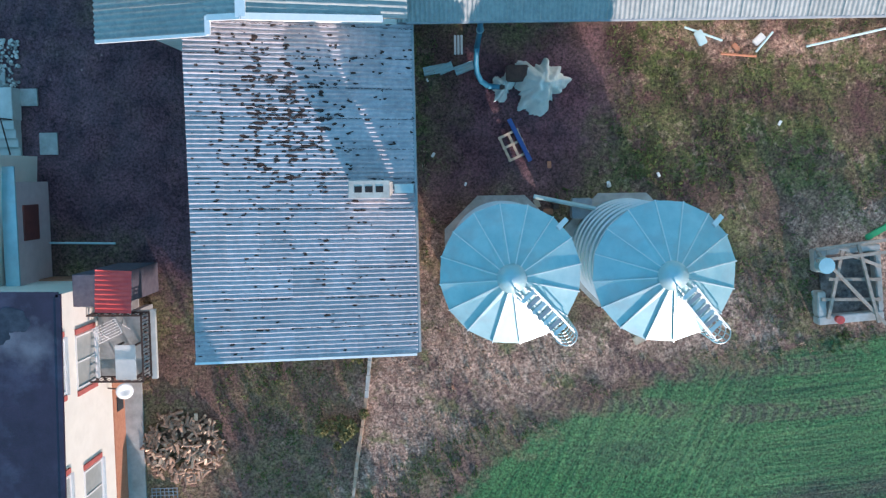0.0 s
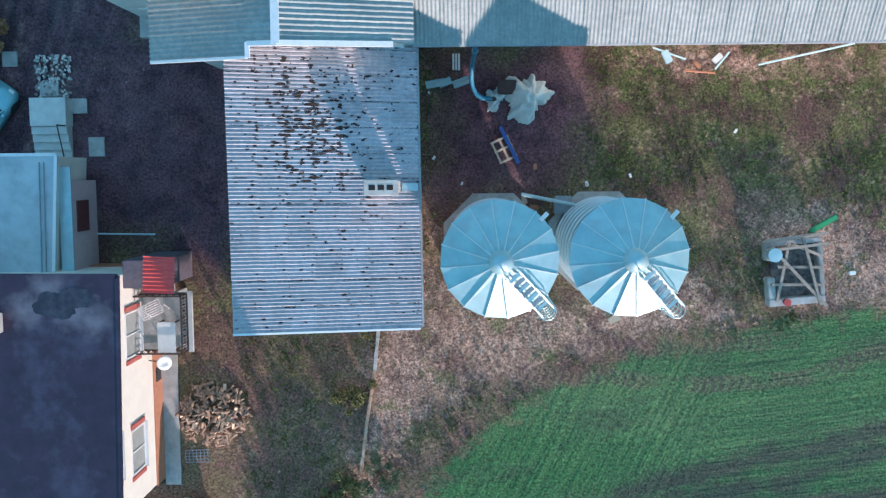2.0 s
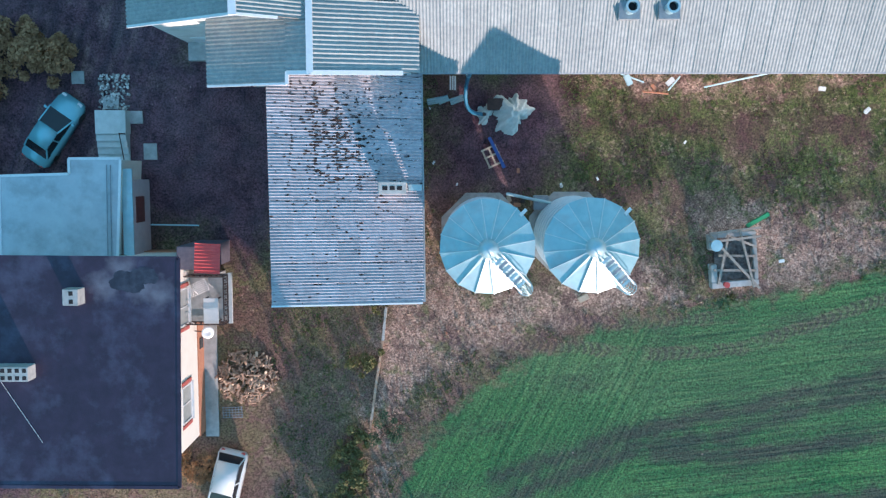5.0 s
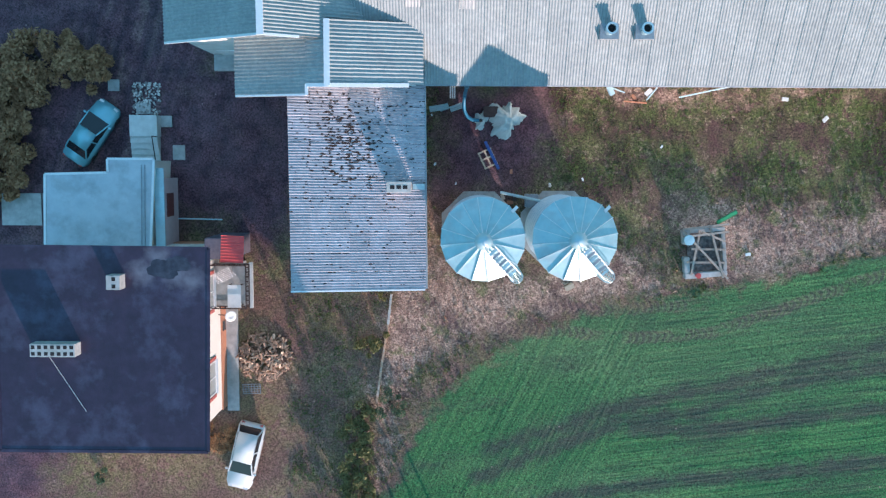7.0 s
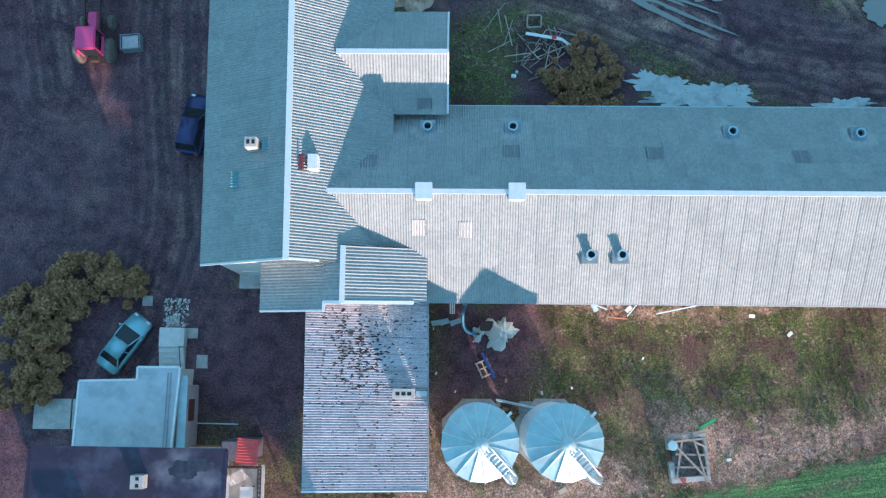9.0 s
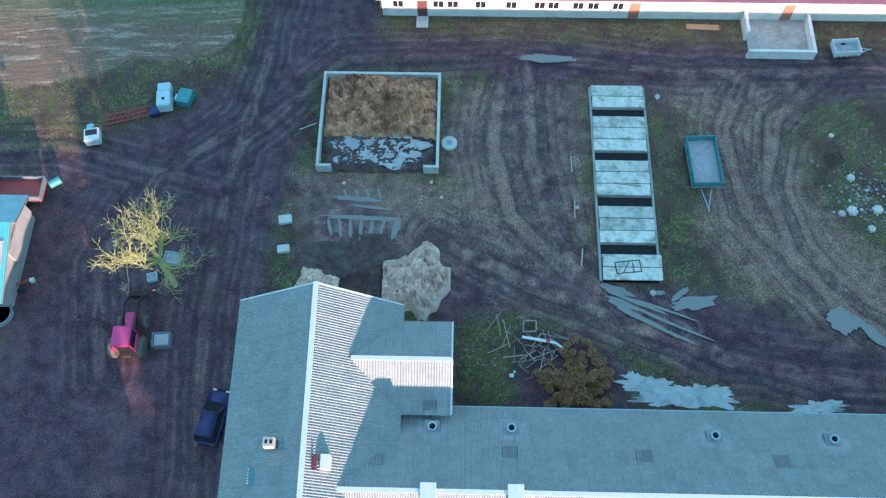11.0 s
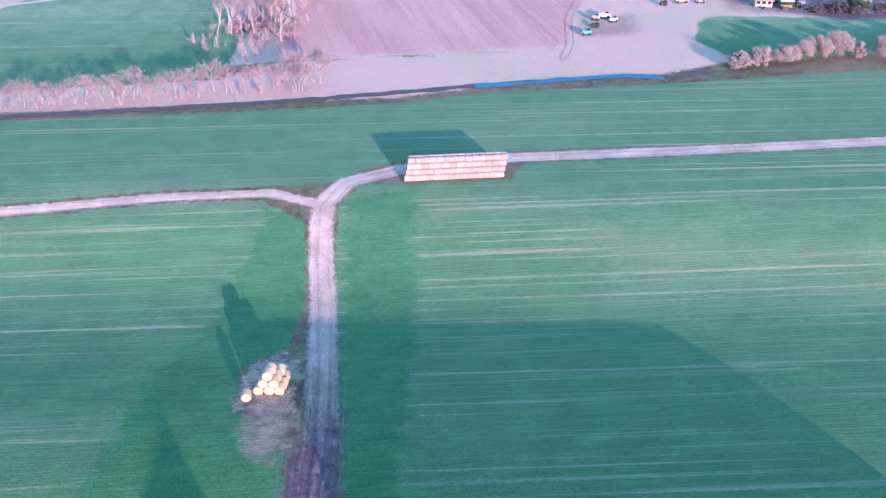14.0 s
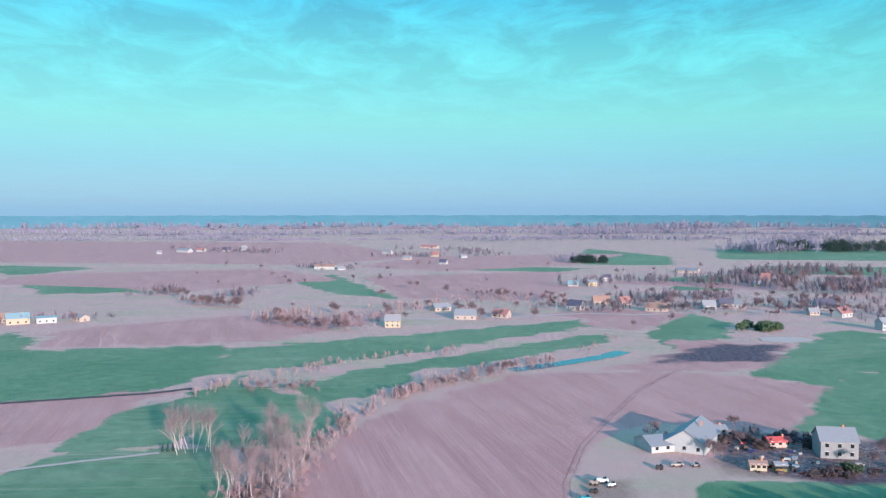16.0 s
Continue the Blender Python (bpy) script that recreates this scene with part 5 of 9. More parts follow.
def silo(x, y, turn):
    s = thing("grain_silo", "galvanised round grain silo with conical ribbed roof and ladder", "silo", pose(x, y, 0, 0, 0, turn), "grain silos")
    bm = shape()
    prism(bm, [(2.5 * math.cos(math.pi / 8 + i * math.pi / 4), 2.5 * math.sin(math.pi / 8 + i * math.pi / 4)) for i in range(8)], -0.1, 0.22)
    part("foundation", bm, CONCRETE, s, "octagonal concrete pad")
    prof = []
    for i in range(8):
        z0 = 0.22 + i * 0.96
        for j in range(12):
            prof.append((2.06 + 0.02 * math.cos(j * math.pi / 1.5), z0 + j * 0.08))
    prof.append((2.06, 7.9))
    body = part("body", ring(shape(), prof, 64), GALV, s, "ribbed galvanised shell", True)
    for i in range(1, 8):
        z = 0.22 + i * 0.96
        part("hoop", ring(shape(), [(2.06, z - 0.05), (2.13, z - 0.04), (2.13, z + 0.04), (2.06, z + 0.05)], 64), RIB, body)
    cone = part("roof", ring(shape(), [(2.24, 7.86), (2.24, 7.92), (0.42, 9.12), (0.42, 9.10)], 64), GALV, s, "conical sheet roof", True)
    n = 16
    for i in range(n):
        a = 2 * math.pi * (i + 0.35) / n
        # each panel is raised along one side, where it laps over the next
        b = a + 2 * math.pi / n * 0.985
        bm = shape()
        pts = []
        for ang, up in ((a, 0.075), (b, 0.02)):
            pts.append([(r * math.cos(ang), r * math.sin(ang), z + up) for r, z in ((2.27, 7.90), (0.40, 9.13))])
        vs = [bm.verts.new(p) for p in (pts[0][0], pts[1][0], pts[1][1], pts[0][1])]
        lo = [bm.verts.new((p.co.x, p.co.y, p.co.z - 0.05)) for p in vs]
        bm.faces.new(vs)
        for k in range(4):
            bm.faces.new((vs[k], lo[k], lo[(k + 1) % 4], vs[(k + 1) % 4]))
        bmesh.ops.recalc_face_normals(bm, faces=bm.faces[:])
        part("roof_panel", bm, GALV, cone)
        part("seam", beam(shape(), (2.28 * math.cos(a), 2.28 * math.sin(a), 7.99), (0.42 * math.cos(a), 0.42 * math.sin(a), 9.23), 0.035, 0.05), RIB, cone)
    part("cap", ring(shape(), [(0.46, 9.1), (0.46, 9.26), (0.10, 9.46), (0.0, 9.47)], 28), GALV, s, "domed roof cap", True)
    # roof ladder with wide treads, running to the south-east
    lad = part("roof_ladder", shape(), RIB, s, "pale steel roof ladder")
    a = radians(-48) - radians(turn)
    d = Vector((math.cos(a), math.sin(a), 0))
    e = Vector((-d.y, d.x, 0))
    bm = shape()
    for k in (-0.27, 0.27):
        p0 = d * 0.55 + e * k + Vector((0, 0, 9.25))
        p1 = d * 2.7 + e * k + Vector((0, 0, 7.85))
        beam(bm, p0, p1, 0.06, 0.08)
        beam(bm, p0 + Vector((0, 0, 0.35)), p1 + Vector((0, 0, 0.45)), 0.035, 0.035)
        for q in (0.05, 0.5, 0.95):
            c = p0.lerp(p1, q)
            beam(bm, c, c + Vector((0, 0, 0.42)), 0.03, 0.03)
    part("rail", bm, RIB, lad)
    for i in range(7):
        c = d * (0.75 + i * 0.27) + Vector((0, 0, 9.18 - i * 0.176))
        part("tread", beam(shape(), c - e * 0.27, c + e * 0.27, 0.13, 0.03), GALV_DARK if i % 2 else GALV, lad)
    # hooped cage of the wall ladder
    cage = shape()
    c0 = d * 2.62
    for i in range(11):
        z = 2.4 + i * 0.55
        last = None
        for j in range(13):
            t = math.pi * (j / 12) - math.pi / 2
            pt = c0 + d * (0.42 * math.cos(t)) + e * (0.36 * math.sin(t)) + Vector((0, 0, z))
            if last is not None:
                bar(cage, last, pt, 0.02, 5)
            last = pt
    for j in range(7):
        t = math.pi * (j / 6) - math.pi / 2
        pt = c0 + d * (0.42 * math.cos(t)) + e * (0.36 * math.sin(t))
        bar(cage, pt + Vector((0, 0, 2.4)), pt + Vector((0, 0, 7.9)), 0.018, 5)
    part("cage", cage, GALV, s, "hooped safety cage")
    lw = shape()
    for k in (-0.22, 0.22):
        bar(lw, d * 2.3 + e * k, d * 2.3 + e * k + Vector((0, 0, 7.9)), 0.025, 6)
    for i in range(26):
        bar(lw, d * 2.3 - e * 0.22 + Vector((0, 0, 0.3 * i + 0.2)), d * 2.3 + e * 0.22 + Vector((0, 0, 0.3 * i + 0.2)), 0.014, 5)
    part("wall_ladder", lw, GALV, s)
    f = Vector((math.cos(a + radians(92)), math.sin(a + radians(92)), 0))
    part("roof_hatch", beam(shape(), f * 2.1 + Vector((0, 0, 8.1)), f * 2.5 + Vector((0, 0, 7.92)), 0.16, 0.07), RIB, s)
    return s


silo(2.94, -3.38, 0)
silo(7.82, -3.33, 0)
link_pipe = thing("silo_pipe", "steel unloading pipe between the two silos", "pipe")
part("tube", bar(shape(), (4.2, -1.1, 0.9), (6.6, -1.6, 1.2), 0.09, 10), GALV, link_pipe)
part("motor_box", boxed(5.7, 6.5, -2.0, -1.2, 0.3, 1.0, 0.03), GALV_DARK, link_pipe, "dark drive box")
part("support", boxed(5.0, 5.2, -1.6, -1.4, -0.05, 0.95), IRON, link_pipe)

# ---- red-roofed livestock house ----
RX0, RX1, RY0, RY1, RRID = -6.25, 53.5, 56.0, 68.0, 61.9
redb = thing("red_roofed_barn", "long whitewashed livestock barn with red sheet roof", "barn")
gable_walls(redb, RX0, RX1, RY0, RY1, 2.7, 5.25, "x", WHITEWASH, "wall")


def ribbed(parent, top_y, low_y, name, label):
    bm = shape()
    n = int((RX1 - RX0 + 0.6) / 0.19)
    prev = None
    for i in range(n * 2 + 1):
        x = RX0 - 0.3 + (RX1 - RX0 + 0.6) * i / (n * 2)
        up = 0.035 if i % 2 else 0.0
        pair = (bm.verts.new((x, top_y, 5.6 + up)), bm.verts.new((x, low_y, 2.8 + up)))
        if prev:
            bm.faces.new((prev[0], prev[1], pair[1], pair[0]))
        prev = pair
    bmesh.ops.recalc_face_normals(bm, faces=bm.faces[:])
    if bm.faces[0].normal.z < 0:
        bmesh.ops.reverse_faces(bm, faces=bm.faces[:])
    return part(name, bm, REDROOF, parent, label)


ribbed(redb, RRID, 55.55, "roof_slope", "red ribbed sheet slope")
ribbed(redb, RRID, 68.55, "roof_slope", "red ribbed sheet slope")
part("ridge_cap", beam(shape(), (RX0 - 0.3, RRID, 5.65), (RX1 + 0.3, RRID, 5.65), 0.3, 0.06), REDROOF, redb)
part("gutter", bar(shape(), (RX0 - 0.3, 55.5, 2.74), (RX1 + 0.3, 55.5, 2.74), 0.06, 8), STEEL_WHITE, redb)
for x in (3.13, 12.27, 22.39, 31.14, 40.04, 48.9):
    v = roof_vent(redb, x, 57.6, 3.75, tall=0.95, r=0.27)
for x0 in (-5.13, -1.43, -0.1, 2.44, 5.25, 7.84, 9.11, 11.37, 12.74, 15.0):
    window(redb, Matrix(((1, 0, 0, x0), (0, -1, 0, RY0), (0, 0, 1, 1.20), (0, 0, 0, 1))), 1.05, 0.95, 1)
for x0 in (19.54, 22.28, 25.02, 27.82, 32.2, 33.84, 36.36, 39.26, 41.99):
    win = window(redb, Matrix(((1, 0, 0, x0), (0, -1, 0, RY0), (0, 0, 1, 1.25), (0, 0, 0, 1))), 0.85, 0.8, 0)
    for ob in win.children:
        if ob.name.startswith("pane"):
            ob.data.materials[0] = PALEPANE
            ob["label"] = "opaque pale window pane"
ORANGEDOOR = material("faded orange door paint", (0.42, 0.16, 0.10), (0.50, 0.22, 0.15), 4, 0.6)
for x0, paint in ((-2.84, DOORRED), (16.64, ORANGEDOOR), (30.66, ORANGEDOOR)):
    d_ = part("door", boxed(x0, x0 + 0.92, RY0 - 0.06, RY0 + 0.02, 0, 2.1), paint, redb, "plank door in faded red paint")
    part("door_handle", boxed(x0 + 0.8, x0 + 0.85, RY0 - 0.1, RY0 - 0.06, 1.0, 1.15), IRON, d_)
part("door_slab", boxed(-2.94, -1.84, 54.6, 55.9, 0, 0.1), CONCRETE_PALE, redb, "pale concrete door slab")
part("downpipe", bar(shape(), (RX0 + 0.1, RY0 - 0.1, 0), (RX0 + 0.1, RY0 - 0.1, 2.7), 0.06), IRON, redb)


# unseen hopper on legs, added south of the garden to shade the yard's entry
tower = thing("feed_tower", "unseen shading tower on steel legs, added south of the garden", "silo", pose(2.45, -30.0, 0))
part("shell", ring(shape(), [(0.4, 4.9), (1.75, 5.7), (1.75, 14.2)], 40), GALV, tower, "", True)
part("roof", ring(shape(), [(1.82, 14.15), (1.82, 14.25), (0.3, 15.4), (0.0, 15.5)], 40), GALV, tower)
for a in (45, 135, 225, 315):
    part("leg", bar(shape(), (1.6 * math.cos(radians(a)), 1.6 * math.sin(radians(a)), -0.1), (1.6 * math.cos(radians(a)), 1.6 * math.sin(radians(a)), 6.2), 0.08), GALV_DARK, tower)


# ---- vehicles ----
def tubes(name, segments, mat, parent=None, sides=5, label=""):
    """Tapered limbs as one mesh; segments: (p, q, r at p, r at q)."""
    verts, faces = [], []
    for p, q, r0, r1 in segments:
        p, q = Vector(p), Vector(q)
        d = (q - p).normalized()
        u = d.orthogonal().normalized()
        v = d.cross(u)
        k = len(verts)
        for c, r in ((p, r0), (q, r1)):
            for i in range(sides):
                a = 2 * math.pi * i / sides
                verts.append(c + u * (r * math.cos(a)) + v * (r * math.sin(a)))
        for i in range(sides):
            j = (i + 1) % sides
            faces.append((k + i, k + j, k + sides + j, k + sides + i))
    me = bpy.data.meshes.new(name)
    me.from_pydata(verts, [], faces)
    me.materials.append(mat)
    me.shade_smooth()
    ob = new(name, me)
    ob.parent = parent
    if label:
        ob["label"] = label
    return ob


def loft(bm, sections):
    """Skins closed sections of equal length and caps both ends."""
    rows = [[bm.verts.new(p) for p in s] for s in sections]
    n = len(rows[0])
    for a, b in zip(rows, rows[1:]):
        for i in range(n):
            bm.faces.new((a[i], a[(i + 1) % n], b[(i + 1) % n], b[i]))
    bm.faces.new(rows[0][::-1])
    bm.faces.new(rows[-1])
    bmesh.ops.recalc_face_normals(bm, faces=bm.faces[:])
    return bm


def wheel(parent, x, y, r, w, hub, name="wheel", hubsize=0.56, tyre=None):
    """A wheel whose axle runs along y."""
    prof = [(r * hubsize, -w / 2), (r * 0.93, -w / 2), (r, -w * 0.3), (r, w * 0.3), (r * 0.93, w / 2), (r * hubsize, w / 2)]
    m = pose(x, y, r, 90, 0, 0)
    wh = part(name, ring(shape(), prof, 24), tyre or RUBBER, parent, "", True)
    wh.matrix_basis = m
    part("rim", ring(shape(), [(r * 0.2, -w * 0.42), (r * hubsize, -w * 0.40), (r * hubsize, w * 0.40), (r * 0.2, w * 0.42)], 20), hub, wh)
    return wh


LAMPGLASS = material("lamp glass", (0.55, 0.56, 0.56), (0.65, 0.66, 0.66), 4, 0.2)


def car(name, label, m, paint, long=4.3, wide=1.74, tall=1.46, estate=True):
    """A car that heads along +x."""
    c = thing(name, label, "car", m)
    h, w = long / 2, wide / 2

    def sec(x, z0, z1, k, tuck):
        return [(x, -w * k, z0), (x, w * k, z0), (x, w * k, (z0 + z1) / 2), (x, w * k * tuck, z1), (x, -w * k * tuck, z1), (x, -w * k, (z0 + z1) / 2)]
    body = shape()
    loft(body, [sec(-h, 0.42, 0.80, 0.80, 0.86), sec(-h + 0.15, 0.30, 0.92, 0.95, 0.9), sec(-h * 0.55, 0.24, 0.96, 1.0, 0.93), sec(0, 0.22, 0.95, 1.0, 0.93),
                sec(h * 0.5, 0.24, 0.92, 1.0, 0.92), sec(h * 0.86, 0.28, 0.80, 0.94, 0.88), sec(h, 0.40, 0.66, 0.76, 0.84)])
    bmesh.ops.bevel(body, geom=[e for e in body.edges if e.calc_face_angle(0) > 0.35], offset=0.05, segments=2, affect="EDGES")
    part("body", body, paint, c, "", True)
    tail = -h + (0.18 if estate else 0.55)
    g = shape()

    def cab(x, z, k):
        return [(x, -w * k, z), (x, w * k, z)]
    lo = [(tail, 0.93), (h * 0.52, 0.90)]
    hi = [(tail + (0.32 if estate else 0.6), tall), (h * 0.06, tall)]
    pts = []
    for (x, z), k in ((lo[0], 0.88), (lo[1], 0.88), (hi[1], 0.70), (hi[0], 0.70)):
        pts.append((x, z, k))
    g.free()
    lf = [Vector((x, -w * k, z)) for x, z, k in pts]
    rt = [Vector((x, w * k, z)) for x, z, k in pts]
    inner = Vector((sum(q[0] for q in pts) / 4, 0, 1.0))
    for nm, quad in (("side_window", lf), ("side_window", rt), ("windscreen", (lf[1], rt[1], rt[2], lf[2])), ("rear_window", (lf[0], rt[0], rt[3], lf[3])), ("headlining", (lf[2], rt[2], rt[3], lf[3]))):
        pane = shape()
        out = [pane.verts.new(q) for q in quad]
        back = [pane.verts.new(q + (inner - q) * 0.03) for q in quad]
        pane.faces.new(out)
        pane.faces.new(back[::-1])
        for i in range(4):
            pane.faces.new((out[i], out[(i + 1) % 4], back[(i + 1) % 4], back[i]))
        bmesh.ops.recalc_face_normals(pane, faces=pane.faces[:])
        part(nm, pane, GLASS, c, "dark car glass")
    r = shape()
    box(r, hi[0][0] - 0.06, hi[1][0] + 0.06, -w * 0.73, w * 0.73, tall - 0.04, tall + 0.03)
    bmesh.ops.bevel(r, geom=r.edges[:], offset=0.035, segments=2, affect="EDGES")
    part("roof", r, paint, c, "", True)
    for s in (-1, 1):
        for a, b in ((0, 3), (1, 2)):
            pa, pb = pts[a], pts[b]
            part("pillar", beam(shape(), (pa[0], s * w * pa[2], pa[1]), (pb[0], s * w * pb[2], pb[1]), 0.07, 0.07), paint, c)
        xm = (lo[0][0] + lo[1][0]) / 2 - 0.1
        part("pillar", beam(shape(), (xm, s * w * 0.885, 0.92), (xm, s * w * 0.705, tall), 0.08, 0.05), paint, c)
        part("mirror", boxed(h * 0.40, h * 0.40 + 0.12, s * w * 1.04 - 0.09, s * w * 1.04 + 0.09, 0.92, 1.05, 0.02), paint, c)
        part("headlight", boxed(h - 0.24, h - 0.04, s * w * 0.58 - 0.14, s * w * 0.58 + 0.14, 0.60, 0.74, 0.02), LAMPGLASS, c)
        part("tail_light", boxed(-h - 0.0, -h + 0.1, s * w * 0.66 - 0.10, s * w * 0.66 + 0.10, 0.62, 0.84, 0.02), RUSTRED, c)
        for x in (-h * 0.58, h * 0.64):
            wheel(c, x, s * (w - 0.1), 0.31, 0.2, GALV)
    return c


PAINT_WHITE = material("white car paint", (0.46, 0.52, 0.53), (0.52, 0.57, 0.58), 1, 0.3, 0.0, 0)
PAINT_TEAL = material("pale blue metallic paint", (0.20, 0.46, 0.52), (0.24, 0.50, 0.56), 1, 0.25, 0.3, 0)
PAINT_NAVY = material("dark blue car paint", (0.03, 0.035, 0.12), (0.04, 0.045, 0.15), 1, 0.25, 0.2, 0)
car("white_estate_car", "white estate car parked on the grass by the house", pose(-11.7, -17.75, 0, 0, 0, -104), PAINT_WHITE, 4.35)
car("blue_car", "pale blue car parked beside the brown hedge", pose(-20.75, 2.45, 0, 0, 0, 55), PAINT_TEAL, 4.2, 1.72, 1.45, False)
car("dark_blue_van", "dark blue van parked against the tall barn", pose(-16.75, 17.6, 0, 0, 0, 80), PAINT_NAVY, 4.3, 1.75, 1.75, True)

TRACTORPAINT = material("faded red tractor paint", (0.66, 0.045, 0.18), (0.74, 0.07, 0.23), 2, 0.4, 0.0, 0.05)
MUDTYRE = material("muddy tyre rubber", (0.09, 0.075, 0.065), (0.20, 0.165, 0.14), 5, 0.9)
CREAM = material("cream wheel rim paint", (0.58, 0.52, 0.38), (0.66, 0.60, 0.46), 4, 0.6)


def tractor(m):
    t = thing("tractor", "red farm tractor with front loader standing in mud", "tractor", m)
    part("bonnet", boxed(0.2, 1.9, -0.36, 0.36, 0.85, 1.55, 0.08), TRACTORPAINT, t)
    part("grille", boxed(1.9, 1.96, -0.30, 0.30, 0.9, 1.45, 0.02), IRON, t)
    cabin = part("cabin", boxed(-1.15, 0.25, -0.68, 0.68, 1.0, 2.45, 0.06), GLASS, t, "glazed cabin")
    part("cabin_roof", boxed(-1.3, 0.35, -0.70, 0.70, 2.45, 2.68, 0.08), TRACTORPAINT, cabin, "red cabin roof")
    for x in (-1.15, 0.25):
        for y in (-0.68, 0.68):
            part("cab_post", boxed(x - 0.05, x + 0.05, y - 0.05, y + 0.05, 1.0, 2.5), TRACTORPAINT, cabin)
    part("chassis", boxed(-1.5, 1.9, -0.3, 0.3, 0.5, 1.0, 0.04), IRON, t)
    for y in (-1.1, 1.1):
        wheel(t, -0.75, y, 0.85, 0.46, CREAM, "wheel", 0.66, MUDTYRE)
        part("mudguard", boxed(-1.35, 0.0, y * 0.78 - 0.10, y * 0.78 + 0.10, 1.66, 1.74, 0.03), TRACTORPAINT, t)
    for y in (-0.98, 0.98):
        wheel(t, 1.45, y, 0.52, 0.32, CREAM, "wheel", 0.66, MUDTYRE)
    ld = part("loader", beam(beam(shape(), (0.35, -0.52, 1.5), (2.5, -0.52, 1.75), 0.12, 0.16), (2.5, -0.52, 1.75), (3.6, -0.52, 0.7), 0.12, 0.16), IRON, t, "dark loader arms")
    part("arm", beam(beam(shape(), (0.35, 0.52, 1.5), (2.5, 0.52, 1.75), 0.12, 0.16), (2.5, 0.52, 1.75), (3.6, 0.52, 0.7), 0.12, 0.16), IRON, ld)
    part("crossbar", bar(shape(), (2.5, -0.6, 1.7), (2.5, 0.6, 1.7), 0.06), IRON, ld)
    part("fork", boxed(3.55, 3.7, -0.8, 0.8, 0.15, 0.75, 0.03), IRON, ld)
    for i in range(6):
        part("tine", bar(shape(), (3.65, -0.7 + i * 0.28, 0.2), (4.4, -0.7 + i * 0.28, 0.12), 0.025, 6), IRON, ld)
    part("exhaust", bar(shape(), (0.9, 0.25, 1.5), (0.9, 0.25, 2.5), 0.05), IRON, t)
    part("hitch", beam(beam(shape(), (-1.5, -0.35, 0.6), (-2.05, -0.4, 0.5), 0.07, 0.07), (-1.5, 0.35, 0.6), (-2.05, 0.4, 0.5), 0.07, 0.07), IRON, t)
    return t


tractor(pose(-24.0, 23.6, 0, 0, 0, 91))


def box_trailer(name, label, m, long, wide, floor, top, paint, inner, wheels=((-1.3,), 0.42), drawbar=1.8, mirror_side=False):
    t = thing(name, label, "trailer", m)
    part("floor", boxed(-long / 2, long / 2, -wide / 2, wide / 2, floor - 0.12, floor), inner, t, "worn trailer bed")
    for x0, x1, y0, y1 in ((-long / 2, long / 2, -wide / 2, -wide / 2 + 0.09), (-long / 2, long / 2, wide / 2 - 0.09, wide / 2),
                           (-long / 2, -long / 2 + 0.09, -wide / 2 + 0.09, wide / 2 - 0.09), (long / 2 - 0.09, long / 2, -wide / 2 + 0.09, wide / 2 - 0.09)):
        part("side_board", boxed(x0, x1, y0, y1, floor, top, 0.02), paint, t)
    for i in range(5):
        x = -long / 2 + 0.1 + i * (long - 0.2) / 4
        for y in (-wide / 2 - 0.03, wide / 2 + 0.03):
            part("stake", boxed(x - 0.04, x + 0.04, y - 0.03, y + 0.03, floor - 0.1, top), paint, t)
    part("frame", boxed(-long / 2 + 0.1, long / 2 - 0.1, -0.4, 0.4, floor - 0.35, floor - 0.12), IRON, t)
    xs, r = wheels
    for x in xs:
        for y in (-wide / 2 + 0.15, wide / 2 - 0.15):
            wheel(t, x, y, r, 0.24, paint)
    bm = shape()
    for y in (-0.45, 0.45):
        beam(bm, (long / 2, y, floor - 0.3), (long / 2 + drawbar, 0, 0.35), 0.07, 0.08)
    beam(bm, (long / 2 + drawbar, 0, 0.35), (long / 2 + drawbar + 0.35, 0, 0.35), 0.08, 0.08)
    part("drawbar", bm, GALV, t, "pale steel drawbar")
    return t


DARKBED = material("dusty grey bed", (0.32, 0.32, 0.34), (0.48, 0.48, 0.49), 3, 0.9)
box_trailer("green_trailer", "teal green tipping trailer with worn grey bed", pose(21.75, 39.95, 0, 0, 0, -87), 4.6, 2.5, 0.95, 1.65, TEALPAINT, DARKBED, ((-1.5, 1.4), 0.45), 1.7)
box_trailer("white_trailer", "small white box trailer by the red-roofed barn", pose(35.9, 52.3, 0, 0, 0, 5), 2.4, 1.5, 0.6, 1.15, STEEL_WHITE, DARKBED, ((0.0,), 0.34), 1.0)
box_trailer("farm_wagon", "old grey wagon with open frame sides", pose(-35.4, 36.5, 0, 0, 0, 180), 4.0, 2.0, 0.8, 1.35, GALV_DARK, RUSTRED, ((-1.2, 1.2), 0.4), 1.2)
brl = thing("barrel", "green metal barrel lying beside the wagon", "barrel", pose(-32.9, 37.5, 0.36, 0, 90, 35))
part("shell", ring(shape(), [(0.33, -0.5), (0.36, -0.46), (0.35, -0.15), (0.36, 0), (0.35, 0.15), (0.36, 0.46), (0.33, 0.5)], 20), TEALPAINT, brl)
cabt = thing("truck_cab", "pale blue discarded truck cab on the grass", "truck cab", pose(-24.8, 46.1, 0, 0, 0, 8))
PALEBLUE = material("pale blue paint", (0.40, 0.60, 0.66), (0.50, 0.68, 0.72), 3, 0.5)
part("shell", boxed(-0.6, 0.6, -1.3, 0.3, 0.15, 1.3, 0.08), PALEBLUE, cabt)
part("upper_shell", boxed(-0.58, 0.58, 0.35, 1.25, 0.15, 1.1, 0.08), PALEBLUE, cabt)
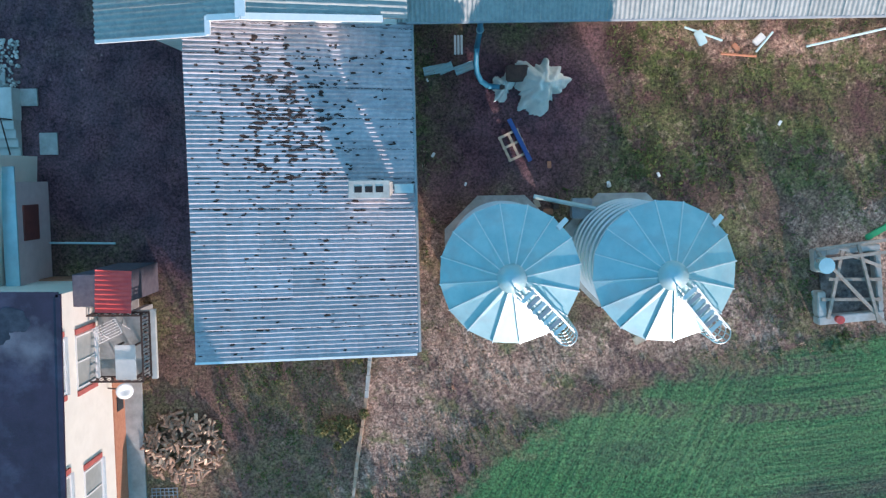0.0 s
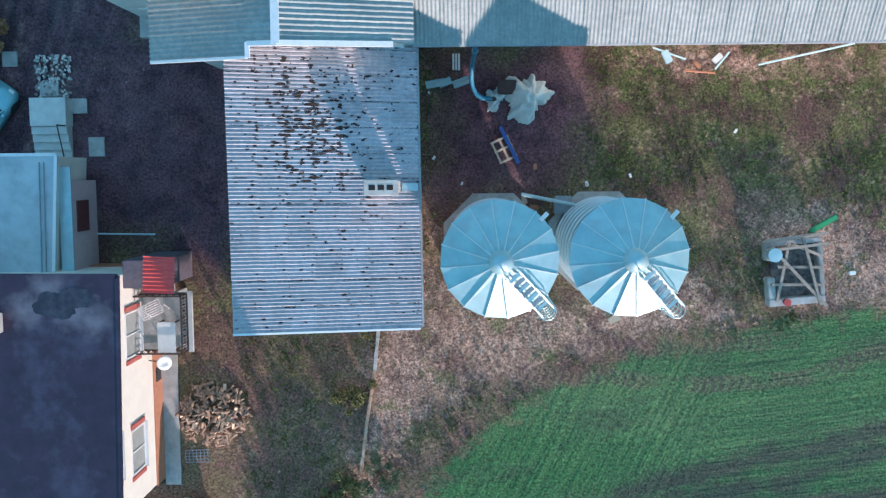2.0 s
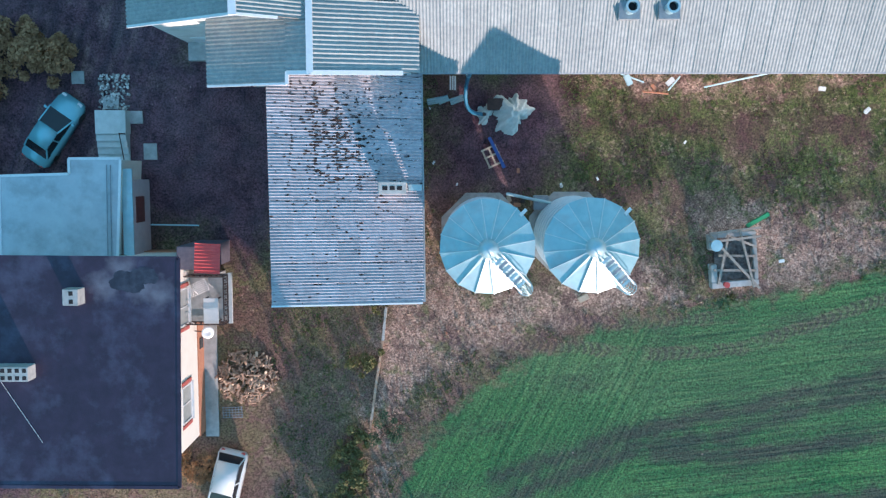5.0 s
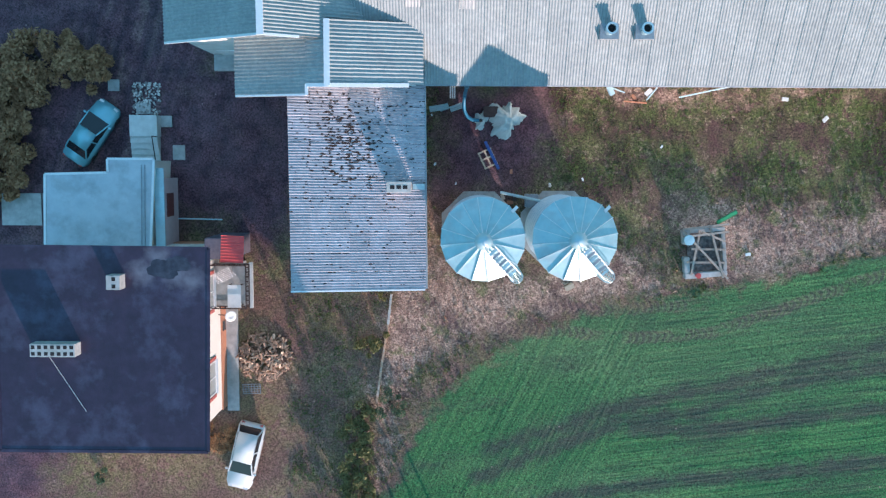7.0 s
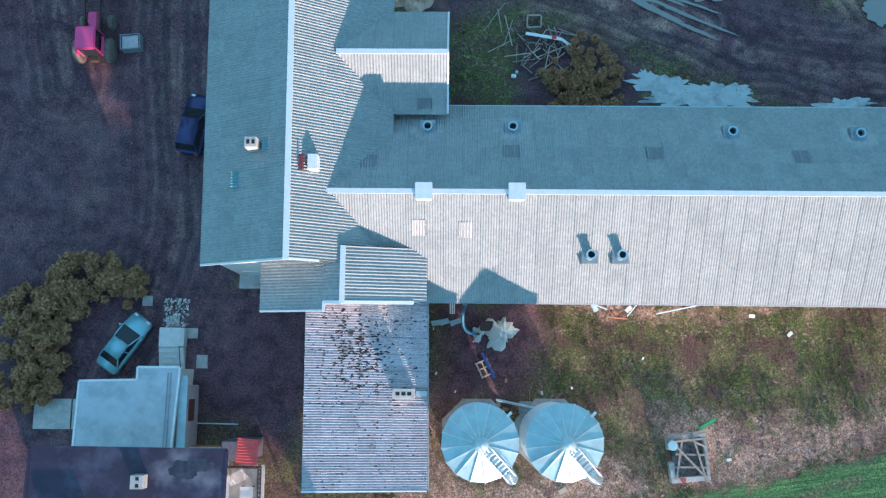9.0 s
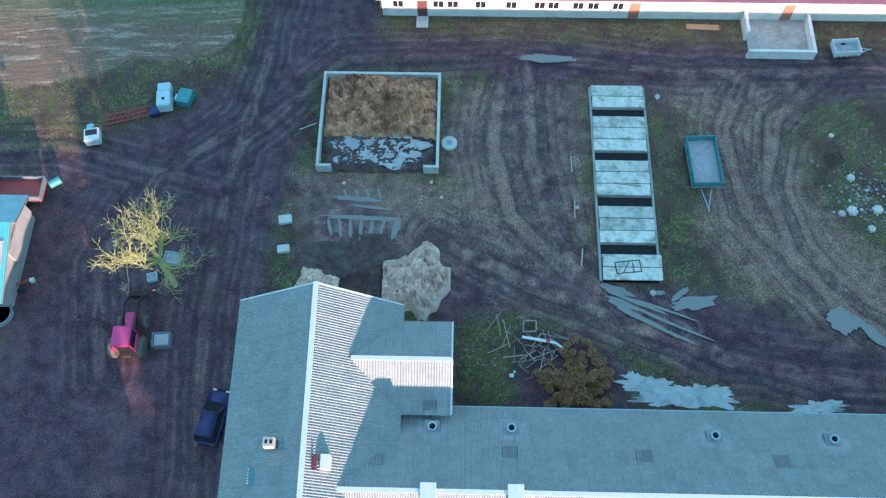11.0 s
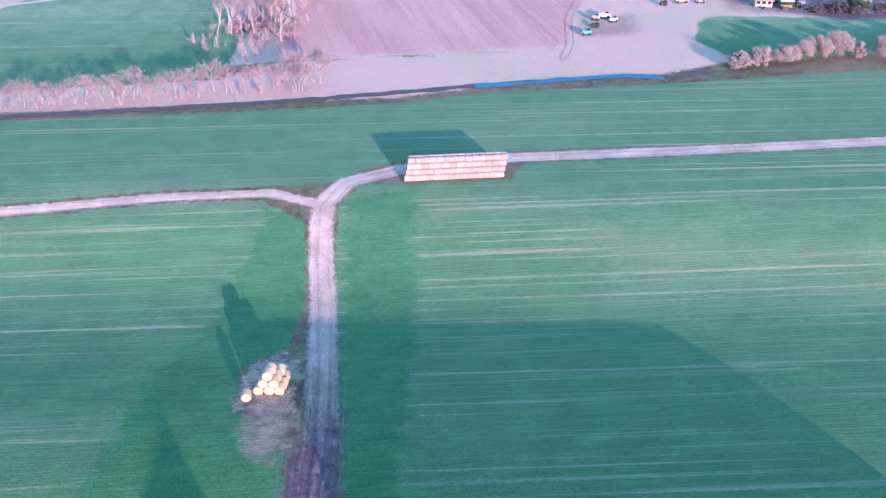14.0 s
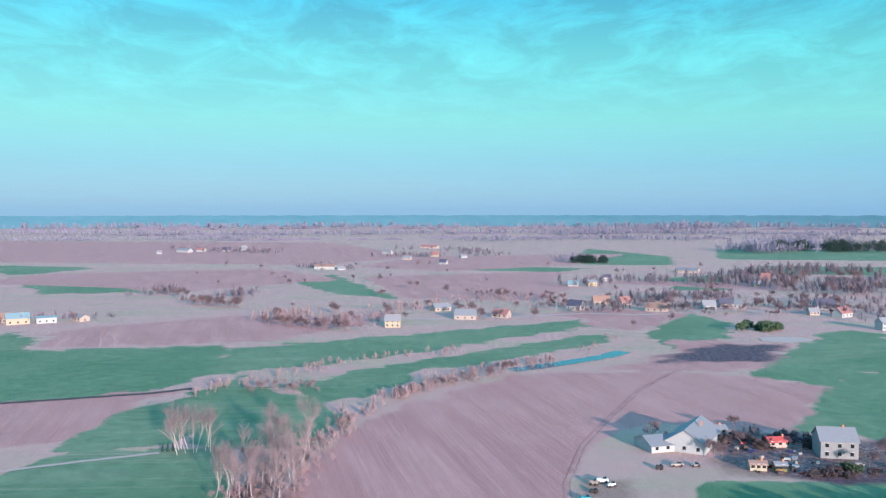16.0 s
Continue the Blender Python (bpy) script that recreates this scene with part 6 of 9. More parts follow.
# flat black plate painted in place of a shaded hole
part("vent_hole", boxed(-0.12, 0.12, -0.75, -0.5, 1.28, 1.32), SOOT_AND_HOLE, cabt)
tb = thing("teal_crate", "teal metal crate beside the discarded cab", "crate", pose(-23.1, 46.2, 0, 0, 0, -12))
part("shell", boxed(-0.6, 0.6, -0.75, 0.75, 0, 0.8, 0.04), TEALPAINT, tb)
part("bracket", boxed(-0.9, -0.62, -0.4, 0.2, 0, 0.5, 0.03), STEEL_WHITE, tb)
bb = thing("dark_bin", "dark blue plastic bin beside the cab", "bin", pose(-25.5, 44.8, 0, 0, 0, 15))
part("shell", boxed(-0.5, 0.3, -0.5, 0.5, 0, 0.6, 0.06), PAINT_NAVY, bb)
har = thing("harrow", "red steel harrow lying in the grass", "harrow", pose(-28.0, 44.3, 0.2, 0, 0, 17))
bm = shape()
for y in (-0.45, 0.0, 0.45):
    beam(bm, (-1.9, y, 0.1), (1.9, y, 0.1), 0.09, 0.09)
part("frame", bm, RUSTRED, har)
for i in range(9):
    x = -1.8 + i * 0.45
    part("brace", beam(shape(), (x, -0.45, 0.12), (x + 0.4, 0.45, 0.12), 0.05, 0.05), RUSTRED, har)
    for y in (-0.45, 0.45):
        part("tooth", bar(shape(), (x, y, 0.1), (x, y, -0.22), 0.03, 5), RUSTRED, har)
mt = thing("white_cart", "small white cart shell standing at the track edge", "cart", pose(-30.5, 42.05, 0, 0, 0, 12))
part("shell", boxed(-0.65, 0.65, -0.75, 0.55, 0.1, 0.95, 0.07), STEEL_WHITE, mt)
part("window", boxed(-0.5, 0.5, -0.2, 0.35, 0.93, 0.98), GLASS, mt)
part("head", boxed(-0.5, 0.1, 0.75, 1.25, 0, 0.6, 0.05), GALV, mt)

# ---- yard structures ----
pit = thing("manure_pit", "low concrete manure pit walls standing round a heap", "pit")
for x0, x1, y0, y1 in ((-10.9, -0.5, 48.6, 48.85), (-10.9, -10.65, 39.1, 48.6), (-0.75, -0.5, 39.1, 48.6), (-10.65, -9.6, 39.1, 39.35), (-1.8, -0.75, 39.1, 39.35)):
    part("wall", boxed(x0, x1, y0, y1, -0.2, 1.0, 0.02), CONCRETE_PALE, pit)
bund = material("brown manure", (0.19, 0.070, 0.042), (0.97, 0.52, 0.29), 1.5, 0.95, 0, 0.9, 5, (0.14, 0.058, 0.042), 0.42, 0.75, detail=9)
MUCK = material("dark wet muck", (0.060, 0.034, 0.034), (0.13, 0.082, 0.072), 2.3, 0.7, 0, 0.9, 5, (0.20, 0.17, 0.15), 0.8, 0.5)
STRAWHEAP = material("pale straw and earth", (0.50, 0.31, 0.24), (1.0, 0.80, 0.66), 1.7, 0.95, 0, 0.9, 7, (0.42, 0.25, 0.20), 0.6, 0.3, detail=9)


def mound(name, label, cx, cy, rx, ry, tall, mat, seed, lumps=0.35, n=64, category="heap", square=False, turn=0.0):
    """A heap with a lumpy surface that runs out on the ground."""
    verts, faces = [], []
    ca, sa = math.cos(radians(turn)), math.sin(radians(turn))
    for j in range(n + 1):
        for i in range(n + 1):
            u, v = 2 * i / n - 1, 2 * j / n - 1
            ang = math.atan2(v, u)
            rad = max(abs(u), abs(v)) if square else math.hypot(u, v)
            rad *= 1 + (0.1 if square else 0.62) * (noise.noise(Vector((math.cos(ang) * 1.5, math.sin(ang) * 1.5, seed))) + 0.3 * noise.noise(Vector((math.cos(ang) * 3.1, math.sin(ang) * 3.1, seed))))
            f = max(0.0, 1 - rad ** (4 if square else 1.7))
            x, y = u * rx, v * ry
            p = Vector((x, y, seed))
            z = f * tall * (0.75 + 0.5 * noise.noise(p * 0.45))
            d1, d2 = 0.12 + 0.9 * abs(noise.noise(p * 0.9)), 0.1 + 0.9 * abs(noise.noise(p * 2.3 + Vector((3, 1, 0))))
            z += min(1, f * 3) * lumps * (1.25 * (0.55 - d1) + 0.5 * (0.5 - d2) + 0.34 * noise.noise(p * 5.1) + 0.25)
            if f <= 0:
                z = -0.12
            verts.append((cx + x * ca - y * sa, cy + x * sa + y * ca, z - 0.05))
    for j in range(n):
        for i in range(n):
            k = j * (n + 1) + i
            if max(verts[q][2] for q in (k, k + 1, k + n + 1, k + n + 2)) > -0.1:
                faces.append((k, k + 1, k + n + 2, k + n + 1))
    me = bpy.data.meshes.new(name)
    me.from_pydata(verts, [], faces)
    me.materials.append(mat)
    ob = new(name, me)
    return tagged(ob, label, category)


mound("manure_mound", "lumpy brown manure heap filling the walled pit", -5.6, 45.5, 5.0, 3.2, 0.8, bund, 3.3, 0.95, 120, square=True)
mound("straw_mound", "pale heap of straw and earth behind the barn", -2.0, 29.0, 2.7, 3.3, 1.7, STRAWHEAP, 8.1, 1.15, 120)
mound("earth_mound", "low pale earth heap behind the barn", -10.2, 28.6, 2.0, 1.3, 0.8, STRAWHEAP, 12.7, 0.7, 84)
mound("dark_muck", "flat dark muck spread behind the barn", -7.2, 30.9, 4.4, 2.3, 0.25, MUCK, 21.0, 0.3, 72)

WATER = bpy.data.materials.new("standing water")
WATER.use_nodes = True
wp = WATER.node_tree.nodes["Principled BSDF"]
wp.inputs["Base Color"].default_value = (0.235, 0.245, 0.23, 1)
wp.inputs["Roughness"].default_value = 0.28
SCUM = material("pale slurry scum", (0.34, 0.36, 0.37), (0.52, 0.54, 0.53), 1.6, 0.4, 0, 0.2, 5, (0.22, 0.22, 0.25), 0.8, 0.5)


def blob(name, label, cx, cy, rx, ry, turn, mat, seed, z=0.05, rough=0.5, n=72, category="puddle", kind="structure"):
    """A thin flat patch with a ragged outline."""
    bm = shape()
    vs = []
    ca, sa = math.cos(radians(turn)), math.sin(radians(turn))
    for i in range(n):
        a = 2 * math.pi * i / n
        k = 1 + rough * noise.noise(Vector((math.cos(a) * 2.2, math.sin(a) * 2.2, seed))) + rough * 0.6 * noise.noise(Vector((math.cos(a) * 5, math.sin(a) * 5, seed + 7)))
        x, y = rx * k * math.cos(a), ry * k * math.sin(a)
        vs.append(bm.verts.new((cx + x * ca - y * sa, cy + x * sa + y * ca, z)))
    mid = bm.verts.new((cx, cy, z))
    for i in range(n):
        bm.faces.new((mid, vs[i], vs[(i + 1) % n]))
    ob = part(name, bm, mat)
    return tagged(ob, label, category, "", kind)


PUD = "shallow muddy puddle on the farm track"
for i, (x, y, rx, ry, tn) in enumerate([(-6.7, 34.75, 3.2, 0.20, -2), (-7.1, 36.5, 2.2, 0.20, -4), (-3.9, 33.9, 0.30, 1.0, -12)] + [(-9.4 + k * 0.86, 33.85 - 0.05 * k, 0.15, 0.85 + 0.06 * k, 14 - 5 * k) for k in range(6)] + [(-8.3 + k * 0.95, 37.0, 0.12, 0.5, 18) for k in range(4)] + [(-6.0, 35.7, 1.9, 0.12, -6)] + [
                                        (13.9, 28.6, 1.5, 0.30, -20), (14.2, 27.5, 1.3, 0.34, -24), (15.4, 27.6, 2.6, 0.16, -22), (16.6, 26.5, 3.0, 0.13, -25), (17.6, 27.0, 2.4, 0.12, -20), (15.6, 26.3, 2.2, 0.22, -28), (19.0, 25.4, 2.6, 0.10, -22), (18.2, 24.9, 2.0, 0.13, -24), (20.0, 27.6, 1.9, 0.55, 10), (18.9, 28.3, 0.9, 0.25, 38), (17.2, 28.4, 0.6, 0.2, 5),
                                        (31.4, 26.4, 1.2, 1.0, -40), (33.6, 25.3, 1.6, 0.4, -50), (8.9, 51.2, 2.6, 0.42, -2)]):
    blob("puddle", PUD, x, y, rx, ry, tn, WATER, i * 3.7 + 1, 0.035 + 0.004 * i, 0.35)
mound("pit_muck", "flat dark muck at the foot of the heap", -5.6, 41.2, 5.0, 2.1, 0.12, MUCK, 31.0, 0.42, 110, square=True)
blob("slurry", "pale liquid slurry at the foot of the manure heap", -5.6, 41.3, 4.1, 1.75, 0, SCUM, 2.0, 0.325, 0.45, category="slurry")
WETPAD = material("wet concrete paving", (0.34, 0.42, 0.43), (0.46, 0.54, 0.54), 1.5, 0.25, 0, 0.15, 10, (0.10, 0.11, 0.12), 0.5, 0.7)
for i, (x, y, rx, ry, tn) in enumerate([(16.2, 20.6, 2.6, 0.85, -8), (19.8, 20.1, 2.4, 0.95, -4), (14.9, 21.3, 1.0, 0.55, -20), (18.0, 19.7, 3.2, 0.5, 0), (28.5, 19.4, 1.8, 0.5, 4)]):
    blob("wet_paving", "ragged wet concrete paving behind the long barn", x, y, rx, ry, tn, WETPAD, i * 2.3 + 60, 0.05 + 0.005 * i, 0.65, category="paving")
man = thing("manhole", "round pale concrete manhole cover beside the pit", "manhole", pose(0.35, 42.05, 0))
part("ring", ring(shape(), [(0.68, -0.1), (0.68, 0.22), (0.62, 0.26), (0.0, 0.26)], 32), CONCRETE_PALE, man)
part("cover", boxed(-0.22, 0.22, -0.22, 0.22, 0.25, 0.30, 0.01), GALV_DARK, man)

bunker = thing("slab_bunker", "sunken concrete bunker covered with pale slabs", "bunker")
for x0, x1 in ((12.62, 12.8), (17.35, 17.52)):
    part("side_wall", boxed(x0, x1, 29.3, 48.0, -0.1, 0.34), CONCRETE, bunker)
part("end_wall", boxed(12.8, 17.35, 29.3, 29.55, -0.1, 0.34), CONCRETE, bunker)
part("end_wall", boxed(12.8, 17.35, 47.75, 48.0, -0.1, 0.34), CONCRETE, bunker)
# near-black floor stands in for the shade between the slabs
part("floor", boxed(12.8, 17.35, 29.5, 47.8, -0.1, 0.06), SOOT_AND_HOLE, bunker, "bunker floor blackened to read as shade")
SLAB = material("pale slab concrete", (0.50, 0.53, 0.46), (0.74, 0.76, 0.68), 2.5, 0.8, 0, 0.3, 20, (0.15, 0.19, 0.13), 1.1, 0.75, 0.16)
for y0, y1, n in ((45.75, 48.1, 2), (41.35, 44.85, 3), (37.0, 40.4, 3), (32.6, 36.0, 3), (29.3, 31.6, 2)):
    part("cross_beam", boxed(12.8, 17.35, y0, y0 + 0.25, 0.0, 0.34), CONCRETE, bunker)
    part("cross_beam", boxed(12.8, 17.35, y1 - 0.25, y1, 0.0, 0.34), CONCRETE, bunker)
    d = (y1 - y0) / n
    for k in range(n):
        o = random.uniform(-0.06, 0.06)
        part("slab", boxed(12.8 + o + (0.05 if y0 < 30 else 0), 17.3 + o + (0.3 if y0 < 30 else 0), y0 + k * d + 0.035, y0 + (k + 1) * d - 0.035, 0.34, 0.50 + random.uniform(0, 0.02), 0.02), SLAB, bunker)
fr = thing("scrap_grille", "rusty steel grille lying on the bunker slab", "grille", pose(14.9, 30.45, 0.53, 0, 0, 7))
bm = shape()
for p, q in (((-1, -0.5), (1, -0.5)), ((1, -0.5), (1, 0.5)), ((1, 0.5), (-1, 0.5)), ((-1, 0.5), (-1, -0.5)), ((-0.5, -0.5), (0.2, 0.5)), ((0.4, -0.5), (0.4, 0.3))):
    beam(bm, (*p, 0), (*q, 0), 0.07, 0.05)
part("bars", bm, IRON, fr)
pk = thing("loose_plank", "grey plank lying across the bunker slabs", "plank", pose(15.3, 38.0, 0.55, 0, 0, -8))
part("board", boxed(-1.2, 1.2, -0.06, 0.06, 0, 0.05), WOOD, pk)
for x, y, a in ((11.3, 31.4, 84), (10.9, 35.8, 88), (10.8, 40.2, 92), (-12.0, 43.6, 25)):
    pk = thing("loose_pole", "pale timber pole lying in the grass", "pole", pose(x, y, 0.05, 0, 0, a))
    part("pole", bar(shape(), (-0.8, 0, 0.05), (0.8, 0, 0.05), 0.06), WOODPALE, pk)

# pen in front of the red-roofed barn
pen = thing("cattle_pen", "whitewashed walled pen in front of the red-roofed barn", "pen")
part("front_wall", boxed(27.1, 33.2, 51.6, 51.9, -0.1, 1.0, 0.03), WHITEWASH, pen)
part("side_wall", boxed(27.1, 27.4, 53.6, 55.95, -0.1, 1.3, 0.03), WHITEWASH, pen)
part("side_wall", boxed(32.9, 33.2, 51.9, 55.95, -0.1, 1.0, 0.03), WHITEWASH, pen)
part("yard_floor", boxed(27.4, 32.9, 51.9, 55.95, -0.1, 0.08), CONCRETE, pen)
pl = thing("plank_stack", "orange planks stacked by the whitewashed wall", "planks", pose(23.5, 55.0, 0, 0, 0, -2))
OCHRE = material("orange sawn timber", (0.52, 0.26, 0.14), (0.62, 0.34, 0.20), 5, 0.8)
for i in range(4):
    part("plank", boxed(-1.5, 1.5, -0.3 + i * 0.15, -0.16 + i * 0.15, 0, 0.16), OCHRE, pl)

# turquoise shed at the yard's edge
shed = thing("turquoise_shed", "shed with turquoise sheet roof at the yard edge", "shed")
gable_walls(shed, -56, -34.0, 26.3, 34.2, 2.6, 3.9, "x", GREYWALL)
roof_slope(shed, (-56, 31.8, 4.1), (-33.6, 31.8, 4.1), (-56, 25.6, 2.6), TEALROOF, "turquoise sheet slope", row=2.2, col=2.0)
roof_slope(shed, (-56, 31.8, 4.1), (-33.3, 31.8, 4.1), (-56, 34.7, 3.1), GALV, "pale sheet slope", row=1.6, col=1.1)
part("end_board", boxed(-33.95, -33.8, 29.6, 34.2, 1.2, 3.0), GREYWALL, shed, "grey boarded shed end")
hoop = thing("steel_hoop", "large thin steel hoop leaning by the shed", "hoop", pose(-34.9, 25.6, 0.05))
part("rim", ring(shape(), [(1.0, 0), (1.05, 0), (1.05, 0.5), (1.0, 0.5), (1.0, 0.0)], 36), GALV, hoop)
imp = thing("red_implement", "red farm implement beside the shed", "implement", pose(-33.9, 28.0, 0, 0, 0, 20))
bm = shape()
beam(bm, (-1, 0, 0.5), (1.1, 0.2, 0.4), 0.14, 0.14)
beam(bm, (-0.6, -0.6, 0.4), (-0.4, 0.7, 0.4), 0.1, 0.1)
part("frame", bm, RUSTRED, imp)
wheel(imp, 0.2, -0.5, 0.32, 0.18, STEEL_WHITE)
part("foot", boxed(0.95, 1.3, 0.0, 0.3, 0, 0.5, 0.03), STEEL_WHITE, imp)
for nm, lb, x, y, sx, sy, h, mt_, a in (("dark_crate", "dark crate with white lamp beside the track", -21.6, 23.6, 0.7, 0.55, 0.8, GALV_DARK, 5), ("open_crate", "pale open crate under the bare tree", -21.9, 30.7, 0.7, 0.5, 0.4, PALEBLUE, -8),
                                        ("blue_box", "small pale blue box under the bare tree", -23.3, 29.0, 0.4, 0.35, 0.4, PALEBLUE, 15)):
    c = thing(nm, lb, "crate", pose(x, y, 0, 0, 0, a))
    part("side", boxed(-sx, sx, -sy, -sy + 0.06, 0, h, 0.01), mt_, c)
    part("side", boxed(-sx, sx, sy - 0.06, sy, 0, h, 0.01), mt_, c)
    part("side", boxed(-sx, -sx + 0.06, -sy + 0.06, sy - 0.06, 0, h, 0.01), mt_, c)
    part("side", boxed(sx - 0.06, sx, -sy + 0.06, sy - 0.06, 0, h, 0.01), mt_, c)
    part("lid", boxed(-sx * 0.8, sx * 0.8, -sy * 0.8, sy * 0.8, h - 0.14, h - 0.1), DARKBED, c)
for x, y, s in ((-13.1, 34.4, 0.55), (-13.0, 31.7, 0.5)):
    c = thing("concrete_block", "pale broken concrete block in the grass", "block", pose(x, y, 0, 0, 0, 8))
    part("body", boxed(-s, s, -s * 0.7, s * 0.7, -0.1, 0.35, 0.05), CONCRETE_PALE, c)

# ---- plants ----
BARK_YELLOW = material("lichen-yellow bark", (0.34, 0.33, 0.12), (0.54, 0.54, 0.24), 6, 0.9, 0, 0.4, 12)
BARK_DARK = material("brown twigs", (0.10, 0.075, 0.055), (0.20, 0.15, 0.11), 6, 0.95)
BARK_WHITE = material("white birch bark", (0.50, 0.42, 0.40), (0.66, 0.58, 0.56), 4, 0.8, 0, 0.2, 10, (0.12, 0.10, 0.10), 1.5, 0.4)
TWIG_PINK = material("pinkish bare twigs", (0.25, 0.178, 0.182), (0.36, 0.265, 0.265), 4, 0.95)
TWIG_PALE = material("pale birch limbs", (0.34, 0.25, 0.24), (0.50, 0.39, 0.37), 4, 0.9)
TWIG_DUSK = material("dusky violet twigs", (0.11, 0.092, 0.115), (0.18, 0.15, 0.18), 4, 0.95)
TWIG_GREY = material("grey bare twigs", (0.15, 0.105, 0.115), (0.23, 0.165, 0.175), 4, 0.95)
SCRUBDARK = material("dark tangled scrub", (0.055, 0.040, 0.045), (0.13, 0.095, 0.095), 3, 0.95, 0, 0)
LEAF_BROWN = material("withered brown leaves", (0.23, 0.115, 0.055), (0.50, 0.29, 0.14), 5, 0.9, 0, 0)
LEAF_OLIVE = material("olive evergreen leaves", (0.10, 0.10, 0.035), (0.22, 0.20, 0.07), 5, 0.85, 0, 0)
LEAF_GREEN = material("dull green leaves", (0.05, 0.09, 0.045), (0.11, 0.16, 0.08), 5, 0.85, 0, 0)


def limbs(base, tall, spread, levels, rnd, r0, lean=(0, 0), splits=(3, 5), stem=0.42):
    """Branching limbs of a bare tree as chains of points and radii."""
    out = []

    def grow(p, d, length, r, level):
        n = 3 if level else 4
        chain = ([p], [r])
        out.append((level, chain))
        for i in range(n):
            d = (d + Vector((rnd.gauss(0, 0.13), rnd.gauss(0, 0.13), rnd.gauss(0.05, 0.08)))).normalized()
            p = p + d * (length / n)
            r = r * 0.86
            chain[0].append(p)
            chain[1].append(r)
            if level < levels and (i > 0 or level):
                for _ in range(rnd.randint(*splits) if i == n - 1 else rnd.randint(0, 2)):
                    side = Vector((rnd.gauss(0, 1), rnd.gauss(0, 1), rnd.gauss(0.15, 0.5)))
                    nd = (d * (1.0 - spread) + side.normalized() * spread).normalized()
                    grow(p, nd, length * rnd.uniform(0.5, 0.78), r * 0.62, level + 1)
    grow(Vector(base), Vector((lean[0], lean[1], 1)).normalized(), tall * stem, r0, 0)
    return out


def chains(name, lines, mat, parent, sides, kind=""):
    """Each chain of points becomes one unbroken tapered tube."""
    verts, faces = [], []
    for pts, rad in lines:
        start = len(verts)
        for i, (p, r) in enumerate(zip(pts, rad)):
            d = (pts[min(i + 1, len(pts) - 1)] - pts[max(i - 1, 0)]).normalized()
            u = d.cross(Vector((0.3, 0.9, 0.2))).normalized()
            v = d.cross(u)
            for k in range(sides):
                a = 2 * math.pi * k / sides
                verts.append(p + u * (r * math.cos(a)) + v * (r * math.sin(a)))
        for i in range(len(pts) - 1):
            for k in range(sides):
                j = (k + 1) % sides
                q = start + i * sides
                faces.append((q + k, q + j, q + sides + j, q + sides + k))
    me = bpy.data.meshes.new(name)
    me.from_pydata(verts, [], faces)
    me.materials.append(mat)
    me.shade_smooth()
    ob = new(name, me)
    ob.parent = parent
    if kind:
        ob["kind"] = kind
    return ob


def bare_tree(name, label, x, y, tall, spread, bark, seed, levels=3, r0=0.2, lean=(0, 0), splits=(3, 4), twig=None, stem=0.42, rmin=0.0, limb=None):
    t = thing(name, label, "tree", pose(x, y, 0))
    made = limbs((0, 0, -0.1), tall, spread, levels, random.Random(seed), r0, lean, splits, stem)
    made = [(lv, (pts, [max(r, rmin) for r in rad])) for lv, (pts, rad) in made]
    chains("trunk", [c for lv, c in made if lv == 0], bark, t, 8)
    chains("limb", [c for lv, c in made if lv in (1, 2)], limb or bark, t, 5, "stuff")
    rest = [c for lv, c in made if lv > 2]
    if rest:
        chains("crown", rest, twig or bark, t, 3, "stuff")
    return t




def old_tree(x, y, seed):
    """A low leaning trunk with limbs on all sides and a dense round crown of twigs."""
    rnd = random.Random(seed)
    t = thing("bare_tree", "leafless spreading tree with lichen-yellow branches", "tree", pose(x, y, 0))
    top = Vector((-0.9, 1.2, 2.2))
    pts = [Vector((0, 0, -0.1)), Vector((-0.2, 0.35, 0.8)), Vector((-0.55, 0.75, 1.5)), top]
    chains("trunk", [(pts, [0.27, 0.24, 0.21, 0.19])], BARK_YELLOW, t, 8)
    made = []
    for i in range(8):
        a, e = 6.283 * i / 8 + rnd.uniform(-0.25, 0.25), radians(rnd.uniform(18, 60))
        k = math.cos(e) / math.sin(e)
        made += limbs(top, rnd.uniform(2.2, 2.7), 0.52, 3, rnd, 0.15, (k * math.cos(a) - 0.12, k * math.sin(a) + 0.12), (2, 3), 1.0)
    for lv in (0, 1):
        chains("limb", [c for q, c in made if q == lv], BARK_YELLOW, t, 5, "stuff")
    chains("crown", [(p, [max(0.018, r) for r in rad]) for q, (p, rad) in made if q > 1], BARK_YELLOW, t, 3, "stuff")
    return t


old_tree(-21.4, 28.4, 17)


def leaves(name, centres, per, size, mat, seed, flat=0.7):
    """Clumps of small leaf faces round the given centres (x, y, z, radius)."""
    rnd = random.Random(seed)
    verts, faces = [], []
    for cx, cy, cz, r in centres:
        for _ in range(per):
            d = Vector((rnd.gauss(0, 1), rnd.gauss(0, 1), rnd.gauss(0, flat)))
            d = d.normalized() * r * rnd.random() ** 0.4
            c = Vector((cx, cy, max(0.03, cz + d.z))) + Vector((d.x, d.y, 0))
            u = Vector((rnd.gauss(0, 1), rnd.gauss(0, 1), rnd.gauss(0, 0.6))).normalized()
            v = u.cross(Vector((rnd.gauss(0, 1), rnd.gauss(0, 1), rnd.gauss(0, 1)))).normalized()
            s = size * rnd.uniform(0.6, 1.4)
            k = len(verts)
            verts += [c - u * s, c + v * s * 0.45, c + u * s, c - v * s * 0.45]
            faces.append((k, k + 1, k + 2, k + 3))
    me = bpy.data.meshes.new(name)
    me.from_pydata(verts, [], faces)
    me.materials.append(mat)
    return me


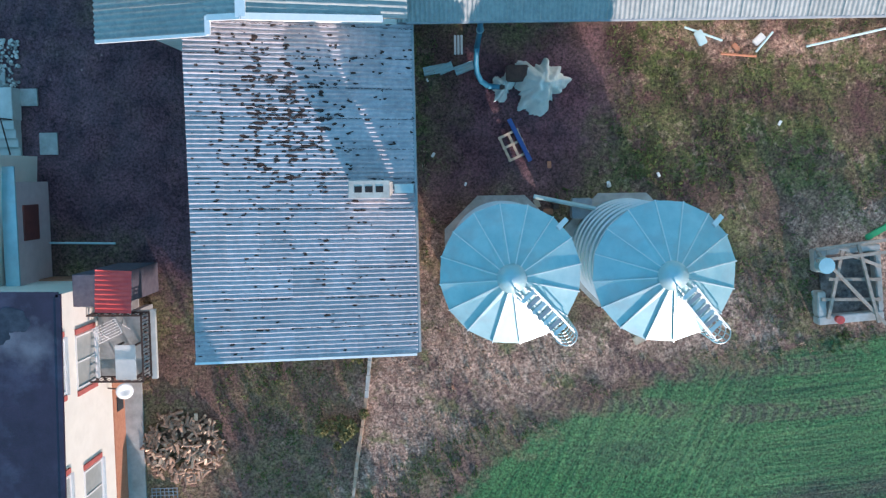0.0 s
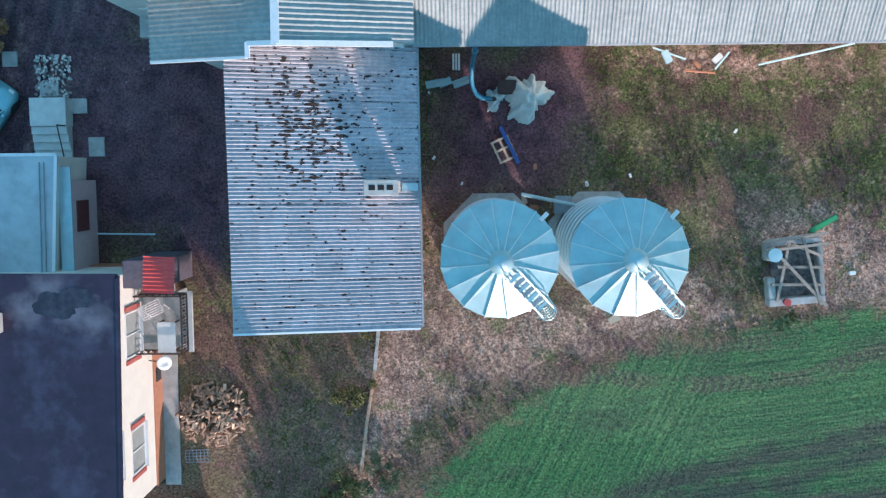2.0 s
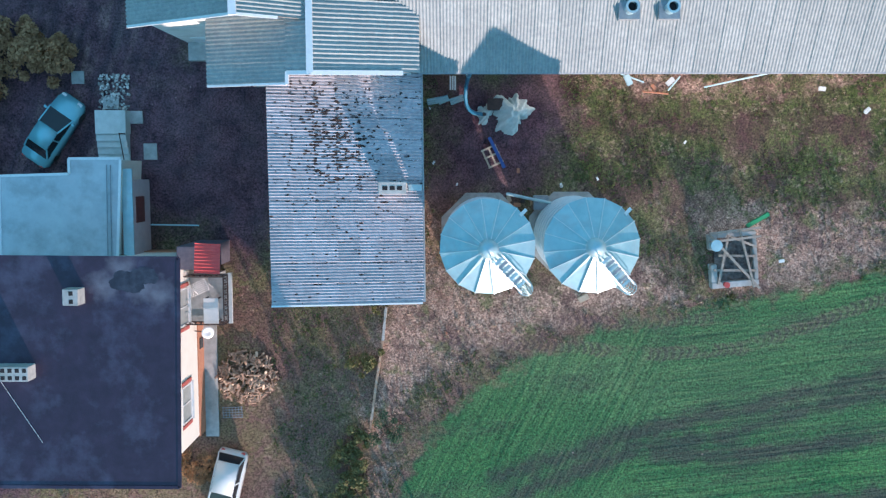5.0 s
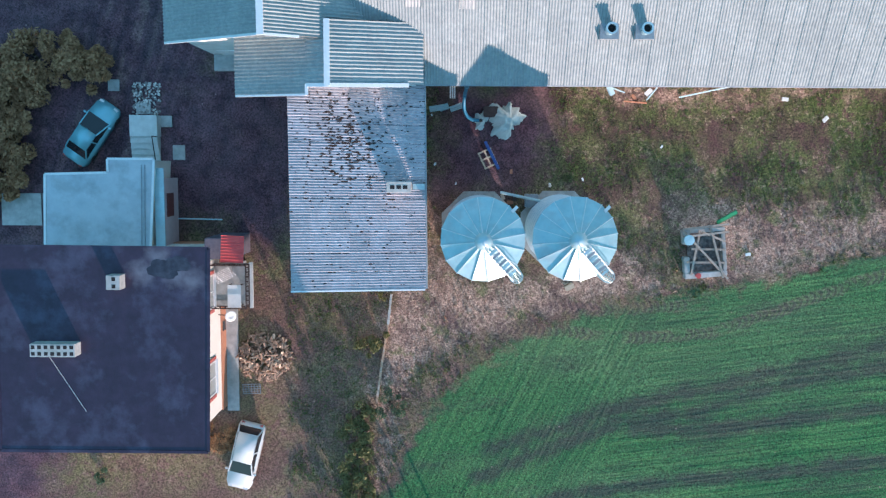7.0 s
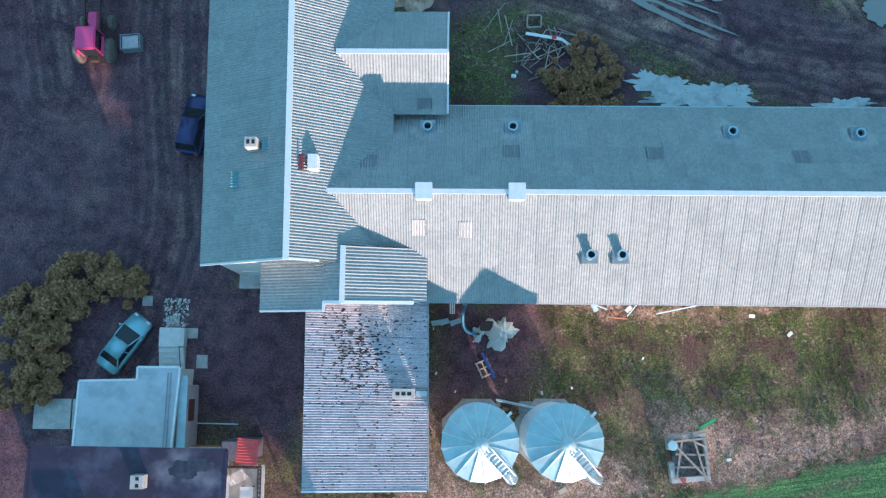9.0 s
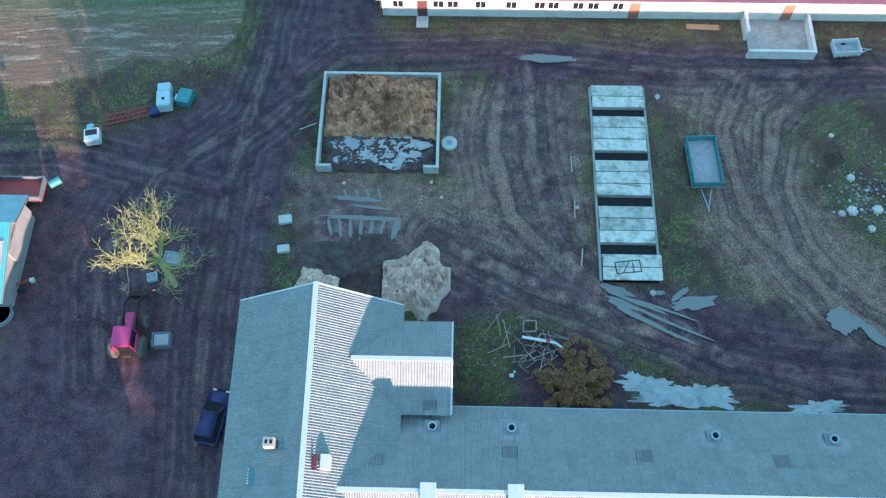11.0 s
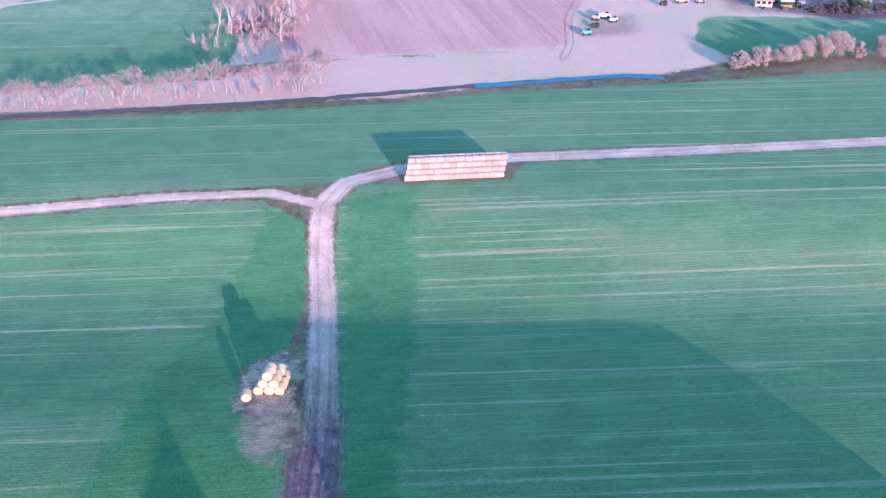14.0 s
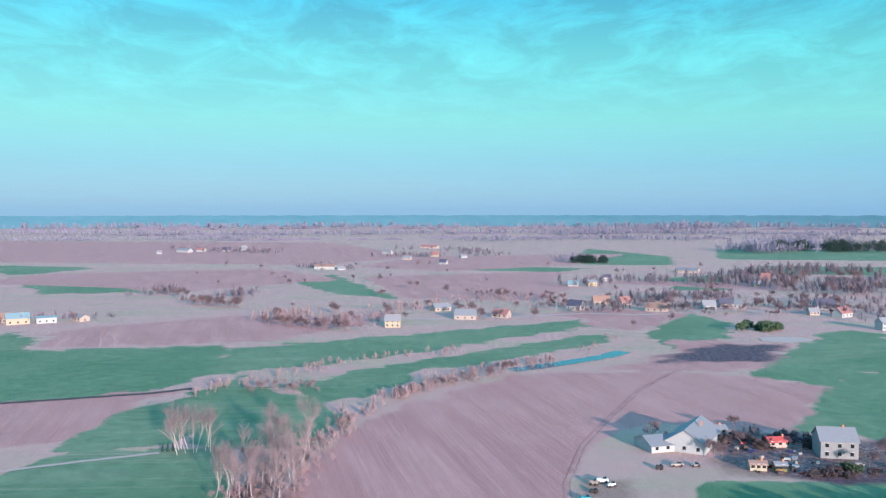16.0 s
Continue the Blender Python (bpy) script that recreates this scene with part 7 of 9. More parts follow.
def shrub(name, label, spots, tall, mat, seed, per=160, size=0.11, stems=True, category="shrub", airy=False):
    """A shrub or hedge on a row of spots (x, y, radius)."""
    t = thing(name, label, category)
    rnd = random.Random(seed)
    cs = []
    segs = []
    for x, y, r in spots:
        for _ in range(max(3, int(r * 12))):
            a, q = rnd.uniform(0, 6.28), r * math.sqrt(rnd.random())
            z = tall * rnd.uniform(0.15 if airy else 0.35, 1.0) * (1 - 0.45 * (q / r) ** 2)
            cx, cy = x + q * math.cos(a), y + q * math.sin(a)
            cs.append((cx, cy, z, r * (rnd.uniform(0.12, 0.34) if airy else rnd.uniform(0.16, 0.40))))
            if stems:
                segs.append(((x + rnd.gauss(0, 0.15), y + rnd.gauss(0, 0.15), -0.05), (cx, cy, z), 0.035, 0.012))
    me = leaves("foliage", cs, per, size, mat, seed)
    ob = new("foliage", me)
    ob["kind"] = "stuff"
    ob.parent = t
    if segs:
        tubes("brushwood", segs, BARK_DARK, t, 4)["kind"] = "stuff"
    return t


shrub("brown_hedge", "tall brown withered hedge beside the parked car", [(-20.6, 6.4, 1.4), (-22.2, 6.9, 1.6), (-23.9, 6.6, 1.7), (-25.2, 5.4, 1.7), (-25.6, 3.8, 1.7), (-25.9, 2.2, 1.7), (-26.2, 0.6, 1.6), (-26.6, -0.8, 1.3), (-27.9, -0.6, 1.3), (-27.4, 4.6, 1.6), (-27.6, 2.4, 1.6)], 2.4, LEAF_BROWN, 4, 240, 0.12, category="hedge")
shrub("olive_shrub", "olive yellow shrub beside the low garden wall", [(-3.7, -10.7, 0.9), (-3.2, -10.3, 0.6), (-3.0, -7.4, 0.5)], 1.1, LEAF_OLIVE, 9, 150, 0.07)
shrub("garden_hedge", "rough brown hedge along the garden edge", [(-4.4, -15.2, 0.9), (-4.7, -16.6, 1.0), (-4.6, -18.0, 1.1), (-4.6, -19.6, 1.2), (-5.0, -21.4, 1.3), (-3.9, -17.2, 0.7)], 1.5, LEAF_OLIVE, 12, 140, 0.09, category="hedge")
shrub("yard_brush", "brown brushwood behind the long barn", [(8.5, 21.3, 1.3), (10.3, 20.8, 1.5), (11.8, 21.6, 1.3), (10.5, 23.0, 1.3), (12.0, 19.8, 1.0), (8.8, 19.6, 1.0)], 1.4, LEAF_BROWN, 15, 150, 0.10)
shrub("garden_bush", "small dull green bush behind the house", [(-20.9, -19.2, 0.5)], 0.8, LEAF_GREEN, 18, 150, 0.06)
shrub("grey_bush", "round grey twiggy bush by the field edge", [(-2.6, -14.6, 0.95)], 1.1, LEAF_GREEN, 22, 200, 0.05)
shrub("brown_bush", "dark brown bush beside the white car", [(-13.4, -17.0, 1.2)], 0.9, LEAF_BROWN, 25, 160, 0.08)

# ---- junk and small things by the buildings ----
rnd = random.Random(77)
LOGMATS = [material("split log face", (0.52, 0.36, 0.24), (0.74, 0.56, 0.40), 8, 0.85, 0, 0.3, 20, None, 1, 0, 0.25), material("log bark", (0.24, 0.155, 0.11), (0.44, 0.30, 0.21), 8, 0.95, 0, 0.4, 20, None, 1, 0, 0.25)]
logs = []
for k in range(4):
    bm = shape()
    bmesh.ops.create_cone(bm, cap_ends=True, segments=7, radius1=0.055 + 0.008 * k, radius2=0.052 + 0.008 * k, depth=0.32, matrix=pose(0, 0, 0, 90, 0, 0))
    if k % 2:
        for v in bm.verts:
            v.co.z = max(v.co.z, -0.01)
    me = bpy.data.meshes.new("log")
    bm.to_mesh(me)
    bm.free()
    me.materials.append(LOGMATS[0])
    me.materials.append(LOGMATS[1])
    for poly in me.polygons:
        poly.material_index = 0 if abs(poly.normal.y) > 0.8 or (k % 2 and poly.normal.z < -0.8) else 1
    logs.append(me)
pile = thing("firewood_heap", "loose heap of split firewood on the grass", "firewood")
for i in range(290):
    q = min(1.2, 1.02 * math.sqrt(rnd.random()) + abs(rnd.gauss(0, 0.06)))
    a = rnd.uniform(0, 6.28)
    x, y = -10.5 + 1.6 * q * math.cos(a), -11.5 + 1.4 * q * math.sin(a)
    z = max(0.06, rnd.uniform(0.1, 0.38) * (1 - (q / 1.1) ** 2) + 0.07)
    share("log", rnd.choice(logs), pile, pose(x, y, z, rnd.gauss(0, 25), rnd.uniform(0, 360), rnd.uniform(0, 360)))
tarp = thing("tarpaulin_heap", "pale tarpaulin thrown over a small machine", "tarpaulin", pose(4.5, 3.35, 0))
n = 44
verts, faces = [], []
for j in range(n + 1):
    for i in range(n + 1):
        u, v = 2 * i / n - 1, 2 * j / n - 1
        a = math.atan2(v, u)
        lim = 1.0 + 0.45 * noise.noise(Vector((math.cos(a) * 1.8, math.sin(a) * 1.8, 5.5))) + 0.22 * noise.noise(Vector((math.cos(a) * 5, math.sin(a) * 5, 1.5)))
        x, y = u * 1.15 * lim, v * 1.05 * lim
        r = math.hypot(u, v)
        p = Vector((x, y, 2.2))
        fold = (0.35 - abs(noise.noise(p * 1.7))) * 0.7 + (0.3 - abs(noise.noise(p * 3.8))) * 0.28
        z = 0.75 * max(0, 1 - r ** 2.2) + fold * max(0.15, 1 - r * 0.7)
        if r > 1.02:
            z = -0.2
        verts.append((x + 0.25 * z, y, z + 0.03))
for j in range(n):
    for i in range(n):
        k = j * (n + 1) + i
        if min(verts[q][2] for q in (k, k + 1, k + n + 1, k + n + 2)) > -0.1:
            faces.append((k, k + 1, k + n + 2, k + n + 1))
me = bpy.data.meshes.new("sheet")
me.from_pydata(verts, [], faces)
me.materials.append(TARP)
me.shade_smooth()
ob = new("sheet", me)
ob.parent = tarp
verts2 = [(x * 0.42 - 1.45, y * 0.5 - 0.05 + 0.1 * x, z * 0.45) for x, y, z in verts]
me = bpy.data.meshes.new("sheet_end")
me.from_pydata(verts2, [], faces)
me.materials.append(TARP)
me.shade_smooth()
ob = new("sheet_end", me)
ob.parent = tarp
part("machine", boxed(-1.35, -0.45, 0.1, 0.75, 0, 0.55, 0.05), IRON, tarp, "dark rusty machine body")
pipe = thing("conveying_pipe", "teal blue pipe bending down from the eave", "pipe")
pts = [(2.1, 5.15, 6.1), (2.1, 5.05, 3.2), (2.0, 4.75, 1.1), (1.95, 4.15, 0.75), (2.0, 3.8, 0.55), (2.15, 3.5, 0.4), (2.45, 3.3, 0.35), (2.95, 3.25, 0.3)]
tubes("tube", [(Vector(p), Vector(q), 0.11, 0.11) for p, q in zip(pts, pts[1:])], BLUEPIPE, pipe, 10)
part("flange", ring(shape(), [(0.15, 0), (0.15, 0.06), (0.0, 0.06)], 16, (2.1, 5.06)), GALV, pipe).matrix_basis = pose(0, 0, 3.2)
part("end_cap", boxed(2.9, 3.1, 3.15, 3.35, 0.15, 0.45, 0.03), IRON, pipe)
pal = thing("pallet", "broken pale wooden pallet on bare soil", "pallet", pose(3.45, 0.95, 0.02, 0, 0, 25))
for x in (-0.38, 0, 0.38):
    part("runner", boxed(x - 0.05, x + 0.05, -0.55, 0.55, 0, 0.1), WOODPALE, pal)
for y in (-0.5, 0.05, 0.5):
    part("board", boxed(-0.45, 0.45, y - 0.05, y + 0.05, 0.1, 0.13), WOODPALE, pal)
bl = thing("blue_beam", "blue painted steel beam lying on the soil", "beam", pose(3.7, 1.15, 0, 0, 0, 27))
BLUEP = material("blue machine paint", (0.03, 0.08, 0.30), (0.05, 0.12, 0.38), 4, 0.5)
part("beam", boxed(-0.09, 0.09, -0.95, 0.95, 0.02, 0.2, 0.02), BLUEP, bl)
for x, y, a, w in ((0.3, 4.0, 10, 0.9), (0.75, 4.05, 22, 0.6), (1.5, 4.05, 20, 0.8)):
    c = thing("loose_sheet", "piece of corrugated sheet on the ground", "sheet", pose(x, y, 0.1, 0, 2, a))
    ob = share("sheet", sheet_data(0.36, w, GALV), c, pose(-w / 2, 0, 0.02))
post = thing("white_post", "short white timber posts by the wall", "post", pose(1.25, 5.0, 0))
for i in range(3):
    part("post", boxed(-0.16 + i * 0.13, -0.07 + i * 0.13, -0.4, 0.35, 0, 0.14), STEEL_WHITE, post)
gr = thing("steel_grate", "dark steel grate lying by the house wall", "grate", pose(-11.35, -13.6, 0.05, 0, 0, 2))
bm = shape()
for i in range(7):
    beam(bm, (-0.55 + i * 0.18, -0.3, 0.02), (-0.55 + i * 0.18, 0.3, 0.02), 0.03, 0.03)
for i in range(5):
    beam(bm, (-0.58, -0.3 + i * 0.15, 0.03), (0.58, -0.3 + i * 0.15, 0.03), 0.03, 0.03)
part("bars", bm, GALV_DARK, gr)
gw = thing("garden_wall", "low weathered garden wall along the grass", "wall", kind="structure")
KERBTOP = material("orange-brown weathered kerb", (0.34, 0.22, 0.15), (0.50, 0.36, 0.25), 3, 0.9, 0, 0.3, 20, (0.55, 0.54, 0.50), 1.2, 0.6, 0.15)
for k, ((ax, ay), (bx, by)) in enumerate((((-2.5, -7.5), (-2.7, -9.4)), ((-2.7, -9.4), (-3.1, -11.9)), ((-3.1, -11.9), (-3.45, -14.5)))):
    for i in range(6):
        p = Vector((ax, ay, 0)).lerp(Vector((bx, by, 0)), i / 6)
        q = Vector((ax, ay, 0)).lerp(Vector((bx, by, 0)), (i + 0.97) / 6)
        part("stone", beam(shape(), (p.x, p.y, 0.1), (q.x, q.y, 0.1 + rnd.uniform(-0.03, 0.03)), rnd.uniform(0.11, 0.16), 0.32), CONCRETE if k == 0 else KERBTOP, gw)

# ruined well house
WELLFILL = material("dark rubble fill", (0.04, 0.035, 0.035), (0.26, 0.23, 0.21), 3.5, 0.95, 0, 0.9, 6)
well = thing("well_frame", "ruined concrete well frame with crossed timber beams", "well", pose(16.85, -4.75, 0, 0, 0, 5))
for x0, x1, y0, y1 in ((-1.35, 1.25, -1.55, -1.2), (-1.35, -1.0, -1.2, -0.2), (-1.35, -0.9, 0.6, 1.5), (1.0, 1.25, -1.2, 1.3), (-0.9, 1.25, 1.25, 1.5)):
    part("kerb", boxed(x0, x1, y0, y1, -0.1, 0.55, 0.04), CONCRETE, well)
part("water", boxed(-1.0, 1.0, -1.2, 1.25, -0.06, 0.10), WELLFILL, well, "dark shaft choked with rubble")
for p, q in (((-1.3, 1.45, 0.7), (1.2, -1.7, 0.75)), ((0.3, 1.6, 0.75), (0.9, -1.6, 0.8)), ((-1.4, 1.1, 0.85), (1.4, 1.2, 0.85)), ((-1.35, 1.55, 0.7), (1.5, 1.65, 0.6)), ((-0.2, 1.3, 0.7), (1.2, 0.6, 0.6)), ((-1.0, -1.3, 0.62), (-0.3, 1.4, 0.66)), ((-1.2, -0.5, 0.6), (1.1, -0.7, 0.62)), ((-0.9, 0.3, 0.66), (1.15, 0.1, 0.6))):
    part("timber", beam(shape(), p, q, 0.12, 0.12), WOOD, well)
part("drum", ring(shape(), [(0.3, 0.55), (0.32, 0.6), (0.32, 1.1), (0.0, 1.12)], 18, (-1.1, 0.9)), GALV, well, "grey metal drum")
part("bucket", ring(shape(), [(0.14, 0.55), (0.17, 0.85), (0.0, 0.86)], 14, (-0.6, -1.35)), RUSTRED, well)
gp = thing("green_board", "curved green board lying beside the well", "board", pose(18.2, -2.6, 0.02, 0, 0, 30))
part("board", boxed(-0.7, 0.7, -0.12, 0.12, 0, 0.12, 0.03), material("bright green paint", (0.03, 0.26, 0.10), (0.05, 0.34, 0.14), 4, 0.5), gp)

# small stones, bricks and scraps
def stone_data(name, mat, seed, s=1.0):
    bm = shape()
    bmesh.ops.create_icosphere(bm, subdivisions=1, radius=s)
    for v in bm.verts:
        v.co *= 1 + 0.28 * noise.noise(v.co * 1.7 + Vector((seed, 0, 0)))
        v.co.z *= 0.7
    me = bpy.data.meshes.new(name)
    bm.to_mesh(me)
    bm.free()
    me.materials.append(mat)
    return me


STONE = material("pale field stone", (0.48, 0.46, 0.43), (0.66, 0.64, 0.60), 4, 0.85, 0, 0.2, 20, None, 1, 0, 0.2)
STONEGREY = material("grey rubble", (0.20, 0.19, 0.18), (0.34, 0.32, 0.30), 4, 0.85, 0, 0.2, 20, None, 1, 0, 0.25)
SD = [stone_data("boulder", STONE, 1.0), stone_data("boulder", STONE, 5.0), stone_data("boulder", STONEGREY, 9.0)]
for x, y, s in ((34.3, 39.2, 0.42), (33.0, 35.8, 0.36), (33.9, 36.0, 0.48), (36.0, 36.2, 0.5), (35.2, 34.4, 0.4), (18.7, 47.2, 0.28), (16.8, 28.4, 0.3), (33.4, 43.4, 0.25), (7.3, -0.7, 0.12), (-1.1, 38.2, 0.2), (11.1, 36.0, 0.2), (-8.5, 38.0, 0.18), (-0.2, 36.8, 0.15)):
    st = tagged(new("boulder", rnd.choice(SD[:2])), "pale boulder lying in rough grass", "boulder", "boulders")
    st.matrix_basis = pose(x, y, s * 0.35, 0, 0, rnd.uniform(0, 360)) @ Matrix.Scale(s, 4)
rub = thing("rubble_heap", "grey stones and rubble tipped in the grass", "rubble")
for i in range(190):
    s = rnd.uniform(0.05, 0.16)
    share("stone", SD[2] if rnd.random() < 0.9 else SD[0], rub, pose(rnd.gauss(35.3, 1.5), rnd.gauss(37.3, 1.5), s * 0.35, 0, 0, rnd.uniform(0, 360)) @ Matrix.Scale(s, 4))
rfr = thing("rusty_frame", "dark red rusty frame on the rubble edge", "frame", pose(33.2, 41.0, 0.15, 0, 0, 20))
for i in range(5):
    part("bar", beam(shape(), (-0.7, -0.5 + i * 0.25, 0.1), (0.7, -0.5 + i * 0.25, 0.15), 0.06, 0.06), IRON, rfr)
part("end_bar", beam(shape(), (-0.7, -0.5, 0.1), (-0.6, 0.5, 0.1), 0.07, 0.07), IRON, rfr)
part("end_bar", beam(shape(), (0.7, -0.5, 0.1), (0.6, 0.5, 0.1), 0.07, 0.07), IRON, rfr)
jh = thing("scrap_timber_heap", "heap of scrap poles and boards behind the barn", "timber heap", pose(7.2, 23.6, 0))
for i in range(42):
    a = rnd.uniform(0, math.pi)
    cx, cy = rnd.gauss(0.2, 1.2), rnd.gauss(0, 1.1)
    ln = rnd.uniform(0.5, 1.4)
    part("pole", beam(shape(), (cx - ln * math.cos(a), cy - ln * math.sin(a), rnd.uniform(0.05, 0.5)), (cx + ln * math.cos(a), cy + ln * math.sin(a), rnd.uniform(0.05, 0.5)), 0.06, 0.06), rnd.choice((WOOD, IRON, WOOD, WOODPALE)), jh)
part("white_board", beam(shape(), (-0.9, 0.75, 0.6), (1.6, 0.35, 0.55), 0.22, 0.06), STEEL_WHITE, jh)
part("white_board", beam(shape(), (1.6, 0.35, 0.55), (2.3, -0.1, 0.4), 0.2, 0.06), STEEL_WHITE, jh)
part("red_canister", boxed(0.9, 1.3, 0.3, 0.65, 0.2, 0.6, 0.04), RUSTRED, jh)
part("square_frame", beam(beam(beam(beam(shape(), (-0.8, 1.2, 0.4), (0.2, 1.25, 0.4), 0.1, 0.4), (0.2, 1.25, 0.4), (0.2, 2.1, 0.4), 0.1, 0.4), (0.2, 2.1, 0.4), (-0.75, 2.1, 0.4), 0.1, 0.4), (-0.75, 2.1, 0.4), (-0.8, 1.2, 0.4), 0.1, 0.4), WOOD, jh)
jk = thing("white_scrap", "white scrap pieces lying behind the barn", "scrap", pose(5.5, 21.4, 0))
part("piece", boxed(-0.2, 0.15, -0.15, 0.12, 0, 0.2, 0.03), STEEL_WHITE, jk)
part("piece", boxed(0.1, 0.3, 0.2, 0.4, 0, 0.15, 0.03), PALEBLUE, jk)
SCRAPS = [(STEEL_WHITE, "white"), (BRICKRED, "reddish"), (PALEBLUE, "pale blue"), (WOODPALE, "pale wooden")]
for x, y, s, k in ((7.3, -0.65, 0.12, 0), (4.85, -1.75, 0.2, 1), (4.4, -1.4, 0.18, 3), (0.2, 0.6, 0.1, 0), (12.3, 4.7, 0.18, 1), (13.2, 5.0, 0.25, 0), (10.9, 5.1, 0.3, 2), (14.1, 1.7, 0.1, 0), (8.6, -7.0, 0.3, 3), (0.0, 3.6, 0.07, 0), (4.9, 0.15, 0.14, 1), (15.6, -5.2, 0.12, 2), (19.6, -4.9, 0.16, 0), (9.3, -0.3, 0.1, 0), (21.5, 4.6, 0.2, 0), (24.0, 3.4, 0.2, 0), (1.5, -0.6, 0.08, 0), (0.9, -9.0, 0.08, 1), (-12.4, -10.6, 0.14, 0), (-22.3, -17.0, 0.35, 0)):
    c = thing("scrap_piece", SCRAPS[k][1] + " scrap lying on the ground", "scrap", pose(x, y, 0, 0, 0, rnd.uniform(0, 180)), "scattered scrap")
    part("piece", boxed(-s, s, -s * 0.55, s * 0.6, -0.02, s * 0.5, s * 0.12), SCRAPS[k][0], c)
for x, y, ln, a in ((11.0, 5.25, 0.8, -20), (13.4, 4.9, 0.5, 50), (17.2, 5.15, 2.2, 12), (12.4, 4.4, 0.7, -5), (-14.9, -2.85, 1.9, -1)):
    c = thing("thin_pipe", "thin pale pipe lying along the wall", "pipe", pose(x, y, 0.05, 0, 0, a))
    part("tube", bar(shape(), (-ln, 0, 0.04), (ln, 0, 0.04), 0.045, 8), PALEBLUE if ln != 0.7 else BRICKRED, c)
gpv = thing("gravel_patch", "patch of grey gravel and slabs by the steps", "gravel", kind="structure")
for x0, y0, x1, y1 in ((-16.75, 2.8, -16.0, 3.5), (-16.0, 0.8, -15.25, 1.7), (-18.2, 3.6, -17.3, 4.3), (-24.2, -3.3, -23.0, -1.3), (-26.8, -3.3, -24.3, -1.3), (-19.9, 5.0, -19.2, 5.7)):
    part("slab", boxed(x0, x1, y0, y1, -0.05, 0.06, 0.01), CONCRETE, gpv)
gsd = [stone_data("pebble", STONEGREY, 3.0), stone_data("pebble", STONE, 13.0)]
for i in range(220):
    s = rnd.uniform(0.04, 0.10)
    share("pebble", rnd.choice(gsd), gpv, pose(rnd.uniform(-18.4, -16.7), rnd.uniform(3.6, 5.5), s * 0.4, 0, 0, rnd.uniform(0, 360)) @ Matrix.Scale(s, 4))

# ---- grass tufts ----
TUFTGREEN = material("green grass blades", (0.045, 0.085, 0.020), (0.16, 0.21, 0.06), 0.9, 0.9, 0, 0, stain=(0.22, 0.185, 0.10), sscale=0.7, samount=0.6)
TUFTDULL = material("dull winter grass blades", (0.07, 0.085, 0.035), (0.24, 0.22, 0.11), 0.9, 0.9, 0, 0, stain=(0.34, 0.26, 0.17), sscale=0.5, samount=0.6)
TUFTDRY = material("dry grass blades", (0.26, 0.19, 0.13), (0.58, 0.46, 0.33), 1.3, 0.95, 0, 0, stain=(0.10, 0.07, 0.06), sscale=0.9, samount=0.5)
KEEPOUT = [(-40, -13.8, -40, 20), (-13.8, -0.2, -6.3, 20), (-0.5, 40, 5.6, 20), (12.0, 17.4, 29, 48.2), (-11, -0.2, 38.7, 48.7), (15.6, 18.8, -6.6, -3.2), (-14, -9.5, -22, -6), (26, 33, 51, 60), (-40, 60, 54.5, 70)]
PADS = [(2.94, -3.5, 3.0), (7.82, -3.5, 3.0)]


def field_at(zone, x, y):
    j = np.clip(np.searchsorted(gy, y), 0, len(gy) - 1)
    i = np.clip(np.searchsorted(gx, x), 0, len(gx) - 1)
    return FIELDS[zone][j, i]


def tufts(name, label, count, area, seed, mat, tall, dry):
    gen = np.random.default_rng(seed)
    x = gen.uniform(area[0], area[1], count)
    y = gen.uniform(area[2], area[3], count)
    keep = (field_at("mud", x, y) < -0.2) & (field_at("crop", x, y) < -0.1) & (field_at("track", x, y) > 1.5) & (field_at("tread", x, y) > 0.5)
    keep &= field_at("worn", x, y) < gen.uniform(-1.0, 1.5, count)
    inside = field_at("dry", x, y)
    keep &= (inside > gen.uniform(-1.5, 0.2, count)) if dry else (inside < gen.uniform(-0.4, 0.6, count))
    keep &= value_noise(x / 1.7, y / 1.7, seed) + 0.5 * value_noise(x / 0.5, y / 0.5, seed + 4) > gen.uniform(0.35, 1.1, count)
    for x0, x1, y0, y1 in KEEPOUT:
        keep &= ~((x > x0) & (x < x1) & (y > y0) & (y < y1))
    for cx, cy, r in PADS:
        keep &= np.hypot(x - cx, y - cy) > r
    x, y = x[keep], y[keep]
    k, n = 6, len(x)
    ang = gen.uniform(0, 6.283, (n, k))
    high = (tall * gen.uniform(0.5, 1.5, n))[:, None] * gen.uniform(0.6, 1.2, (n, k))
    out = high * gen.uniform(0.3, 1.1, (n, k))
    wide = 0.10 * high + 0.012
    bx, by = x[:, None] + gen.normal(0, 0.05, (n, k)), y[:, None] + gen.normal(0, 0.05, (n, k))
    ca, sa = np.cos(ang), np.sin(ang)
    low = np.full((n, k), -0.06)
    v = np.stack([np.stack([bx - sa * wide, by + ca * wide, low], -1), np.stack([bx + sa * wide, by - ca * wide, low], -1), np.stack([bx + ca * out, by + sa * out, high], -1)], 2).reshape(-1, 3)
    me = bpy.data.meshes.new(name)
    me.from_pydata(v.tolist(), [], np.arange(len(v)).reshape(-1, 3).tolist())
    me.materials.append(mat)
    return tagged(new(name, me), label, "grass", "", "stuff")


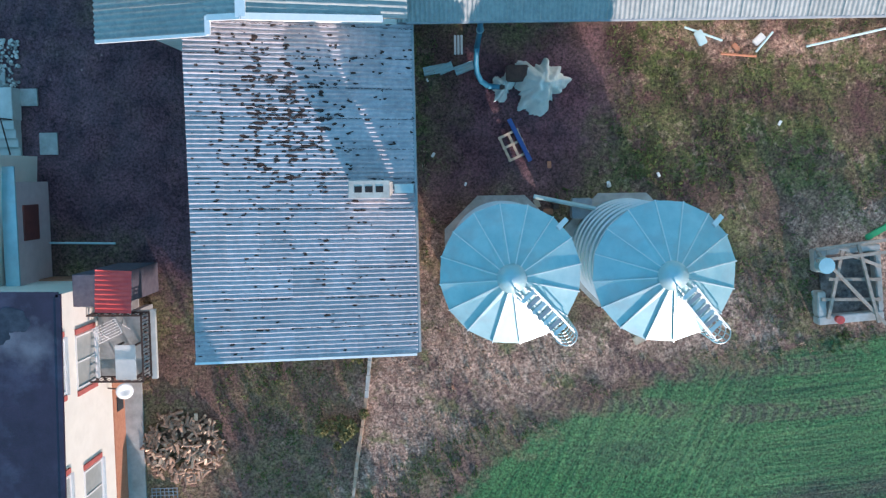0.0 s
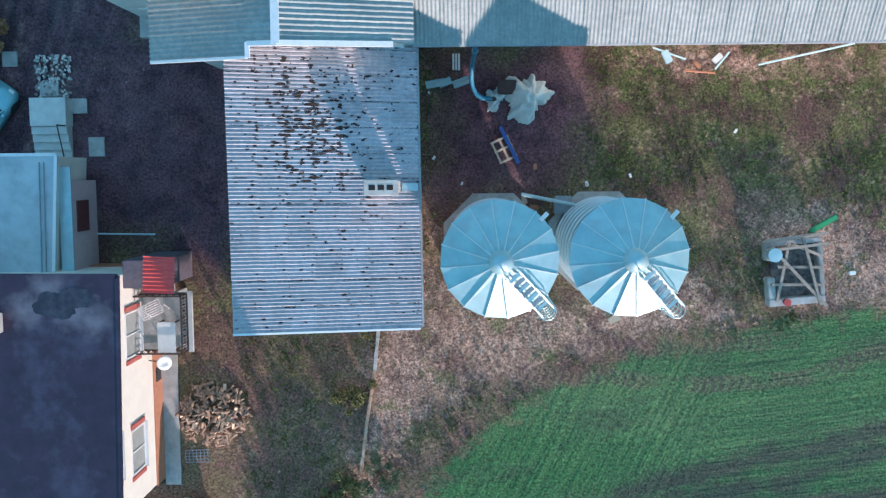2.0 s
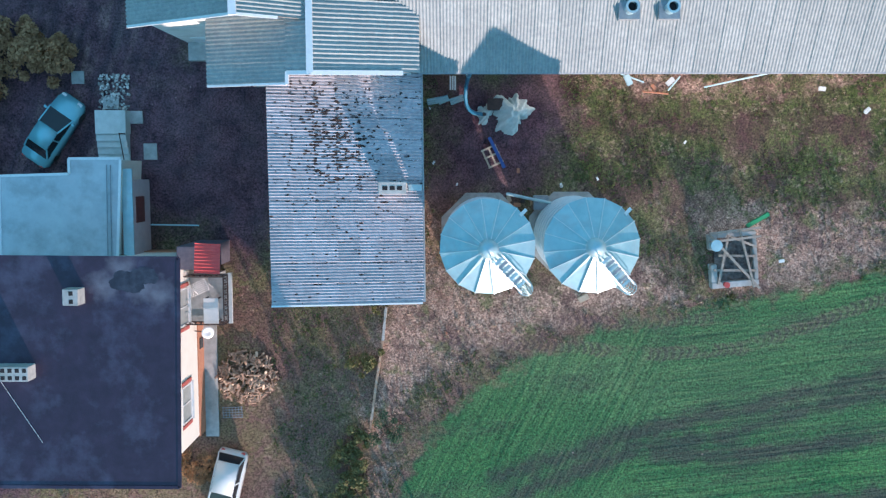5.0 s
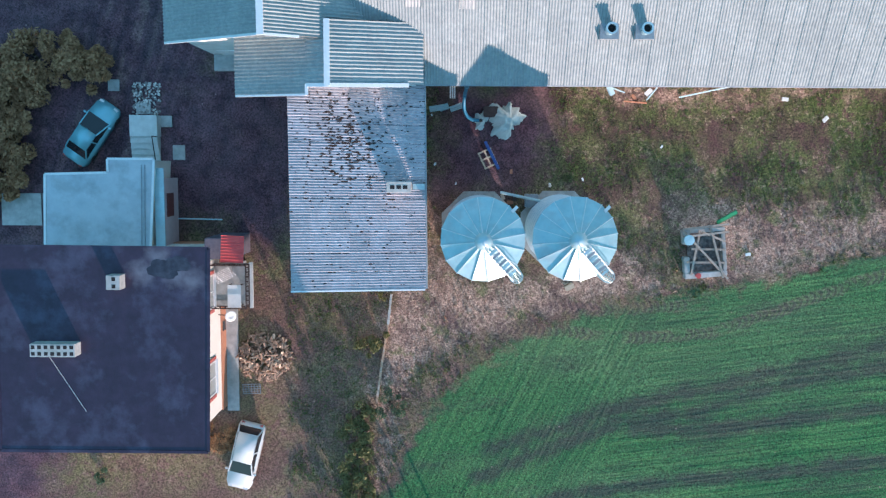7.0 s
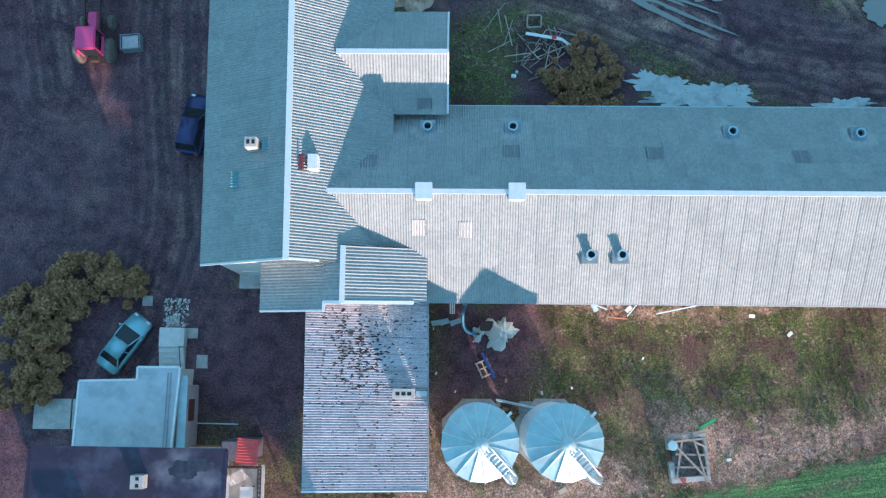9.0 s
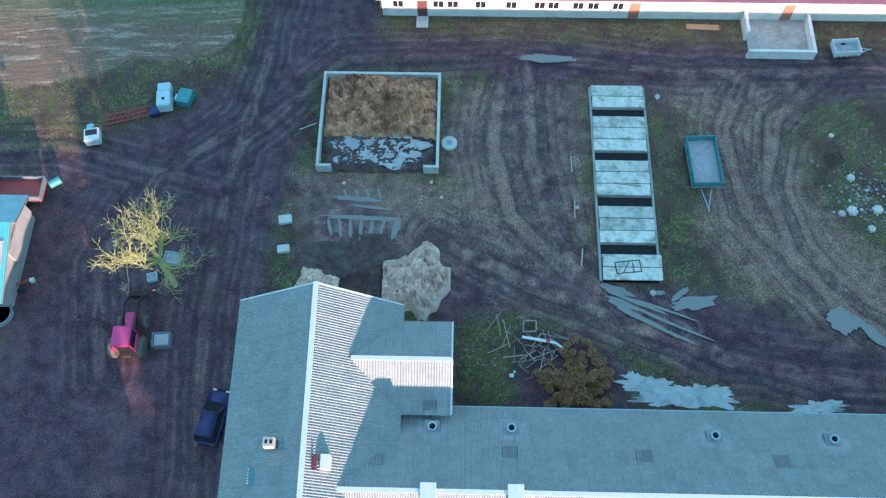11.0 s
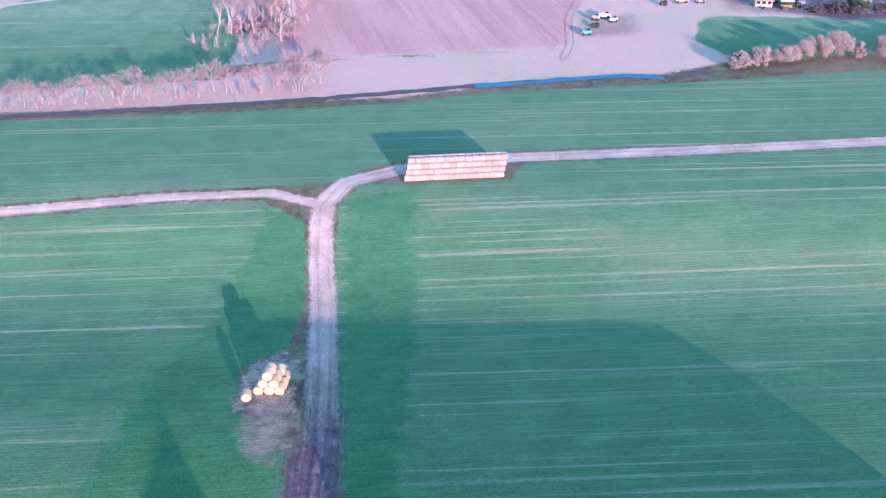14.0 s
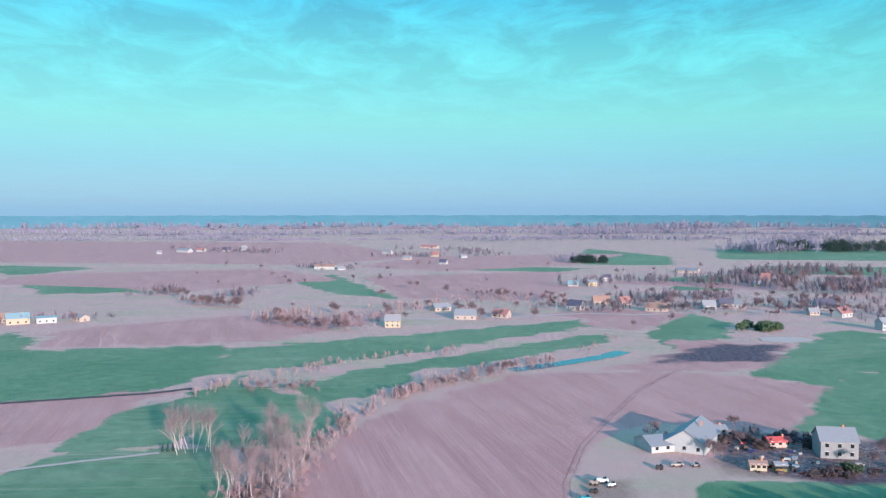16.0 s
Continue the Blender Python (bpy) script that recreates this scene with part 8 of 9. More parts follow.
tufts("grass_tuft", "short green grass tufts round the silos", 52000, (-9, 40, -22, 6), 5, TUFTGREEN, 0.11, False)
tufts("dry_grass_tuft", "dry straw-coloured grass by the field edge", 22000, (-4, 40, -22, 6), 6, TUFTDRY, 0.10, True)
tufts("yard_grass_tuft", "short dull grass tufts round the yard", 26000, (-34, 40, 20, 54), 7, TUFTDULL, 0.12, False)


# ---- straw bales ----
STRAW = material("golden straw", (0.40, 0.25, 0.13), (0.58, 0.40, 0.25), 6, 0.9, 0, 0.5, 14, None, 1, 0, 0.12)
STRAWPALE = material("pale weathered straw", (0.26, 0.165, 0.13), (0.44, 0.30, 0.25), 3, 0.9, 0, 0.4, 12, None, 1, 0, 0.16)


PATHPALE = material("pale trodden earth", (0.46, 0.33, 0.28), (0.62, 0.46, 0.40), 0.5, 0.9)


def bale_data(r, w, mat):
    bm = shape()
    ring(bm, [(r * 0.3, -w / 2 - 0.02), (r * 0.92, -w / 2), (r, -w / 2 + 0.08), (r * 1.01, 0), (r, w / 2 - 0.08), (r * 0.92, w / 2), (r * 0.3, w / 2 + 0.02)], 18)
    for v in bm.verts:
        v.co.x *= 1 + 0.04 * noise.noise(v.co * 2.1)
        v.co.y *= 1 + 0.04 * noise.noise(v.co * 2.3 + Vector((4, 0, 0)))
    me = bpy.data.meshes.new("straw_bale")
    bm.to_mesh(me)
    bm.free()
    me.materials.append(mat)
    return me


rnd = random.Random(31)
BALE = bale_data(0.68, 1.25, STRAW)
for row, (yy, layers) in enumerate(((91.0, (3, 2, 1)), (92.4, (3, 2, 1)), (93.8, (3, 2)), (95.2, (2,)))):
    for lv, cnt in enumerate(layers):
        for i in range(cnt):
            x = -24.2 + (i - (cnt - 1) / 2) * 1.38 + 0.15 * row
            b = tagged(new("straw_bale", BALE), "golden round straw bale in a stacked pile", "straw bale", "bales by the road")
            b.matrix_basis = pose(x, yy + 1.4 + rnd.uniform(-0.12, 0.12), 0.62 + hollow(yy + 1.4) + lv * 1.16, 90, 0, rnd.uniform(-5, 5))
b = tagged(new("straw_bale", BALE), "golden round straw bale lying alone beside the pile", "straw bale", "bales by the road")
b.matrix_basis = pose(-26.9, 90.6, 0.62 + hollow(90.6), 90, 0, 12)
LONGBALE = bale_data(0.57, 1.33, STRAWPALE)
for lv, cnt in enumerate((5, 4, 3, 2)):
    for j in range(cnt):
        for i in range(14):
            along = -8.95 + i * 1.335 + lv * 0.22 + rnd.uniform(-0.03, 0.03)
            yy = 152.0 + (j + lv * 0.5) * 1.14
            b = tagged(new("straw_bale", LONGBALE), "pale round straw bale in the long stack", "straw bale", "bales in the long stack")
            b.matrix_basis = pose(along, yy + along * 0.117, 0.55 + lv * 0.93, 0, 90, 6.7)

# ---- creek, pond, far land ----
BLUEWATER = bpy.data.materials.new("open water")
BLUEWATER.use_nodes = True
wp = BLUEWATER.node_tree.nodes["Principled BSDF"]
wp.inputs["Base Color"].default_value = (0.02, 0.10, 0.16, 1)
wp.inputs["Roughness"].default_value = 0.12
BANK = material("dark reedy bank", (0.05, 0.04, 0.045), (0.11, 0.085, 0.08), 2, 0.95)


def ribbon(name, label, line, width, mat, z, seed, category, rough=0.5):
    bm = shape()
    pts = []
    for (ax, ay), (bx, by) in zip(line, line[1:]):
        n = max(2, int(math.hypot(bx - ax, by - ay) / 1.5))
        pts += [Vector((ax + (bx - ax) * i / n, ay + (by - ay) * i / n, z)) for i in range(n)]
    pts.append(Vector((*line[-1], z)))
    prev = None
    for i, p in enumerate(pts):
        d = pts[min(i + 1, len(pts) - 1)] - pts[max(i - 1, 0)]
        s = Vector((-d.y, d.x, 0)).normalized()
        k = 1 + rough * noise.noise(Vector((i * 0.35, seed, 0)))
        k2 = 1 + rough * noise.noise(Vector((i * 0.35, seed + 9, 0)))
        pair = (bm.verts.new(p + s * width * 0.5 * k), bm.verts.new(p - s * width * 0.5 * k2))
        if prev:
            bm.faces.new((prev[0], prev[1], pair[1], pair[0]))
        prev = pair
    bmesh.ops.recalc_face_normals(bm, faces=bm.faces[:])
    if bm.faces[0].normal.z < 0:
        bmesh.ops.reverse_faces(bm, faces=bm.faces[:])
    return tagged(part(name, bm, mat), label, category, "", "structure")


ribbon("creek_bank", "dark reedy bank along the creek", [(-169, 168.3), (-99.3, 180.3), (-70.5, 185.2), (-37.4, 191.1), (-6.5, 198.5), (6.4, 202), (26.7, 206), (41.6, 209), (52.3, 208), (60.9, 212)], 2.4, BANK, 0.10, 2.0, "bank", 0.7)
ribbon("creek", "dark blue creek between dry banks", [(4.2, 201), (13.8, 203), (26.7, 206), (40.6, 209), (50.2, 207)], 2.5, BLUEWATER, 0.16, 5.0, "water", 0.6)
ribbon("pond_water", "blue flooded hollow between the fields", [(27.7, 439), (44.9, 450), (66.3, 467), (83.5, 482), (94.2, 497)], 10, BLUEWATER, 0.16, 7.0, "water", 0.35)
ribbon("field_ditch", "dark ditch along the field edge", [(-277, 340), (-187.9, 361), (-132.1, 382), (-118.1, 392)], 4, BANK, 0.12, 9.0, "ditch", 0.5)
ribbon("field_path", "pale grass path along the field", [(-149.2, 262), (-119.2, 278), (-97.7, 288)], 2.2, PATHPALE, 0.12, 11.0, "path", 0.4)
ribbon("village_road", "pale village road past the houses", [(-61.1, 641), (24, 649), (98.6, 680), (141.2, 670), (205, 699), (323, 681)], 6, PATHPALE, 0.14, 13.0, "road", 0.2)
for i, (cx, cy, rx, ry) in enumerate(((202, 543, 16, 12),)):
    blob("bare_mound", "pale bare earth patch between the fields", cx, cy, rx, ry, 10, PATHPALE, 40 + i, 0.15, 0.3, category="ground")

TEMPLATES = {}


def template(kind, build):
    if kind not in TEMPLATES:
        TEMPLATES[kind] = build()
        return TEMPLATES[kind], True
    return TEMPLATES[kind], False


def plant(kind, label, build, x, y, size, turn, group):
    """One more tree of a kind: the first is built, the others share its meshes."""
    ob, first = template(kind, build)
    m = pose(x, y, 0, 0, 0, turn)
    if first:
        ob.matrix_basis = m
        ob.scale = (size, size, size)
        return tagged(ob, label, "tree", group)
    c = copy_thing(ob, m)
    c.scale = (size, size, size)
    return c


rnd = random.Random(8)
BIRCHSPOTS = [(-65.8, 238), (-62.1, 240), (-58.8, 238), (-55.6, 240), (-63.7, 245), (-59.9, 248), (-55.6, 251), (-52.9, 246), (-50.3, 239), (-57.8, 256), (-53.5, 261), (-51.3, 271), (-56.2, 268), (-49.2, 284), (-52.4, 280), (-56.7, 276), (-61, 262), (-64.2, 253), (-48.5, 290), (-51.1, 298),
              (-88.9, 288), (-92.5, 289), (-86.3, 288), (-83.4, 291), (-89.8, 293), (-47.6, 235), (-46, 249), (-49.8, 304), (-198.3, 510), (-207, 509), (-67.4, 249), (-58.9, 285)] + [(rnd.uniform(-66, -46), rnd.uniform(238, 298)) for _ in range(22)] + [(rnd.uniform(-94, -79), rnd.uniform(284, 296)) for _ in range(8)]
for i, (x, y) in enumerate(BIRCHSPOTS):
    k = i % 4
    plant("birch%d" % k, "leafless white-barked birch in a small copse", lambda k=k: bare_tree("birch", "", 0, 0, 15.0, 0.30, BARK_WHITE, 40 + k, 4, 0.11, (0.03 * k - 0.04, 0.02), (2, 3), TWIG_PINK, 0.42, 0.012, TWIG_PALE), x, y, rnd.uniform(0.7, 1.1), rnd.uniform(0, 360), "birches")
ROW = [(-102 + i * 2.65 + rnd.uniform(-0.8, 0.8), 184.6 + i * 0.55 + rnd.uniform(-1.2, 2.6)) for i in range(26)] + [(-148 + i * 4.3 + rnd.uniform(-1, 1), 175 + i * 0.8) for i in range(10)] + [(-43.5 + i * 2.2, 199 + rnd.uniform(-3, 16)) for i in range(6)]
for i, (x, y) in enumerate(ROW):
    k = i % 3
    plant("alder%d" % k, "small leafless pale tree on the creek bank", lambda k=k: bare_tree("alder", "", 0, 0, 6.5, 0.5, TWIG_PINK, 60 + k, 4, 0.11, (0.02, 0), (2, 4), rmin=0.02), x, y, rnd.uniform(0.75, 1.15), rnd.uniform(0, 360), "creek trees")
SCRUB = [(rnd.uniform(-68.5, -41), rnd.uniform(222, 298)) for _ in range(40)] + [(-96 + rnd.uniform(0, 36), 382 + rnd.uniform(0, 18)) for _ in range(34)] + [(-28 + t * 49.5 + rnd.gauss(0, 2.5), 378 + t * 48 + rnd.gauss(0, 2.5)) for t in [rnd.random() for _ in range(44)]] + [(-58.5 + t * 19.5 + rnd.gauss(0, 1.5), 234 + t * 104) for t in [rnd.random() for _ in range(26)]]
for i, (x, y) in enumerate(SCRUB):
    k = i % 3
    plant("scrub%d" % k, "low leafless pinkish scrub tree between the fields", lambda k=k: bare_tree("scrub_tree", "", 0, 0, 6.0, 0.52, TWIG_PINK, 160 + k, 4, 0.07, (0.05, 0), (3, 4), None, 0.3, 0.011), x, y, rnd.uniform(0.6, 1.1), rnd.uniform(0, 360), "scrub trees")
MIX = [(66.7, 304, 1.0), (82.4, 283, 0.9), (85.3, 282, 0.8), (127.2, 273, 0.8), (134.6, 277, 0.8), (139, 284, 0.9), (96.2, 298, 0.8), (100.5, 319, 0.8), (39.3, 786, 1.3), (-277, 809, 1.2), (-249, 784, 1.4), (-242, 786, 1.2), (-217, 737, 1.2), (-209, 735, 1.2), (-196.3, 729, 1.3), (-185.7, 723, 1.2), (-176.3, 717, 1.2), (-272, 624, 0.9), (181.6, 740, 1.6), (201, 740, 1.2), (16.9, 418, 0.8), (22.3, 426, 1.0), (27.7, 428, 0.9)]
for i, (x, y, s) in enumerate(MIX):
    k = i % 3
    plant("oak%d" % k, "leafless spreading tree among the fields", lambda k=k: bare_tree("oak", "", 0, 0, 10.0, 0.44, TWIG_GREY, 80 + k, 4, 0.16, (0.02, 0.02), (3, 4), None, 0.34, 0.022), x, y, s, rnd.uniform(0, 360), "field trees")
BUSHPALE = material("pale orange twiggy bush", (0.28, 0.21, 0.185), (0.40, 0.305, 0.27), 2, 0.95, 0, 0)
BUSHPINK = material("pinkish brown thicket", (0.19, 0.135, 0.15), (0.28, 0.20, 0.215), 2, 0.95, 0, 0)
DARKTREE = material("dark conifer green", (0.015, 0.035, 0.03), (0.03, 0.06, 0.05), 2, 0.95, 0, 0)
for i, (x, y, r, h) in enumerate([(70.5, 216, 2.8, 4.0), (75.4, 217, 3.2, 4.8), (81.3, 219, 3.2, 5.2), (86.6, 221, 3.2, 5.0), (92, 223, 3.4, 6.0), (97.4, 225, 3.6, 6.4), (103.2, 225, 2.4, 4.0), (109.1, 223, 3.6, 6.0), (115.5, 226, 3.6, 6.4), (122, 228, 3.4, 5.8), (129.5, 230, 3.6, 6.0)]):
    shrub("creek_bush", "pale orange bush beside the creek", [(x, y, r)], h, BUSHPALE, 100 + i, 330, 0.13, False)
for i, (spots, h, mat, lab) in enumerate((
        ([(-130 + k * 5.3, 612 - k * 2.6, 4.5) for k in range(12)], 8, BUSHPINK, "pinkish brown thicket before the houses"),
        ([(-62 + k * 2.3, 243 + k * 1.5, 2.4) for k in range(6)], 2.5, BUSHPINK, "undergrowth below the birch copse"),
        ([(-223 + k * 6.3, 740 - k * 3, 6) for k in range(8)], 9, BUSHPINK, "bare grove on the far slope"),
        ([(191 + k * 5.3, 585 + 3 * math.sin(k * 2), 4.5) for k in range(5)], 6, LEAF_GREEN, "dark green thicket by the village"),
        ([(92 + k * 4.2, 302 + 4 * math.sin(k * 1.7), 2.6) for k in range(8)], 3.5, SCRUBDARK, "dark tangled scrub in the farmyard"),
        ([(109 + k * 4.2, 267 + 3 * math.sin(k * 2.3), 2.2) for k in range(7)], 2.4, SCRUBDARK, "dark scrub beside the white house"),
        ([(119.5, 271, 1.8), (121.5, 269, 1.6)], 3.4, LEAF_GREEN, "dark green bush beside the white house")) + (
        ([(182 + k * 9, 1325 + 6 * math.sin(k), 9) for k in range(5)], 12, DARKTREE, "dark conifer clump on the far slope"),
        ([(20 + k * 12, 820 - k * 5, 6) for k in range(6)], 7, BUSHPINK, "bare thicket on the far slope"),
        ([(352 + k * 17, 962 + 40 * math.sin(k * 1.3), 12) for k in range(14)], 14, BUSHPINK, "bare grey wood behind the village"),
        ([(322 + k * 19, 868 + 50 * math.sin(k * 1.9), 11) for k in range(12)], 14, BUSHPINK, "bare grey wood behind the village"),
        ([(635 + k * 27, 1680 + 20 * math.sin(k * 1.9), 18) for k in range(9)], 24, DARKTREE, "dark conifer wood on the far slope"),
        ([(163 + k * 15, 680 + 20 * math.sin(k * 2.1), 6) for k in range(12)], 8, BUSHPINK, "bare garden trees among the houses"),
        ([(79 + k * 12.8, 731 + 16 * math.sin(k * 2.6), 5) for k in range(10)], 7, BUSHPINK, "bare garden trees among the houses"))):
    big = spots[0][1] > 500
    if big and mat is BUSHPINK:
        gr = random.Random(300 + i)
        for x, y, r in spots:
            for q in range(4):
                kind_, k_, grp = ("oak", 1.0, "field trees") if q < 2 else ("scrub", 1.5, "scrub trees")
                plant(kind_ + "%d" % gr.randrange(3), "", None, x + gr.gauss(0, r * 0.7), y + gr.gauss(0, r * 0.7), k_ * h / 9 * gr.uniform(0.7, 1.2), gr.uniform(0, 360), grp)
        continue
    jig = random.Random(i)
    spots = [(x + jig.gauss(0, r * 0.8), y + jig.gauss(0, r * 0.8), r * jig.uniform(0.5, 1.2)) for x, y, r in spots for _ in range(2)]
    shrub("thicket", lab, spots, h, mat, 200 + i, 26 if big else 60, 0.55 if big else 0.2, not big, "thicket", True)
for i, x in enumerate((-97, -95.4, -93.8)):
    t = thing("conifer", "small dark conifer beside the path", "tree", pose(x, 289.5 + i * 0.4, 0))
    bm = shape()
    ring(bm, [(0.55, 0.2), (0.45, 1.0), (0.25, 2.2), (0.0, 3.4)], 9)
    for v in bm.verts:
        v.co += Vector((noise.noise(v.co * 3), noise.noise(v.co * 3 + Vector((5, 0, 0))), 0)) * 0.15
    part("crown", bm, DARKTREE, t)
    part("trunk", bar(shape(), (0, 0, 0), (0, 0, 0.5), 0.08), BARK_DARK, t)

ROOFGREY = material("grey roof tiles", (0.19, 0.19, 0.205), (0.27, 0.27, 0.28), 2, 0.7)
ROOFTEAL = material("pale teal roof", (0.18, 0.27, 0.29), (0.23, 0.32, 0.34), 2, 0.6)
ROOFRED = material("red roof tiles", (0.26, 0.12, 0.11), (0.33, 0.16, 0.14), 2, 0.7)
ROOFDARK = material("dark roof", (0.06, 0.055, 0.09), (0.09, 0.085, 0.12), 2, 0.6)
ROOFBROWN = material("brown tiles", (0.26, 0.15, 0.11), (0.34, 0.21, 0.16), 2, 0.7)
WALLWHITE = material("white house wall", (0.33, 0.345, 0.34), (0.42, 0.43, 0.415), 1, 0.85)
# greyer copy of the white wall, with shade put into its colour
WALLSHADED = material("white house wall greyed for shade", (0.20, 0.21, 0.21), (0.27, 0.275, 0.27), 1, 0.85)
WALLYELLOW = material("yellow house wall", (0.36, 0.31, 0.22), (0.44, 0.38, 0.27), 1, 0.85)
WALLBEIGE = material("beige house wall", (0.34, 0.29, 0.25), (0.42, 0.36, 0.31), 1, 0.85)


def cottage(x, y, turn, w, d, eave, ridge, roof, wall, label, name="farmhouse", along="x", group="", windows=3):
    """A gabled house with roof, chimney, door and windows."""
    h = thing(name, label, "house", pose(x, y, 0, 0, 0, turn), group)
    gable_walls(h, -w / 2, w / 2, -d / 2, d / 2, eave, ridge - 0.15, along, wall)
    r = shape()
    o = 0.4
    if along == "x":
        for s in (-1, 1):
            sl = (ridge - eave) / (d / 2)
            p = [(-w / 2 - o, 0, ridge), (w / 2 + o, 0, ridge), (w / 2 + o, s * (d / 2 + o), eave - o * sl), (-w / 2 - o, s * (d / 2 + o), eave - o * sl)]
            top = [r.verts.new(q) for q in p]
            low = [r.verts.new((q[0], q[1], q[2] - 0.16)) for q in p]
            r.faces.new(top)
            r.faces.new(low[::-1])
            for k in range(4):
                r.faces.new((top[k], low[k], low[(k + 1) % 4], top[(k + 1) % 4]))
    else:
        for s in (-1, 1):
            sl = (ridge - eave) / (w / 2)
            p = [(0, -d / 2 - o, ridge), (0, d / 2 + o, ridge), (s * (w / 2 + o), d / 2 + o, eave - o * sl), (s * (w / 2 + o), -d / 2 - o, eave - o * sl)]
            top = [r.verts.new(q) for q in p]
            low = [r.verts.new((q[0], q[1], q[2] - 0.16)) for q in p]
            r.faces.new(top)
            r.faces.new(low[::-1])
            for k in range(4):
                r.faces.new((top[k], low[k], low[(k + 1) % 4], top[(k + 1) % 4]))
    bmesh.ops.recalc_face_normals(r, faces=r.faces[:])
    part("roof", r, roof, h)
    part("chimney", boxed(w * 0.18, w * 0.18 + 0.6, -0.3, 0.3, ridge - 0.8, ridge + 0.7), BRICKRED, h)
    storeys = 2 if eave > 4.5 else 1
    for st in range(storeys):
        for i in range(windows):
            xx = -w / 2 + w * (i + 0.5) / windows
            win = part("window", boxed(xx - 0.55, xx + 0.55, -d / 2 - 0.05, -d / 2 + 0.02, 0.95 + st * 2.7, 2.2 + st * 2.7), GLASS, h)
            part("frame", boxed(xx - 0.62, xx + 0.62, -d / 2 - 0.07, -d / 2 - 0.05, 2.2 + st * 2.7, 2.28 + st * 2.7), FRAMEWHITE, win)
    part("door", boxed(w / 2 - 0.01, w / 2 + 0.05, -0.5, 0.5, 0, 2.05), DOORRED, h)
    return h


cottage(80.6, 301, -28, 13.5, 24, 3.3, 7.6, ROOFGREY, WALLWHITE, "white farm barn with long grey gabled roof", "white_barn", "y")
cottage(68.2, 297, 16, 12, 12, 2.4, 4.6, ROOFGREY, WALLWHITE, "low white barn wing with grey roof", "barn_wing", "x")
cottage(123.6, 289, -8, 11.5, 10.5, 5.7, 9.2, ROOFGREY, WALLSHADED, "two-storey white house with grey gabled roof", "white_house", "x")
cottage(108.5, 299, 10, 8, 4, 2.2, 3.4, RUSTRED, WALLBEIGE, "low shed with red roof in the farmyard", "red_shed")
cottage(92.6, 272, -6, 5, 3.5, 2.2, 3.0, ROOFBROWN, WALLYELLOW, "small yellow garden shed with brown roof", "garden_shed")
cottage(99.1, 271, 0, 3.5, 3, 2.2, 2.9, ROOFGREY, LEAF_OLIVE, "small olive garden shed with grey roof", "garden_shed")
cottage(92.3, 315, 5, 7, 4, 2.4, 3.4, ROOFGREY, WALLWHITE, "low white outbuilding in the farmyard", "outbuilding")
rnd = random.Random(9)


def village_house(x, y, w, roof, wall, e, r, lab):
    if y > 850:
        w, e, r = w * 0.72, e * 0.8, r * 0.85
    cottage(x, y, rnd.uniform(-40, 40), w * 0.88, w * 0.55 if w < 30 else 12, e, r, roof, wall, lab + " beyond the fields", "village_house", "x", "village houses")


village_house(-42.8, 600, 12, ROOFGREY, WALLYELLOW, 5.0, 8.8, 'yellow house with grey roof and white gable')
village_house(7.5, 645, 18, ROOFGREY, WALLBEIGE, 3.4, 7.4, 'long grey-roofed farmhouse')
village_house(33.9, 654, 14, ROOFRED, WALLBEIGE, 3.0, 6.4, 'beige cottage with red roof')
village_house(-12, 698, 16, ROOFGREY, WALLBEIGE, 3, 6, 'low grey barn')
village_house(96.1, 706, 14, ROOFDARK, WALLWHITE, 3.6, 8, 'white house with dark roof')
village_house(122.6, 744, 16, ROOFBROWN, WALLBEIGE, 3.4, 7.6, 'brown-roofed farmhouse')
village_house(141.5, 742, 12, ROOFRED, WALLBEIGE, 3.2, 7, 'red-roofed cottage')
village_house(158.2, 695, 17, ROOFBROWN, WALLBEIGE, 3.2, 7, 'brown farmhouse by the road')
village_house(203, 710, 12, ROOFGREY, WALLWHITE, 3.6, 7.5, 'white house with grey roof')
village_house(220, 723, 13, ROOFDARK, WALLWHITE, 3.6, 8, 'white house with dark roof')
village_house(232, 720, 11, ROOFGREY, WALLWHITE, 3.4, 7.4, 'white house in the village')
village_house(123.1, 923, 17, ROOFTEAL, WALLWHITE, 3.4, 7, 'white building with turquoise roof')
village_house(142.1, 923, 15, ROOFGREY, WALLYELLOW, 6, 8, 'yellow two-storey house')
village_house(169.6, 989, 12, ROOFDARK, WALLWHITE, 6, 9, 'tall white house')
village_house(312, 918, 14, ROOFGREY, WALLBEIGE, 3.4, 7, 'beige house by the wood')
village_house(349, 996, 15, ROOFRED, WALLBEIGE, 4, 10, 'house with steep orange roof')
village_house(362, 958, 9, ROOFBROWN, WALLBEIGE, 3, 6, 'small brown house')
village_house(296, 1121, 40, ROOFGREY, WALLBEIGE, 4, 7, 'long grey barn')
village_house(296, 712, 16, ROOFDARK, WALLWHITE, 3.6, 8.5, 'white house with dark roof')
village_house(288, 660, 15, ROOFRED, WALLWHITE, 3.4, 7.4, 'white house with red roof')
village_house(271, 671, 9, ROOFGREY, WALLBEIGE, 3, 5.6, 'low grey outbuilding')
village_house(285, 589, 12, ROOFGREY, WALLWHITE, 5.4, 8.4, 'white two-storey house')
village_house(-175.3, 1184, 44, ROOFBROWN, WALLWHITE, 5, 8, 'long white farm hall')
village_house(-152.4, 1170, 16, ROOFGREY, WALLWHITE, 3, 6, 'small white barn')
village_house(-511, 1653, 50, ROOFGREY, WALLWHITE, 5, 9, 'white farm hall')
